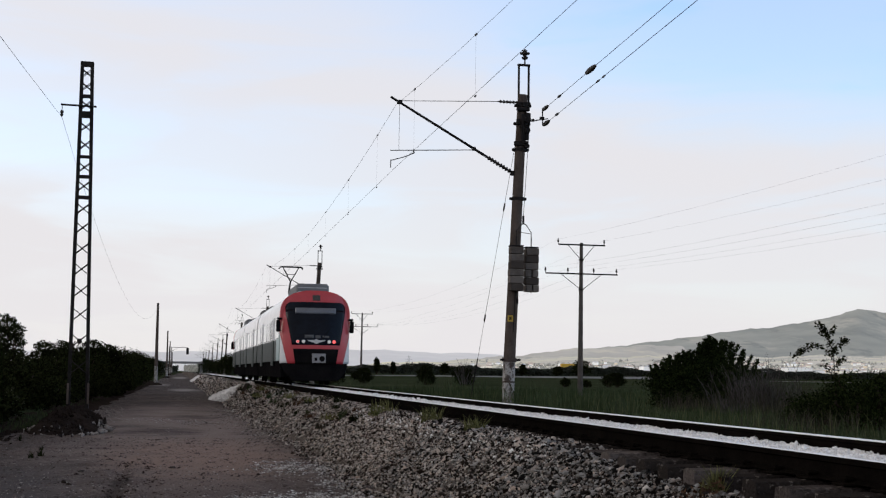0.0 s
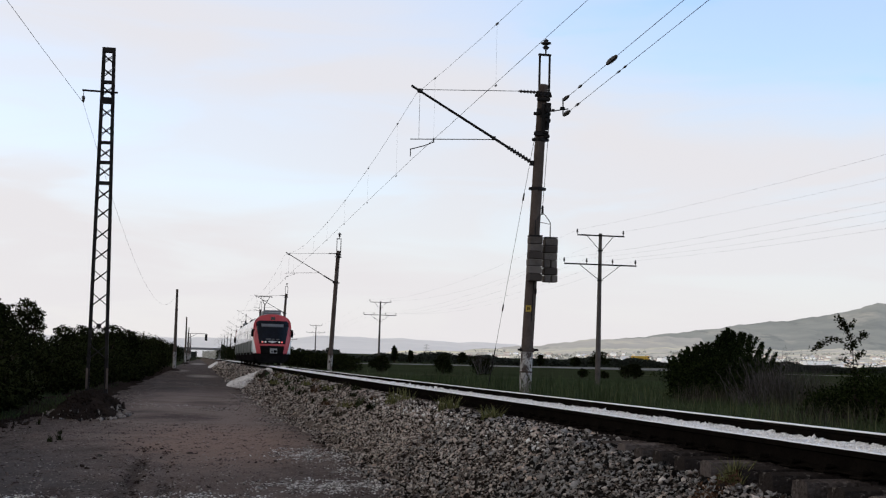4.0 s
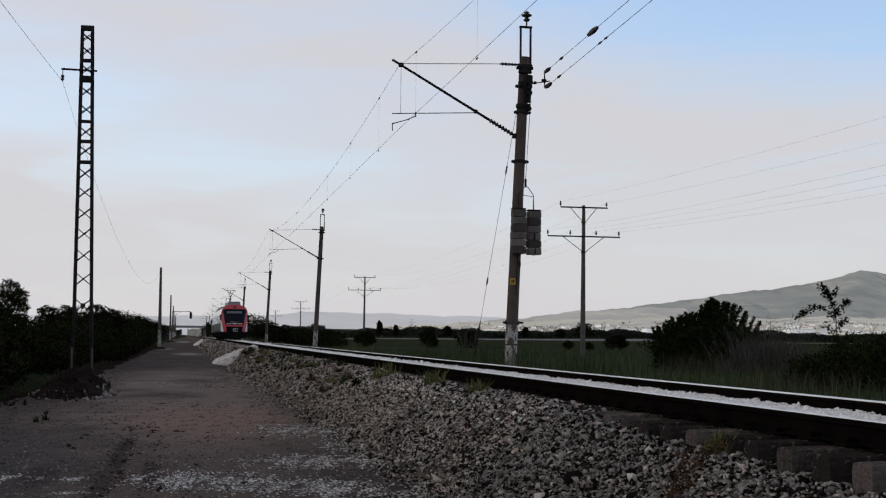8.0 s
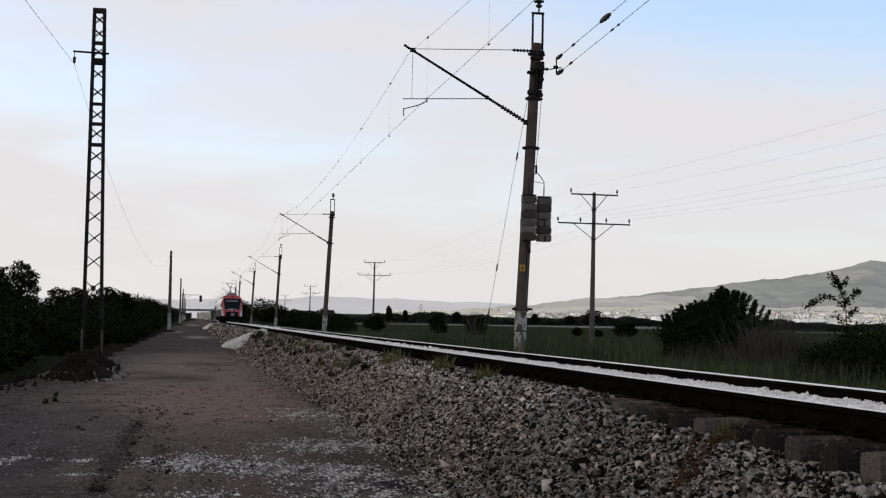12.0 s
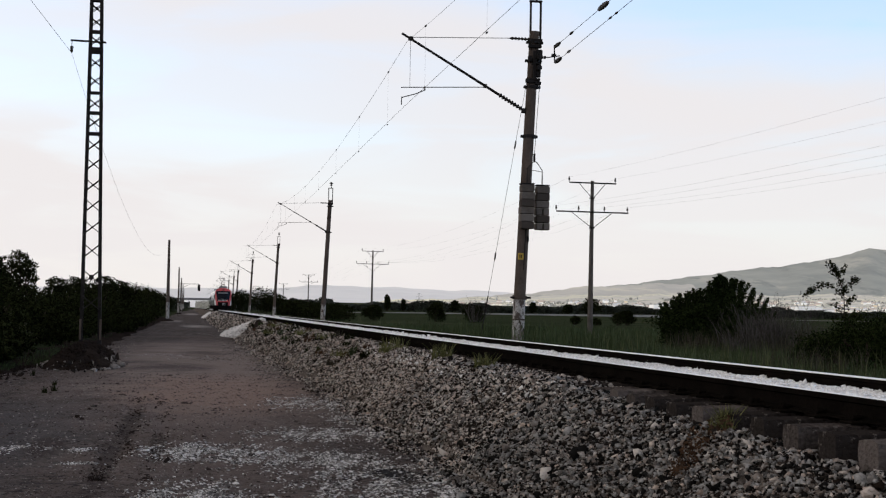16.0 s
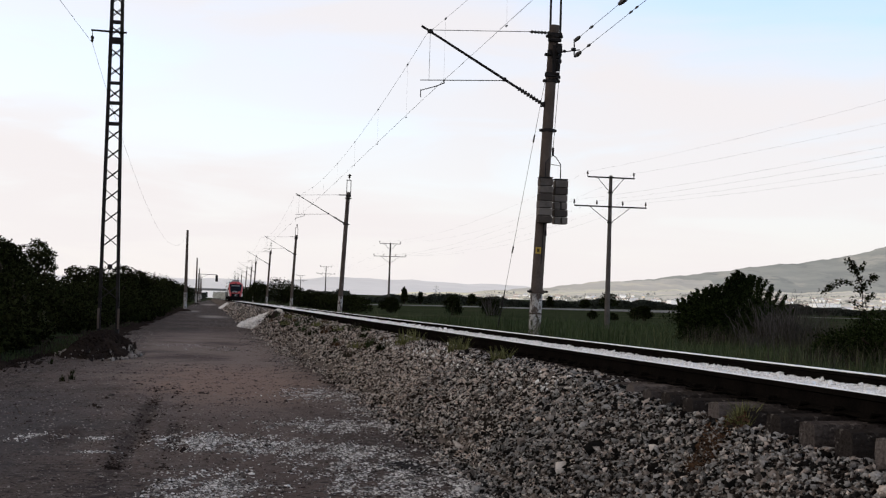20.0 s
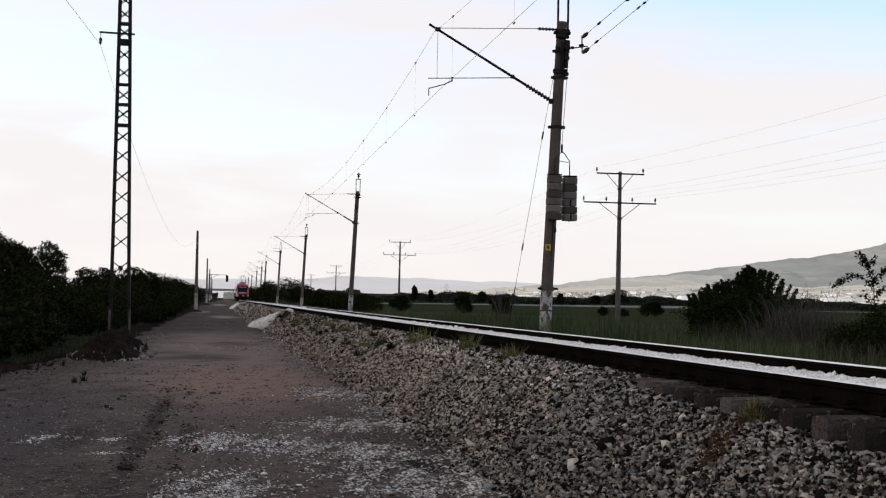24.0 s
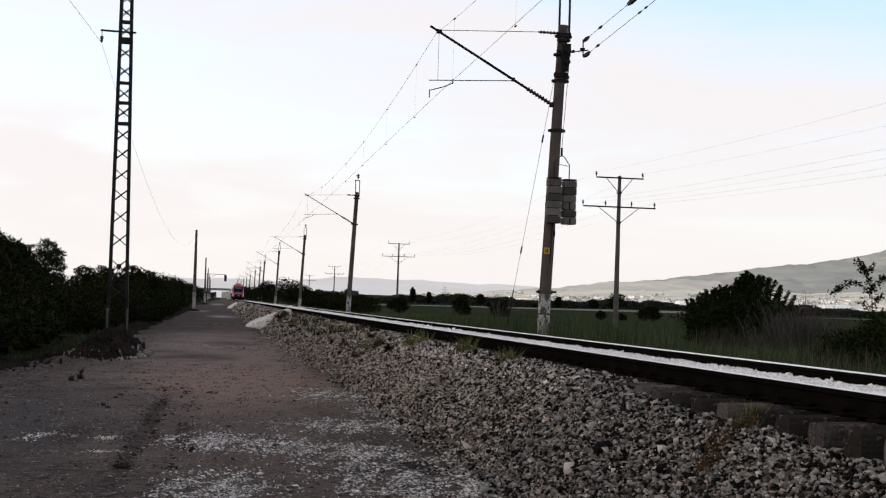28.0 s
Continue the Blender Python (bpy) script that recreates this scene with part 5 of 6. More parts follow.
M_TAIL = material("lit_tail_lamp", (0.9, 0.10, 0.10), (1.0, 0.16, 0.15), 0.3, bump=0, glow=0.9)
M_LAMP = material("clear_lamp", (0.7, 0.68, 0.66), (0.85, 0.83, 0.80), 0.15, bump=0, glow=0.12)
M_SILVER = material("silver_badge", (0.45, 0.46, 0.48), (0.60, 0.61, 0.63), 0.35, metal=0.8, bump=0)
M_COUPLER = material("coupler_grey", (0.16, 0.16, 0.165), (0.30, 0.30, 0.31), 0.6, metal=0.3, scale=5, fine=30, bump=0.2)
M_CANAL = material("pale_concrete_lining", (0.17, 0.17, 0.165), (0.27, 0.265, 0.255), 0.9, scale=0.3, fine=3, bump=0.1)
# far steel, its base colour lightened to stand in for haze
M_PYLON = material("haze_paled_galvanised_steel", (0.36, 0.36, 0.37), (0.46, 0.46, 0.47), 0.7, metal=0.2, scale=1, fine=5, bump=0)
M_PANEL = material("dim_cab_fittings", (0.035, 0.037, 0.042), (0.085, 0.088, 0.095), 0.5, scale=6, fine=40, bump=0)
M_SIGN = material("unlit_sign_panel", (0.085, 0.095, 0.115), (0.14, 0.15, 0.17), 0.3, scale=2, fine=20, bump=0)

# ---- far field: pale bank, tree belt, pylons, town ----
far_bank = thing("concrete_bank", "low pale concrete canal bank crossing the field", "canal bank")
pts = [(20, 250, 0.95, 0.4), (29.4, 250, 0.98, 0.4), (44.6, 250, 1.14, 0.4), (66, 250, 1.24, 0.4), (91, 250, 1.44, 0.4), (108, 250, 1.5, 0.4), (108, 232, 0.86, 0.62), (128, 222, 0.8, 0.72)]
for a, b in ((pts[0], pts[1]), (pts[1], pts[2]), (pts[2], pts[3]), (pts[3], pts[4]), (pts[4], pts[5]), (pts[6], pts[7])):
    Kit().put([(a[0], a[1], a[2] - 0.9), (b[0], b[1], b[2] - 0.9), (b[0], b[1] + 1.1, b[2] + b[3] * 0.5), (a[0], a[1] + 1.1, a[2] + a[3] * 0.5),
               (a[0], a[1] + 2.2, a[2] - 0.9), (b[0], b[1] + 2.2, b[2] - 0.9)], [(0, 1, 2, 3), (3, 2, 5, 4), (0, 3, 4), (1, 5, 2), (0, 4, 5, 1)]).part("bank_slab", M_CANAL, far_bank)


# haze before these far trees is put in as a glow
M_TOWN_TREE = material("haze_glow_far_trees", (0.215, 0.215, 0.195), (0.30, 0.297, 0.272), 0.95, scale=0.05, fine=0.5, bump=0, per="island", glow=0.42)


def belt(name, x0, x1, y, h, count, leaf, seed, slope=0.0, label="dense dark tree belt across the far field", mat=M_BELT):
    """A far belt of trees with an uneven top."""
    g = np.random.default_rng(seed)
    x = g.uniform(x0, x1, count)
    top = h * (0.72 + 0.16 * np.sin(x * 0.11 + seed) + 0.10 * np.sin(x * 0.37 + 2 * seed) + 0.06 * np.sin(x * 0.9))
    yy = y + slope * (x - x0) + g.uniform(-4, 4, count)
    z = land(x, yy) + top * g.random(count) ** 0.6
    ob = new(name, leaves(name, np.stack([x, yy, z], 1), leaf, mat, seed))
    return tagged(ob, label, "tree belt", kind="stuff")


Kit().put([(40, 600, 0.5), (420, 600, 0.5), (420, 608, 4.2), (40, 608, 4.9), (40, 622, 4.9), (420, 622, 4.2), (420, 632, 0.5), (40, 632, 0.5)],
          [(0, 1, 2, 3), (3, 2, 5, 4), (4, 5, 6, 7), (0, 3, 4, 7), (1, 6, 5, 2)]).part("embankment", M_GRASSLAND)
tagged(bpy.data.objects["embankment"], "long low grassy road embankment far across the fields", "embankment", kind="structure")
belt("tree_belt", 18, 330, 420, 3.7, 30000, 0.8, 81)
belt("tree_belt", -70, -7, 660, 6.0, 3500, 1.2, 82)
belt("tree_belt", 10, 70, 660, 6.0, 3500, 1.2, 89)
belt("tree_belt", -40, -3.6, 420, 4.2, 3000, 0.9, 83)
belt("tree_belt", -40, 0.2, 588, 5.2, 3000, 0.9, 91)
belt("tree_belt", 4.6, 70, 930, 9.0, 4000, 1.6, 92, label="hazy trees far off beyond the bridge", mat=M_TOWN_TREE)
belt("tree_belt", 9, 30, 480, 6.0, 2500, 1.2, 84)
for az, e, w, s in ((0.148, 0.0115, 1.9, 85), (0.1605, 0.0088, 1.5, 86), (0.262, 0.0082, 2.2, 87), (0.3095, 0.0125, 6.5, 88), (0.290, 0.0072, 3.0, 89), (0.2005, 0.0085, 3.0, 90)):
    h = 1.6 + e * 395 - float(land(az * 395, 395))
    woody("tree", "dark tree standing above the far tree belt", "tree", (az * 395, 395, float(land(az * 395, 395))), [(0, 0, h * 0.75, w * 0.4, w * 0.4, h * 0.25), (0.1, 0, h * 0.45, w * 0.5, w * 0.5, h * 0.3)], 700, 0.6, s, 1, "far trees", 0.1)


def pylon(at):
    t = thing("pylon", "far steel lattice power pylon", "pylon", at, "pylons")
    for sx in (-1, 1):
        for sy in (-1, 1):
            Kit().rod((sx * 2.2, sy * 2.2, -1), (sx * 0.4, sy * 0.4, 24), 0.15, 0.10, 4).part("leg", M_PYLON, t)
    for z, w in ((15.5, 5.0), (19.0, 4.2), (22.5, 3.0)):
        Kit().rod((-w, 0, z), (w, 0, z), 0.18, n=4).rod((-w, 0, z), (0, 0, z + 1.4), 0.1, n=4).rod((w, 0, z), (0, 0, z + 1.4), 0.1, n=4).part("crossarm", M_PYLON, t)
    for z in (3, 7, 11, 15):
        w0, w1 = 2.2 - 1.8 * z / 24, 2.2 - 1.8 * (z + 4) / 24
        Kit().rod((-w0, -w0, z), (w1, -w1, z + 4), 0.10, n=4).rod((w0, -w0, z), (-w1, -w1, z + 4), 0.10, n=4).part("brace", M_PYLON, t)
    return t


first_pylon = pylon((0.1725 * 1700, 1700, 1.0))
for az, y in ((0.2335, 1900), (0.0985, 2000)):
    copy_thing(first_pylon, pose(az * y, y, 1.0))


def hillside(az, y):
    """Height of the near hill range."""
    e = float(np.interp(az, [p[0] for p in FOOT_RIDGE], [p[1] for p in FOOT_RIDGE]))
    f = max(0.0, (y - 1100) / 1300)
    return 1.0 + 2400 * e * f ** 1.15


def house(at, w, d, h, wall_mat, roof_mat, flat, turn, label, windows):
    t = thing("house" if not flat else "hall", label, "building", at, "far town", turn)
    Kit().box((0, 0, h / 2 - 0.5), (w, d, h + 1), 0.05).part("wall", wall_mat, t)
    if flat:
        Kit().box((0, 0, h + 0.2), (w * 1.03, d * 1.03, 0.5), 0.05).part("roof", roof_mat, t)
    else:
        r = w * 0.32
        Kit().put([(-w * 0.54, -d * 0.55, h), (w * 0.54, -d * 0.55, h), (w * 0.54, d * 0.55, h), (-w * 0.54, d * 0.55, h), (-w * 0.5, 0, h + r), (w * 0.5, 0, h + r)],
                  [(0, 1, 5, 4), (2, 3, 4, 5), (0, 4, 3), (1, 2, 5), (0, 3, 2, 1)]).part("roof", roof_mat, t)
    for i in range(windows):
        Kit().box((-w / 2 + (i + 0.5) * w / windows, -d / 2 - 0.02, h * 0.55), (w / windows * 0.5, 0.1, h * 0.35), 0.01).part("window", M_GLASS, t)
    return t


g = np.random.default_rng(99)
# airlight imitated by emission: town walls and roofs beyond half a kilometre glow with the hills' bright haze
TOWN_WALLS = (material("haze_glow_white_wall", (0.80, 0.785, 0.75), (0.92, 0.905, 0.87), 0.9, scale=0.2, fine=2, bump=0, glow=0.42), material("haze_glow_cream_wall", (0.72, 0.67, 0.58), (0.82, 0.77, 0.67), 0.9, scale=0.2, fine=2, bump=0, glow=0.42), material("haze_glow_ochre_wall", (0.62, 0.53, 0.40), (0.72, 0.62, 0.48), 0.9, scale=0.2, fine=2, bump=0, glow=0.42))
TOWN_ROOFS = (material("haze_glow_tile_roof", (0.42, 0.36, 0.32), (0.52, 0.45, 0.40), 0.9, scale=0.3, fine=3, bump=0, glow=0.42), material("haze_glow_grey_roof", (0.44, 0.44, 0.45), (0.56, 0.56, 0.57), 0.8, scale=0.3, fine=3, bump=0, glow=0.42))
for i in range(290):
    az = 0.14 + 0.42 * g.random() ** 0.8
    y = 1150 + 650 * g.random() ** 1.5
    w = g.uniform(3.5, 8.0)
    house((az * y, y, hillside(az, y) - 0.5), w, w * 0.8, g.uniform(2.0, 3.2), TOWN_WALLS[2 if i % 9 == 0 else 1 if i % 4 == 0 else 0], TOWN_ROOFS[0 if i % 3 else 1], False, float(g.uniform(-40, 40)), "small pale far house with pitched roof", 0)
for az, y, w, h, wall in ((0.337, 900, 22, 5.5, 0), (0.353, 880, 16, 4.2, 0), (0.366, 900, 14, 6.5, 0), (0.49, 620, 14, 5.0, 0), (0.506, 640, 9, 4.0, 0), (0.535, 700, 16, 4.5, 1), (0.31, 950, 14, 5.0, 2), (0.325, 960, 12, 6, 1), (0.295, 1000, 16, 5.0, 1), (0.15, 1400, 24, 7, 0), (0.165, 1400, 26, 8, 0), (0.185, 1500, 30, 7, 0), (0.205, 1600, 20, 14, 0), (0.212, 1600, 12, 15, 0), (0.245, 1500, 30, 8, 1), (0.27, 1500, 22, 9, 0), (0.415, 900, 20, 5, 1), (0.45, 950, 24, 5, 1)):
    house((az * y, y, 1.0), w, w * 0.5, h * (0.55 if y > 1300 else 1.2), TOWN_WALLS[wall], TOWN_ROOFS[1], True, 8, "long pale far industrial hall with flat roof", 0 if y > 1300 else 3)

# hazy trees between the houses and along the field edges
P = []
for i in range(150):
    az = 0.13 + 0.43 * g.random()
    y = 1120 + 900 * g.random() ** 1.3
    n = int(g.integers(8, 26))
    w = g.uniform(3, 12)
    P.append(np.stack([az * y + w * g.normal(size=n), y + 5 * g.normal(size=n), hillside(az, y) + 0.5 + 3.0 * g.random(n) ** 1.5], 1))
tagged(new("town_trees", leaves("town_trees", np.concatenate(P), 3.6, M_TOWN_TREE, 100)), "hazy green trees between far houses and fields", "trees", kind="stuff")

# ---- the train body ----
HALF = 1.37


def half_width(z):
    """Half the body's width at a height above the rail."""
    if z < 2.55:
        return HALF - 0.05 * max(0.0, (1.0 - z))
    f = min(1.0, (z - 2.55) / 1.19)
    return HALF * max(0.0, 1 - f ** 3.4 * 0.998) ** 0.42


def nose(x, z):
    """How far the cab front lies behind its foremost point."""
    return 0.50 * max(0.0, (z - 1.5) / 2.1) ** 1.6 + 0.10 * max(0.0, 0.9 - z) + 0.62 * (abs(x) / HALF) ** 3.4


def front_patch(left, right, low, high, proud, nx=14, nz=10):
    """A panel that follows the cab front between two edges."""
    k = Kit()
    pts = []
    for layer in (proud, -0.05):
        for j in range(nz + 1):
            for i in range(nx + 1):
                z = low + (high - low) * j / nz
                x = left(z) + (right(z) - left(z)) * i / nx
                w = half_width(z)
                x = max(-w, min(w, x))
                pts.append((x, nose(x, z) - layer, z))
    n1, m = nx + 1, (nx + 1) * (nz + 1)
    faces = []
    for j in range(nz):
        for i in range(nx):
            q = (n1 * j + i, n1 * j + i + 1, n1 * j + n1 + i + 1, n1 * j + n1 + i)
            faces.append(q)
            faces.append(tuple(m + c for c in reversed(q)))
    rim = [i for i in range(nx + 1)] + [n1 * j + nx for j in range(1, nz + 1)] + [n1 * nz + i for i in range(nx - 1, -1, -1)] + [n1 * j for j in range(nz - 1, 0, -1)]
    for a, b in zip(rim, rim[1:] + rim[:1]):
        faces.append((b, a, m + a, m + b))
    return k.put(pts, faces)


def body_shell(y0, y1, low, high, mat, name, parent, inset=0.0, n=10):
    """Side walls and roof between two heights, over a length of the car."""
    k = Kit()
    zs = [low + (high - low) * i / n for i in range(n + 1)]
    right = [(half_width(z) - inset, z) for z in zs]
    prof = right + [(-x, z) for x, z in reversed(right)]
    m = len(prof)
    k.put([(x, y, z) for y in (y0, y1) for x, z in prof], [(i, (i + 1) % m, m + (i + 1) % m, m + i) for i in range(m)] + [tuple(range(m - 1, -1, -1)), tuple(range(m, 2 * m))])
    return k.part(name, mat, parent)


def cab_front(train, y, flip):
    """Red cab end with windscreen, lamps and coupler; flip turns it to face the other way."""
    cab = new("cab")
    cab.parent = train
    cab.matrix_basis = pose(0, y, 0, 0, 0, 180 if flip else 0)

    def full(s):
        return lambda z: s * half_width(z)
    def mask(s):
        return lambda z: s * (half_width(z) if z > 2.0 else half_width(z) * (0.80 + 0.20 * ((z - 0.85) / 1.15)))

    def skirt(s):
        return lambda z: s * (1.30 - 0.40 * (max(0.0, 0.85 - z) / 0.67) ** 1.8)
    front_patch(full(-1), full(1), 0.85, 3.66, -0.035, 28, 24).part("cab_shell", M_WHITE, cab, "white painted cab shell", soft=True)
    front_patch(mask(-1), mask(1), 0.85, 3.72, 0.0, 28, 26).part("cab_mask", M_RED, cab, "red painted cab front", soft=True)
    front_patch(skirt(-1), skirt(1), 0.18, 0.86, -0.02, 20, 8).part("front_skirt", M_SKIRT, cab, soft=True)

    def glass(s):
        return lambda z: s * (0.94 + 0.25 * min(1.0, (z - 1.58) / 1.35))

    def glass_top(s):
        return lambda z: s * 1.19 * math.sqrt(max(0.0, 1 - ((z - 2.92) / 0.34) ** 4 * 0.30))
    front_patch(glass(-1), glass(1), 1.57, 2.92, 0.012, 20, 14).part("windscreen", M_SCREEN, cab, "dark tinted windscreen", soft=True)
    front_patch(glass_top(-1), glass_top(1), 2.92, 3.26, 0.012, 20, 6).part("windscreen_top", M_SCREEN, cab, soft=True)
    front_patch(lambda z: -0.82, lambda z: 0.78, 2.80, 3.03, 0.020, 16, 3).part("destination_sign", M_SIGN, cab, "unlit destination sign behind glass", soft=True)
    front_patch(lambda z: -0.14, lambda z: 0.16, 3.32, 3.54, 0.015, 4, 3).part("camera_window", M_GLASS, cab)
    front_patch(lambda z: -0.80 - 0.16 * (z - 0.86), lambda z: 0.80 + 0.16 * (z - 0.86), 0.84, 1.42, 0.010, 16, 5).part("bumper_panel", M_SKIRT, cab, "black bumper panel", soft=True)
    front_patch(lambda z: -0.16, lambda z: 0.36, 0.88, 1.24, 0.16, 6, 4).part("coupler_plate", M_COUPLER, cab, "grey coupler plate")
    Kit().lathe((0.22, -0.10, 1.04), (0, -1, 0), [(0, 0.11), (0.06, 0.11), (0.06, 0.06), (0.12, 0.05), (0.14, 0.0)], 12).part("coupler_cone", M_SKIRT, cab)
    Kit().box((-0.02, -0.19, 1.02), (0.1, 0.06, 0.12), 0.02).part("coupler_hook", M_SKIRT, cab)
    for x, mat, nm in ((-0.72, M_LAMP, "outer_lamp"), (-0.50, M_LAMP, "lamp"), (0.50, M_LAMP, "lamp"), (0.70, M_TAIL, "tail_lamp")):
        Kit().lathe((x, nose(x, 1.70) - 0.01, 1.70), (0, -1, 0), [(0, 0.068), (0.02, 0.068), (0.035, 0.055), (0.045, 0.03), (0.047, 0.0)], 14).part(nm, mat, cab)
    Kit().lathe((-0.72, nose(-0.72, 1.70) - 0.05, 1.70), (0, -1, 0), [(0, 0.05), (0.01, 0.045), (0.012, 0)], 12).part("tail_lamp", M_TAIL, cab)
    Kit().lathe((0, -0.02, 1.71), (0, -1, 0), [(0, 0.09), (0.03, 0.09), (0.035, 0.05), (0.036, 0)], 12).part("badge", M_SILVER, cab, "silver disc badge")
    for s in (-1, 1):
        Kit().put([(s * 0.08, -0.03, 1.76), (s * 0.36, -0.02, 1.765), (s * 0.30, -0.02, 1.72), (s * 0.08, -0.03, 1.66), (s * 0.08, 0.02, 1.76), (s * 0.36, 0.03, 1.765), (s * 0.30, 0.03, 1.72), (s * 0.08, 0.02, 1.66)],
                  [(0, 1, 2, 3), (7, 6, 5, 4), (0, 4, 5, 1), (1, 5, 6, 2), (2, 6, 7, 3), (3, 7, 4, 0)]).part("badge_wing", M_SILVER, cab, "silver wing beside a badge")
    for s in (-1, 1):
        k = Kit()
        k.box((s * 1.45, 0.58, 2.31), (0.16, 0.12, 0.47), 0.03).rod((s * 1.30, 0.68, 2.58), (s * 1.45, 0.58, 2.56), 0.02, n=6).rod((s * 1.30, 0.68, 2.14), (s * 1.45, 0.58, 2.14), 0.02, n=6)
        k.box((s * 1.41, 0.58, 2.60), (0.20, 0.10, 0.07), 0.02)
        k.part("mirror", M_SKIRT, cab, "black wing mirror")
    # wiper and dashboard line inside the glass
    Kit().rod((0.1, nose(0.1, 1.62) - 0.03, 1.60), (0.55, nose(0.55, 2.2) - 0.03, 2.25), 0.012, n=5).part("wiper", M_SKIRT, cab)
    for x0, x1, z0, z1 in ((-0.46, -0.10, 1.84, 1.97), (-0.04, 0.16, 1.83, 1.95), (0.24, 0.50, 1.86, 1.94)):
        front_patch(lambda z: x0, lambda z: x1, z0, z1, 0.018, 4, 2).part("dashboard_panel", M_PANEL, cab, soft=True)
    return cab


def rail_car(train, y0, y1, first, last):
    car = new("car_body")
    car.parent = train
    a = y0 + (0.95 if first else 0.0)
    b = y1 - (0.95 if last else 0.0)
    L = b - a
    body_shell(a, b, 0.95, 1.80, M_GROUND_MIRROR, "lower_panel", car)
    body_shell(a, b, 1.80, 3.70, M_WHITE, "body_shell", car, n=16)
    body_shell(a + 0.1, b - 0.1, 0.30, 0.95, M_SKIRT, "skirt", car, 0.06, 4)
    if first or last:
        e = a if first else b
        body_shell(e - 0.25, e + 0.25, 2.05, 3.735, M_RED, "mask_return", car, -0.008, 14)
    if first:
        body_shell(a - 0.01, a + 1.6, 0.96, 2.0, M_BLUE, "blue_flash", car, -0.006)
    n = max(3, int(L / 2.1))
    for side in (-1, 1):
        for i in range(n):
            c = a + (i + 0.5) * L / n
            if i in (1, n - 2):
                for d in (-0.33, 0.33):
                    door = Kit().box((side * (HALF + 0.008), c + d, 2.285), (0.05, 0.62, 0.95), 0.02).part("door_leaf", M_WHITE, car)
                    Kit().box((side * (HALF + 0.008), c + d, 1.285), (0.05, 0.62, 1.04), 0.02).part("lower_door_panel", M_GROUND_MIRROR, door)
                    Kit().box((side * (HALF + 0.034), c + d, 2.29), (0.012, 0.40, 0.78), 0.01).part("door_window", M_SIDE_GLASS, door)
            else:
                Kit().box((side * (HALF + 0.002), c, 2.23), (0.03, L / n * 0.86, 0.78), 0.012).part("side_window", M_SIDE_GLASS, car)
    for c in (a + 3.0, b - 3.0):
        for dy in (-1.1, 1.1):
            for side in (-1, 1):
                Kit().lathe((side * 0.68, c + dy, 0.42), (side, 0, 0), [(0, 0.42), (0.03, 0.45), (0.035, 0.42), (0.13, 0.42), (0.135, 0.10)], 18).part("wheel", M_RAIL, car)
        Kit().box((0, c, 0.55), (2.1, 3.2, 0.28), 0.04).part("bogie_frame", M_SKIRT, car)
    return car


train = thing("train", "white three-car electric train with red cab ends on the track", "train", (XC, 52.4, RAIL))
CARS = ((0.0, 15.6), (16.2, 29.8), (30.4, 46.0))
for i, (a, b) in enumerate(CARS):
    rail_car(train, a, b, i == 0, i == 2)
    if i:
        Kit().box((0, a - 0.35, 1.95), (2.2, 0.8, 2.7), 0.1).part("gangway", M_SKIRT, train, "black folded gangway")
cab_front(train, 0.0, False)
cab_front(train, 46.0, True)
for y, w, ln, h in ((1.9, 1.22, 3.8, 0.42), (8.6, 1.1, 2.4, 0.20), (16.8, 1.3, 5.0, 0.20), (23.0, 1.3, 2.4, 0.28), (26.0, 1.2, 2.2, 0.22), (33.0, 1.2, 2.2, 0.22), (40.3, 1.32, 3.8, 0.42)):
    box = Kit().box((0, y + ln / 2, 3.67 + h / 2), (w * 1.08, ln, h), 0.08).part("roof_unit", M_ROOF if h > 0.4 else M_COVER, train, "grey roof equipment box" if h > 0.4 else "low dark roof equipment")
    Kit().box((0, y + ln / 2, 3.66), (w * 1.25, ln * 1.04, 0.14), 0.05).part("roof_plinth", M_ROOF if h > 0.4 else M_COVER, box)
    for j in range(2 if h > 0.4 else 0):
        Kit().box((0, y - 0.004, 3.76 + 0.16 * j), (w * 0.96, 0.02, 0.022), 0.004).part("louvre", M_SILVER, box)


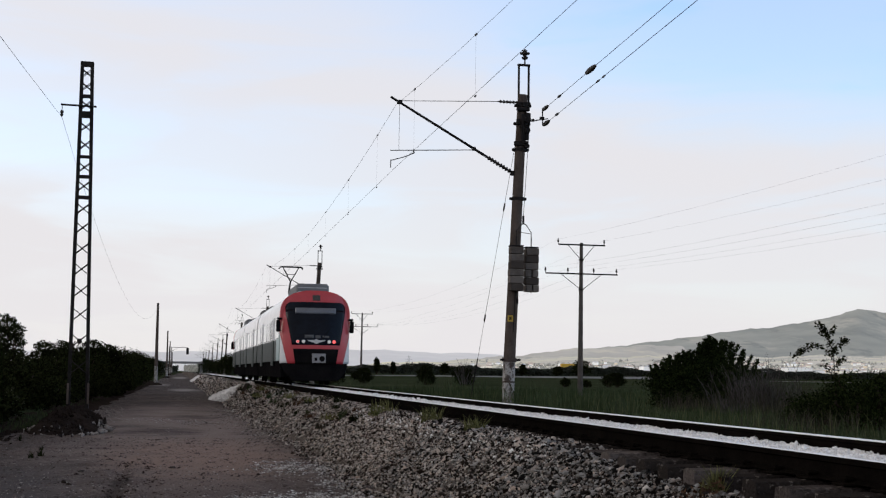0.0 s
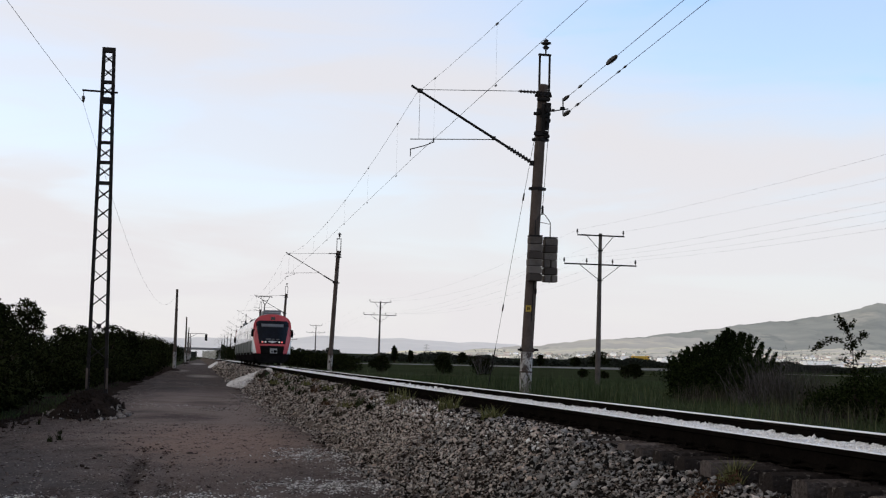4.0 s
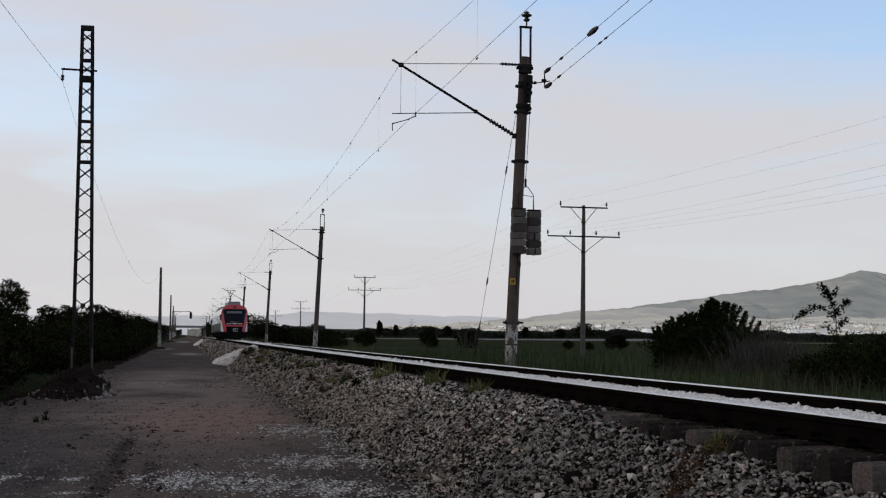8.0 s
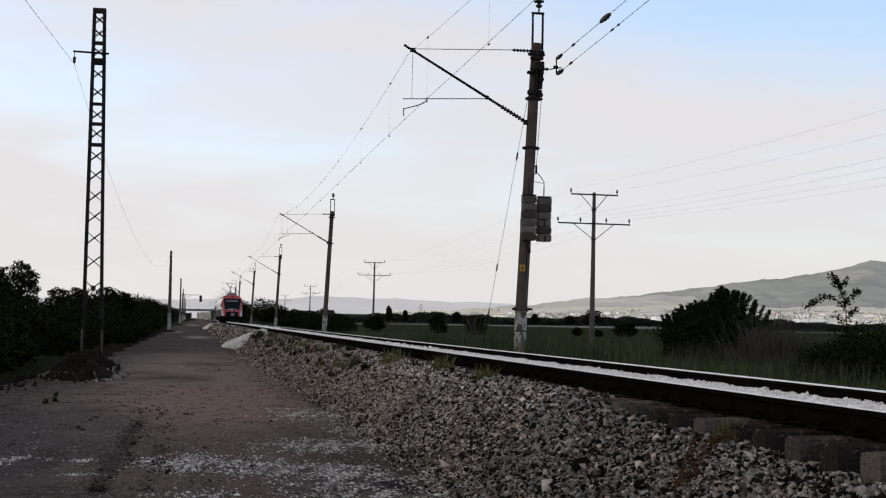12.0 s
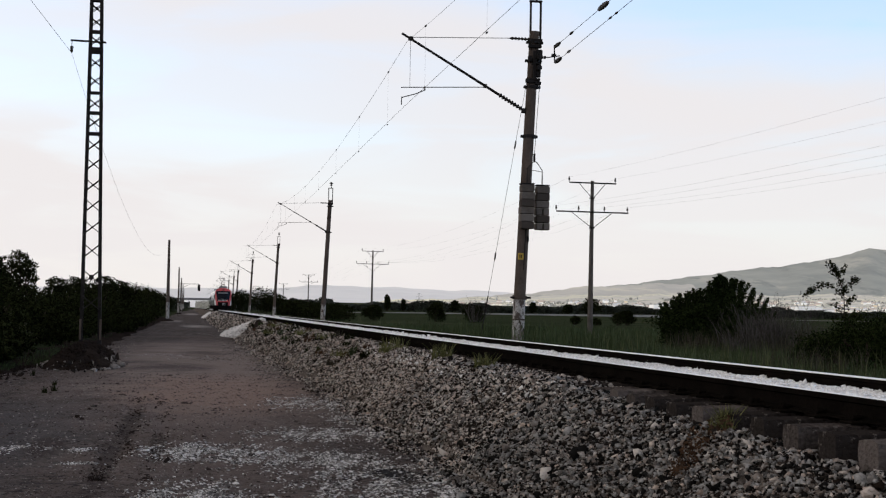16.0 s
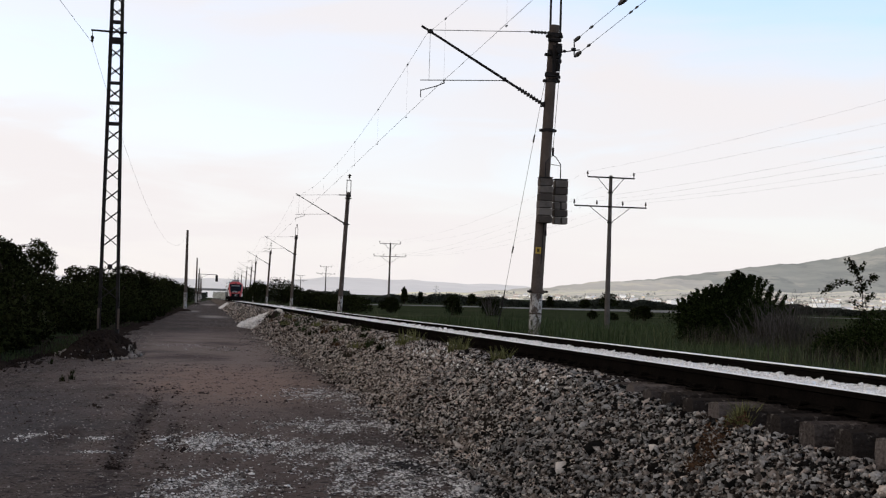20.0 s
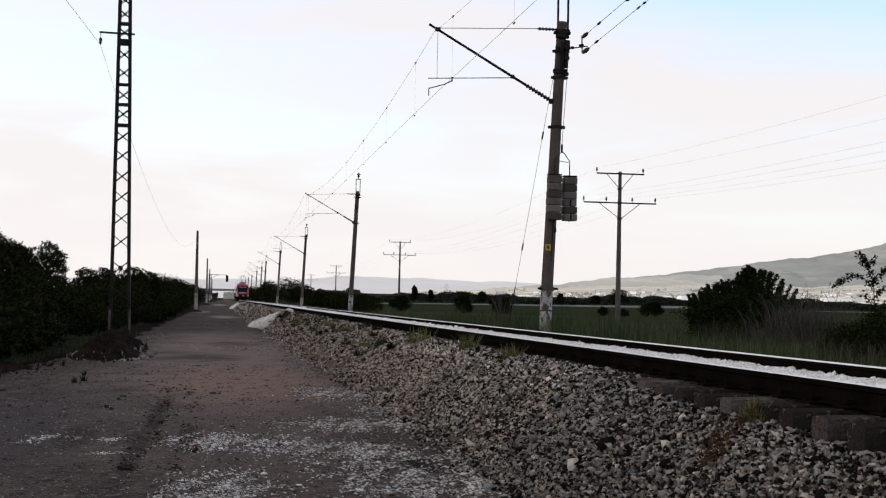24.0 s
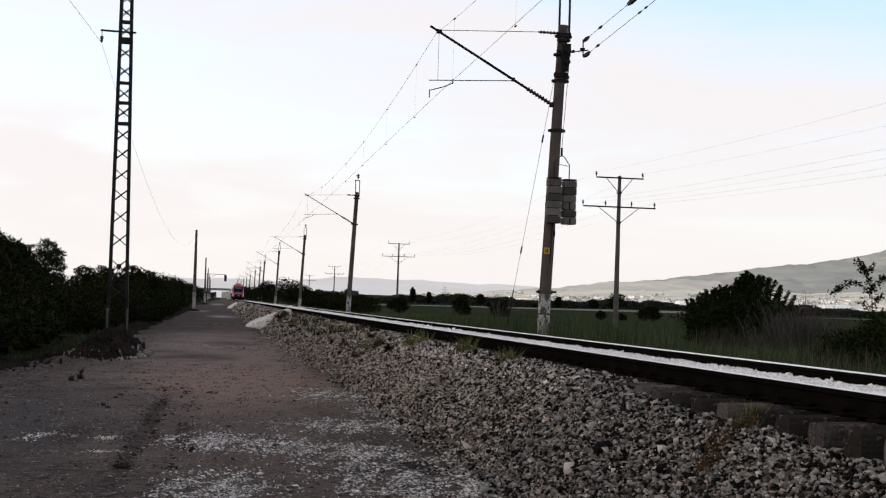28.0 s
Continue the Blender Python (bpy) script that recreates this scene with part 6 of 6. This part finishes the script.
def pantograph(y, up):
    p = new("pantograph")
    p.parent = train
    p.matrix_basis = pose(0, y, 3.66)
    Kit().box((0, 0, 0.10), (1.2, 1.7, 0.07), 0.02).part("base_frame", M_STEEL, p)
    for sx in (-0.45, 0.45):
        for sy in (-0.7, 0.7):
            Kit().lathe((sx, sy, -0.1), (0, 0, 1), [(0, 0.05), (0.05, 0.09), (0.09, 0.05), (0.13, 0.09), (0.17, 0.05), (0.2, 0.03)], 8).part("foot_insulator", M_INSULATOR, p)
    top = up
    knee = Vector((0, 0.9, 0.15 + (top - 0.5) * 0.45)) if top > 1 else Vector((0, 0.9, 0.16))
    apex = Vector((0, 0.05, max(0.18, top - 0.72)))
    Kit().rod((0, -0.6, 0.15), knee, 0.065, 0.05, 7).part("lower_arm", M_STEEL, p)
    Kit().rod(knee, apex, 0.05, 0.04, 7).part("upper_arm", M_STEEL, p)
    for s in (-1, 1):
        Kit().rod(apex, (s * 0.38, 0.0, top - 0.03), 0.032, 0.024, 6).part("head_arm", M_STEEL, p)
    Kit().rod((-0.24, 0.02, (apex.z + top) / 2), (0.24, 0.02, (apex.z + top) / 2), 0.016, n=5).part("cross_stay", M_STEEL, p)
    for dy in (-0.16, 0.16):
        Kit().tube([(-0.58, dy, top - 0.10), (-0.53, dy, top - 0.02), (-0.46, dy, top), (0.46, dy, top), (0.53, dy, top - 0.02), (0.58, dy, top - 0.10)], 0.024, 6).part("contact_strip", M_STEEL, p)
    return p


pantograph(13.0, 6.70 - RAIL - 3.66)
pantograph(37.6, 0.32)


# ---- road end: cantilever signal post and bridge ----
t = thing("signal_bracket", "tall post with a long arm and hanging signal over the road", "signal post", (-2.5, 400, 0.4))
Kit().rod((0, 0, -0.3), (0, 0, 8.3), 0.17, 0.12, 8).part("post", M_STEEL, t)
Kit().box((2.55, 0, 8.0), (5.3, 0.12, 0.14), 0.02).rod((0.1, 0, 6.6), (2.6, 0, 7.9), 0.05, n=5).part("arm", M_STEEL, t)
Kit().box((5.25, 0, 6.9), (0.75, 0.4, 1.9), 0.06).rod((5.2, 0, 7.8), (5.2, 0, 8.0), 0.05, n=5).part("signal_head", M_STEEL, t)

overpass = thing("overpass", "grey concrete road bridge crossing the track and the dirt road", "bridge", (0, 600, 0))
# distance haze is put into this concrete's paler base colour
M_BRIDGE = material("hazy_bridge_concrete", (0.17, 0.17, 0.17), (0.25, 0.245, 0.24), 0.9, scale=0.3, fine=3, bump=0.1)
Kit().box((8, 16, 5.05), (70, 14, 0.60), 0.05).part("deck", M_BRIDGE, overpass)
for y in (9.3, 22.7):
    Kit().box((8, y, 5.50), (70, 0.25, 0.40), 0.03).part("parapet", M_BRIDGE, overpass)
for x in (-3.6, 10.5, 26.0):
    for y in (11.5, 16, 20.5):
        Kit().rod((x, y, -0.5), (x, y, 4.7), 0.45, n=10).part("pier", M_BRIDGE, overpass)
    Kit().box((x, 16, 4.5), (1.0, 11.5, 0.5), 0.05).part("crosshead", M_BRIDGE, overpass)
for s, x in ((-1, -27), (1, 43)):
    Kit().box((x, 16, 2.2), (1.2, 14, 5.2), 0.05).part("abutment", M_BRIDGE, overpass)
Kit().put([(-27, 600, 0.5), (-300, 600, 0.5), (-300, 608, 4.9), (-27, 608, 4.9), (-27, 622, 4.9), (-300, 622, 4.9), (-300, 632, 0.5), (-27, 632, 0.5)],
          [(0, 3, 2, 1), (3, 4, 5, 2), (4, 7, 6, 5), (0, 7, 4, 3), (1, 2, 5, 6)]).part("embankment", M_GRASSLAND)
tagged(bpy.data.objects["embankment.001"], "long low grassy road embankment leading up to a bridge", "embankment", kind="structure")

# ---- gravel piles spilt from the track ----
heap("gravel_pile", "bright white crushed stone pile poured down the bank", "gravel pile", (3.25, 77, 0.02), 1.30, 11.5, 1.0, M_PILE, 5.0, 1.15, 0.16, 0.95)
heap("gravel_pile", "dark soil and stones dug beside a gravel pile", "gravel pile", (3.45, 67, 0.12), 0.55, 3.0, 0.90, M_SOIL, 7.0, 1.5, 0.14)
heap("gravel_pile", "pale crushed stone pile poured down the bank", "gravel pile", (2.75, 208, 0.05), 0.95, 14.0, 0.85, M_PILE, 9.0, 1.2, 0.22, 0.55)
g = np.random.default_rng(77)
n = 2600
a, r = g.random(n) * TAU, g.random(n) ** 0.5
P = np.stack([3.25 + 1.37 * r * np.cos(a) + 0.95 * (1 - r), 77 + 12.2 * r * np.sin(a), 0.03 + 0.97 * np.clip(1 - r ** 1.15, 0, 1) + 0.05 * g.random(n)], 1)
tagged(new("pile_stones", stones("pile_stones", P, 0.034 * np.exp(0.45 * g.normal(size=n)), M_PILE, 12)), "loose white stones on a gravel pile", "stones", kind="stuff")

# ---- loose stones on the road, thick in patches ----
g = np.random.default_rng(78)


def road_stones(name, n, size, seed, mat, patches):
    """Flat chips strewn thickly in patches (x, y, half width, half length, share)."""
    g = np.random.default_rng(seed)
    share = np.array([p[4] for p in patches], float)
    pick = g.choice(len(patches), n, p=share / share.sum())
    L = np.array(patches, float)[pick]
    x, y = L[:, 0] + L[:, 2] * g.normal(size=n) * 0.68, L[:, 1] + L[:, 3] * g.normal(size=n) * 0.68
    grain = np.sin(7 * x + 3 * y) * np.sin(4.3 * y - 5 * x) + 0.6 * np.sin(17 * x - 6 * y)
    keep = (grain + 0.8 * g.normal(size=n) > 0.1) & (x < toe(y)) & (((x - 1.98) / 0.18) ** 2 + ((y - 12.9) / 0.42) ** 2 > 1.3 * g.random(n)) & (x > -4.4) & (y > 8)
    x, y = x[keep], y[keep]
    s = size * np.exp(0.35 * g.normal(size=len(x)))
    return new(name, stones(name, np.stack([x, y, land(x, y) + 0.004 + s * 0.1], 1), s, mat, seed, 0.5))


PATCHES = [(2.01, 11.67, 0.67, 1.9, 9), (1.79, 17.13, 0.71, 0.62, 4), (1.56, 14.26, 0.31, 0.55, 3), (0.77, 14.57, 0.50, 0.8, 2.6), (2.06, 22.62, 0.60, 1.3, 2.5), (2.47, 19.3, 0.32, 0.8, 1.5), (0.28, 11.3, 0.27, 0.9, 1.0), (0.04, 14.96, 0.33, 0.6, 3.5), (-0.02, 11.3, 0.32, 0.8, 2.6), (-1.82, 15.33, 0.24, 0.35, 0.28), (-1.06, 13.94, 0.2, 0.1, 0.22), (-1.17, 15.19, 0.12, 0.2, 0.14), (1.32, 11.56, 0.35, 1.4, 0.6), (-0.71, 44.2, 0.93, 1.75, 0.3)]
tagged(road_stones("road_gravel", 50000, 0.0110, 79, M_ROAD_STONE, PATCHES), "pale crushed stones strewn over the dirt road", "gravel", kind="stuff")
tagged(road_stones("road_gravel", 20000, 0.0110, 95, M_CHIP, PATCHES), "dark stones among the pale gravel on the road", "gravel", kind="stuff")
tagged(road_stones("road_gravel", 8000, 0.016, 101, M_CHIP, [(1.9, 50, 0.5, 9, 3), (2.1, 36, 0.4, 5, 2), (-2.6, 50, 0.5, 6, 2), (0.8, 42, 0.6, 1.5, 1), (0.5, 80, 1.2, 4, 1)]), "greyish stones strewn along the edges of the dirt road", "gravel", kind="stuff")
tagged(road_stones("road_gravel", 26000, 0.0088, 80, M_CHIP, [(-0.5, 15, 3.5, 7, 3), (-0.5, 28, 3.5, 14, 2)]), "small scattered stones on the dirt road", "gravel", kind="stuff")
g = np.random.default_rng(83)
n = 1700
a, r = g.random(n) * TAU, 0.72 + 0.42 * g.random(n)
P = np.stack([-2.74 + 1.02 * r * np.cos(a), 37.2 - 4.4 * r * np.abs(np.sin(a)), 0.035 + 0.9 * np.clip(0.92 - r, 0, 1)], 1)
P = P[g.random(n) < 0.06 + 0.5 * (np.cos(a) > 0.45)]
tagged(new("heap_stones", stones("heap_stones", P, 0.030 * np.exp(0.4 * g.normal(size=len(P))), M_CHIP, 84)), "pale stones at the foot of a soil heap", "stones", kind="stuff")

# crumbs of the road's own earth
M_CRUMB = material("dry_earth_crumbs", (0.040, 0.032, 0.030), (0.135, 0.108, 0.099), 0.93, scale=2, fine=40, bump=0.3, per="island", spread=0.8)
n = 46000
y = 8.5 + 24 * g.random(n) ** 1.35
x = verge(y) + 0.3 + (toe(y) - verge(y) - 0.2) * g.random(n)
keep = np.sin(5 * x + 2 * y) * np.sin(3.1 * y - 4 * x) + np.sin(13 * x - 5 * y) * 0.5 + 0.6 * g.normal(size=n) > 0.15
x, y = x[keep], y[keep]
s = 0.0075 * np.exp(0.5 * g.normal(size=len(x))) * (0.8 + y / 50)
tagged(new("earth_crumbs", stones("earth_crumbs", np.stack([x, y, land(x, y) + 0.004], 1), s, M_CRUMB, 96, 0.55)), "dry brown crumbs of earth on the dirt road", "soil", kind="stuff")

# crumbled dark soil along the wheel ruts
n = 1900
pick = g.random(n)
y = 12.5 + 12 * g.random(n) ** 1.4
x = np.where(pick < 0.7, -0.76, -0.31) + 0.05 * np.sin(0.5 * y) + 0.05 * np.sin(1.3 * y) + 0.065 * g.normal(size=n)
keep = np.sin(2.3 * y + 3 * x) + 0.9 * g.normal(size=n) > -0.1
x, y = x[keep], y[keep]
tagged(new("rut_soil", stones("rut_soil", np.stack([x, y, land(x, y) + 0.006], 1), 0.010 * np.exp(0.45 * g.normal(size=len(x))), M_SOIL, 86, 0.6)), "dark crumbled soil along wheel ruts in the dirt", "soil", kind="stuff")

# crumbs and clods over the soil heap and along the hedge foot
n = 1500
a, r = g.random(n) * TAU, g.random(n) ** 0.6
P = np.stack([-2.74 + 0.9 * r * np.cos(a), 37.2 + 4.2 * r * np.sin(a), 0.50 * np.clip(1 - r ** 2.2, 0, 1) + 0.03 + 0.05 * g.random(n)], 1)
y = 18 + 28 * g.random(n)
x = verge(y) + 0.30 * g.normal(size=n)
P = np.concatenate([P, np.stack([x, y, land(x, y) + 0.01], 1)])
tagged(new("soil_crumbs", stones("soil_crumbs", P, 0.022 * np.exp(0.5 * g.normal(size=len(P))), M_SOIL, 87)), "dark earth clods on the heap and hedge foot", "soil", kind="stuff")

# single larger stones on the bank, and clods on the road
singles = [stones("stone", np.zeros((1, 3)), np.array([1.0]), M_STONE_ONE, 200 + i, blocky=True) for i in range(6)]
g = np.random.default_rng(85)
for i in range(300):
    y = 6.3 + 21 * g.random() ** 1.5
    x = float(toe(y) - 0.25 + (3.75 - toe(y)) * g.random())
    s = 0.012 + 0.018 * g.random() ** 3
    ob = new("stone", singles[i % 6])
    ob.parent = bed
    ob.matrix_basis = pose(x, y, float(land(x, y)) + s * 0.55, *g.uniform(0, 360, 3)) @ Matrix.Diagonal((s, s, s, 1))
for x, y, s in ((-1.52, 19.5, 0.075), (-1.42, 19.2, 0.06), (-1.45, 21.1, 0.06), (-2.31, 17.5, 0.045), (0.92, 24.6, 0.04)):
    ob = tagged(new("clod", stones("clod", np.zeros((1, 3)), np.array([s * 0.6]), M_SOIL, int(1000 * s))), "dark lump of earth lying on the dirt road", "clod", "clods")
    ob.matrix_basis = pose(x, y, float(land(x, y)) + s * 0.2)

# ---- grass ----
g = np.random.default_rng(90)
n = 60000
x, y = 7.4 + 24 * g.random(n) ** 1.1, 12 + 75 * g.random(n) ** 0.9
keep = x > 7.4 + 0.5 * g.random(n)
P = np.stack([x, y, land(x, y) - 0.02], 1)[keep]
tagged(new("field_grass", blades("field_grass", P, 0.15 + 0.16 * (np.sin(0.8 * P[:, 0] + 0.5 * P[:, 1]) * np.sin(0.37 * P[:, 1] - 1.1 * P[:, 0]) > 0.1) + 0.06 * np.sin(2.1 * P[:, 0]), 0.0058, M_GRASS, 91, 0.9)), "tall dark green grass in the field beyond the track", "grass", kind="stuff")
M_MEADOW = material("meadow_stalks", (0.030, 0.040, 0.016), (0.105, 0.110, 0.052), 0.85, scale=0.3, fine=6, bump=0, per="island")
n = 9000
x, y = 7.5 + 16 * g.random(n) ** 1.3, 15 + 45 * g.random(n)
patchy = np.sin(0.9 * x + 0.31 * y + 1.0) * np.sin(0.53 * y - 0.7 * x) + 0.5 * np.sin(2.3 * x + 1.1 * y) + 0.45 * g.normal(size=n) > 0.35
P = np.stack([x, y, land(x, y) - 0.02], 1)[patchy]
tagged(new("meadow_stalks", blades("meadow_stalks", P, 0.48, 0.0055, M_MEADOW, 97, 0.6)), "taller yellow-green stalks in loose patches of the meadow", "grass", kind="stuff")
n = 2600
y = 24 + 22 * g.random(n) ** 1.2
x = 7.35 + 1.6 * g.random(n) ** 1.5
keep = np.sin(1.4 * y) + 0.6 * g.normal(size=n) > 0.2
P = np.stack([x, y, land(x, y) - 0.02], 1)[keep]
tagged(new("trackside_weeds", blades("trackside_weeds", P, 0.62, 0.006, M_GRASS, 98, 0.5)), "tall dark weeds standing beside the far rail", "weeds", kind="stuff")
n = 5000
y = 22 + 80 * g.random(n)
x = verge(y) - 0.5 - 6 * g.random(n) ** 1.2
P = np.stack([x, y, land(x, y) - 0.02], 1)
tagged(new("verge_grass", blades("verge_grass", P, 0.16, 0.007, M_GRASS, 92)), "dark green grass on the road verge", "grass", kind="stuff")


n = 2500
y = 31 + 16 * g.random(n)
x = verge(y) - 0.05 - 0.9 * g.random(n) ** 1.4
P = np.stack([x, y, land(x, y) - 0.02], 1)
tagged(new("hedge_foot_grass", blades("hedge_foot_grass", P, 0.16, 0.006, M_GRASS, 94, 0.6)), "green grass at the foot of the hedge", "grass", kind="stuff")


def tuft(x, y, z, r, h, n, mat, seed, label, name="grass_tuft", kind=""):
    g = np.random.default_rng(seed)
    a, q = g.random(n) * TAU, r * g.random(n) ** 0.7
    P = np.stack([q * np.cos(a), q * np.sin(a), 0 * a - 0.03], 1)
    ob = tagged(new(name, blades(name, P, h, 0.007, mat, seed, 0.8)), label, "grass tuft", "" if kind else "tufts on the bank", kind)
    ob.matrix_basis = pose(x, y, z)


for i, (x, y, r, h) in enumerate(((3.72, 8.92, 0.10, 0.24), (3.80, 9.0, 0.05, 0.36), (3.7, 16.6, 0.12, 0.36), (3.72, 19.6, 0.15, 0.44), (3.7, 24.2, 0.26, 0.44), (3.4, 28.5, 0.4, 0.22), (3.7, 24, 0.2, 0.22), (3.65, 35, 0.4, 0.25), (3.7, 55, 0.5, 0.3), (3.3, 52, 0.5, 0.3), (3.6, 41, 0.4, 0.25))):
    tuft(x, y, float(land(x, y)), r, h * 0.6, 150, M_TUFT, 300 + i, "green grass tuft growing in the ballast beside a sleeper")
for i, (x, y, r, h) in enumerate(((3.62, 8.85, 0.16, 0.10), (3.50, 8.78, 0.15, 0.08), (3.40, 8.70, 0.14, 0.07), (3.3, 27.6, 0.4, 0.2))):
    n = 150
    a, q = g.random(n) * TAU, r * g.random(n) ** 0.6
    P = np.stack([q * np.cos(a), q * np.sin(a), 0.35 * q * np.cos(a) + h * g.random(n) ** 1.4], 1)
    ob = tagged(new("weed_tuft", leaves("weed_tuft", P, 0.030, M_RUSSET, 330 + i)), "withered russet weed growing in the ballast", "weed", kind="stuff")
    ob.matrix_basis = pose(x, y, float(land(x, y)) + 0.015)
for i, (x, y, h) in enumerate(((-2.53, 25.0, 0.15), (-2.42, 25.6, 0.20), (-2.60, 27.5, 0.12), (-3.4, 31.0, 0.16))):
    tuft(x, y, float(land(x, y)), 0.05, h, 34, M_LEAF, 350 + i, "small dark weed sprig on the dirt road", "weed_sprig", "stuff")
# low weeds along the top of the bank
for i in range(44):
    y = 25.5 + 1.05 * i + 0.8 * math.sin(3.1 * i)
    x = 3.45 + 0.28 * math.sin(1.7 * i)
    tuft(x, y, float(land(x, y)), 0.20 + 0.12 * math.sin(2.3 * i), 0.15 + 0.07 * math.sin(4.1 * i), 130, (M_LEAF, M_RUSSET, M_GRASS, M_LEAF_DRY, M_LEAF)[i % 5], 360 + i, ("dark green", "withered russet", "green", "dry brown", "dark green")[i % 5] + " weed clump on top of the ballast bank", "weed_clump")
g = np.random.default_rng(93)
for i, (x, y, r, h, n) in enumerate(((18.6, 39.4, 1.2, 1.0, 420), (17.4, 38.0, 1.3, 0.7, 500), (15.6, 38.8, 1.2, 0.6, 400), (19.6, 38.4, 1.0, 0.8, 320), (12.2, 25.0, 1.2, 0.5, 300))):
    a, q = g.random(n) * TAU, r * g.random(n) ** 0.6
    P = np.stack([q * np.cos(a), q * np.sin(a), 0 * a - 0.03], 1)
    ob = tagged(new("dry_weeds", blades("dry_weeds", P, h, 0.006, M_LEAF_DRY, 340 + i, 0.75)), "tall dry brown weed stalks before a shrub", "weeds", "dry weeds", "stuff")
    ob.matrix_basis = pose(x, y, float(land(x, y)))


# ---- lorry on the far embankment ----
lorry = thing("lorry", "yellow lorry driving along the far embankment", "lorry", (185.5, 614, 5.05))
M_YELLOW = material("yellow_paint", (0.62, 0.36, 0.03), (0.74, 0.45, 0.05), 0.5, scale=1, fine=10, bump=0)
Kit().box((-1.6, 0, 1.75), (6.4, 2.4, 2.1), 0.1).part("cargo_body", M_YELLOW, lorry)
Kit().box((2.9, 0, 1.75), (2.0, 2.4, 2.4), 0.25).part("cab", M_YELLOW, lorry)
Kit().box((3.3, -1.21, 2.2), (0.9, 0.06, 0.7), 0.02).part("cab_window", M_GLASS, lorry)
Kit().box((-0.4, 0, 0.75), (7.8, 0.9, 0.25), 0.04).part("chassis", M_SKIRT, lorry)
for x in (-3.8, -2.6, 2.7):
    for y in (-1.1, 1.1):
        Kit().lathe((x, y, 0.5), (0, 1 if y > 0 else -1, 0), [(-0.15, 0.2), (-0.15, 0.5), (0.1, 0.5), (0.1, 0.25)], 14).part("wheel", M_SKIRT, lorry)


def motions():
    """The train draws away, slowing a little; a lorry crosses in the distance and halts."""
    run = [(0, 51.8, 0.14), (1, 63.0, 0.12), (2, 74.2, 0.09), (5, 109.0, 0.04), (8, 141.5, 0.03), (13, 194, 0.03), (18, 244, 0.0), (21, 272, -0.03), (24, 299, -0.03), (28, 332, -0.03)]
    walk(train, [(t, pose(float(track(y)) + sway, y, RAIL)) for t, y, sway in run])
    walk(lorry, [(t, pose(x, 614, 4.62 - 0.0145 * t)) for t, x in ((0, 184.5), (2, 198.5), (5, 217.0), (8, 236.0), (11, 252.0), (12, 253.0), (28, 253.0))])


motions()
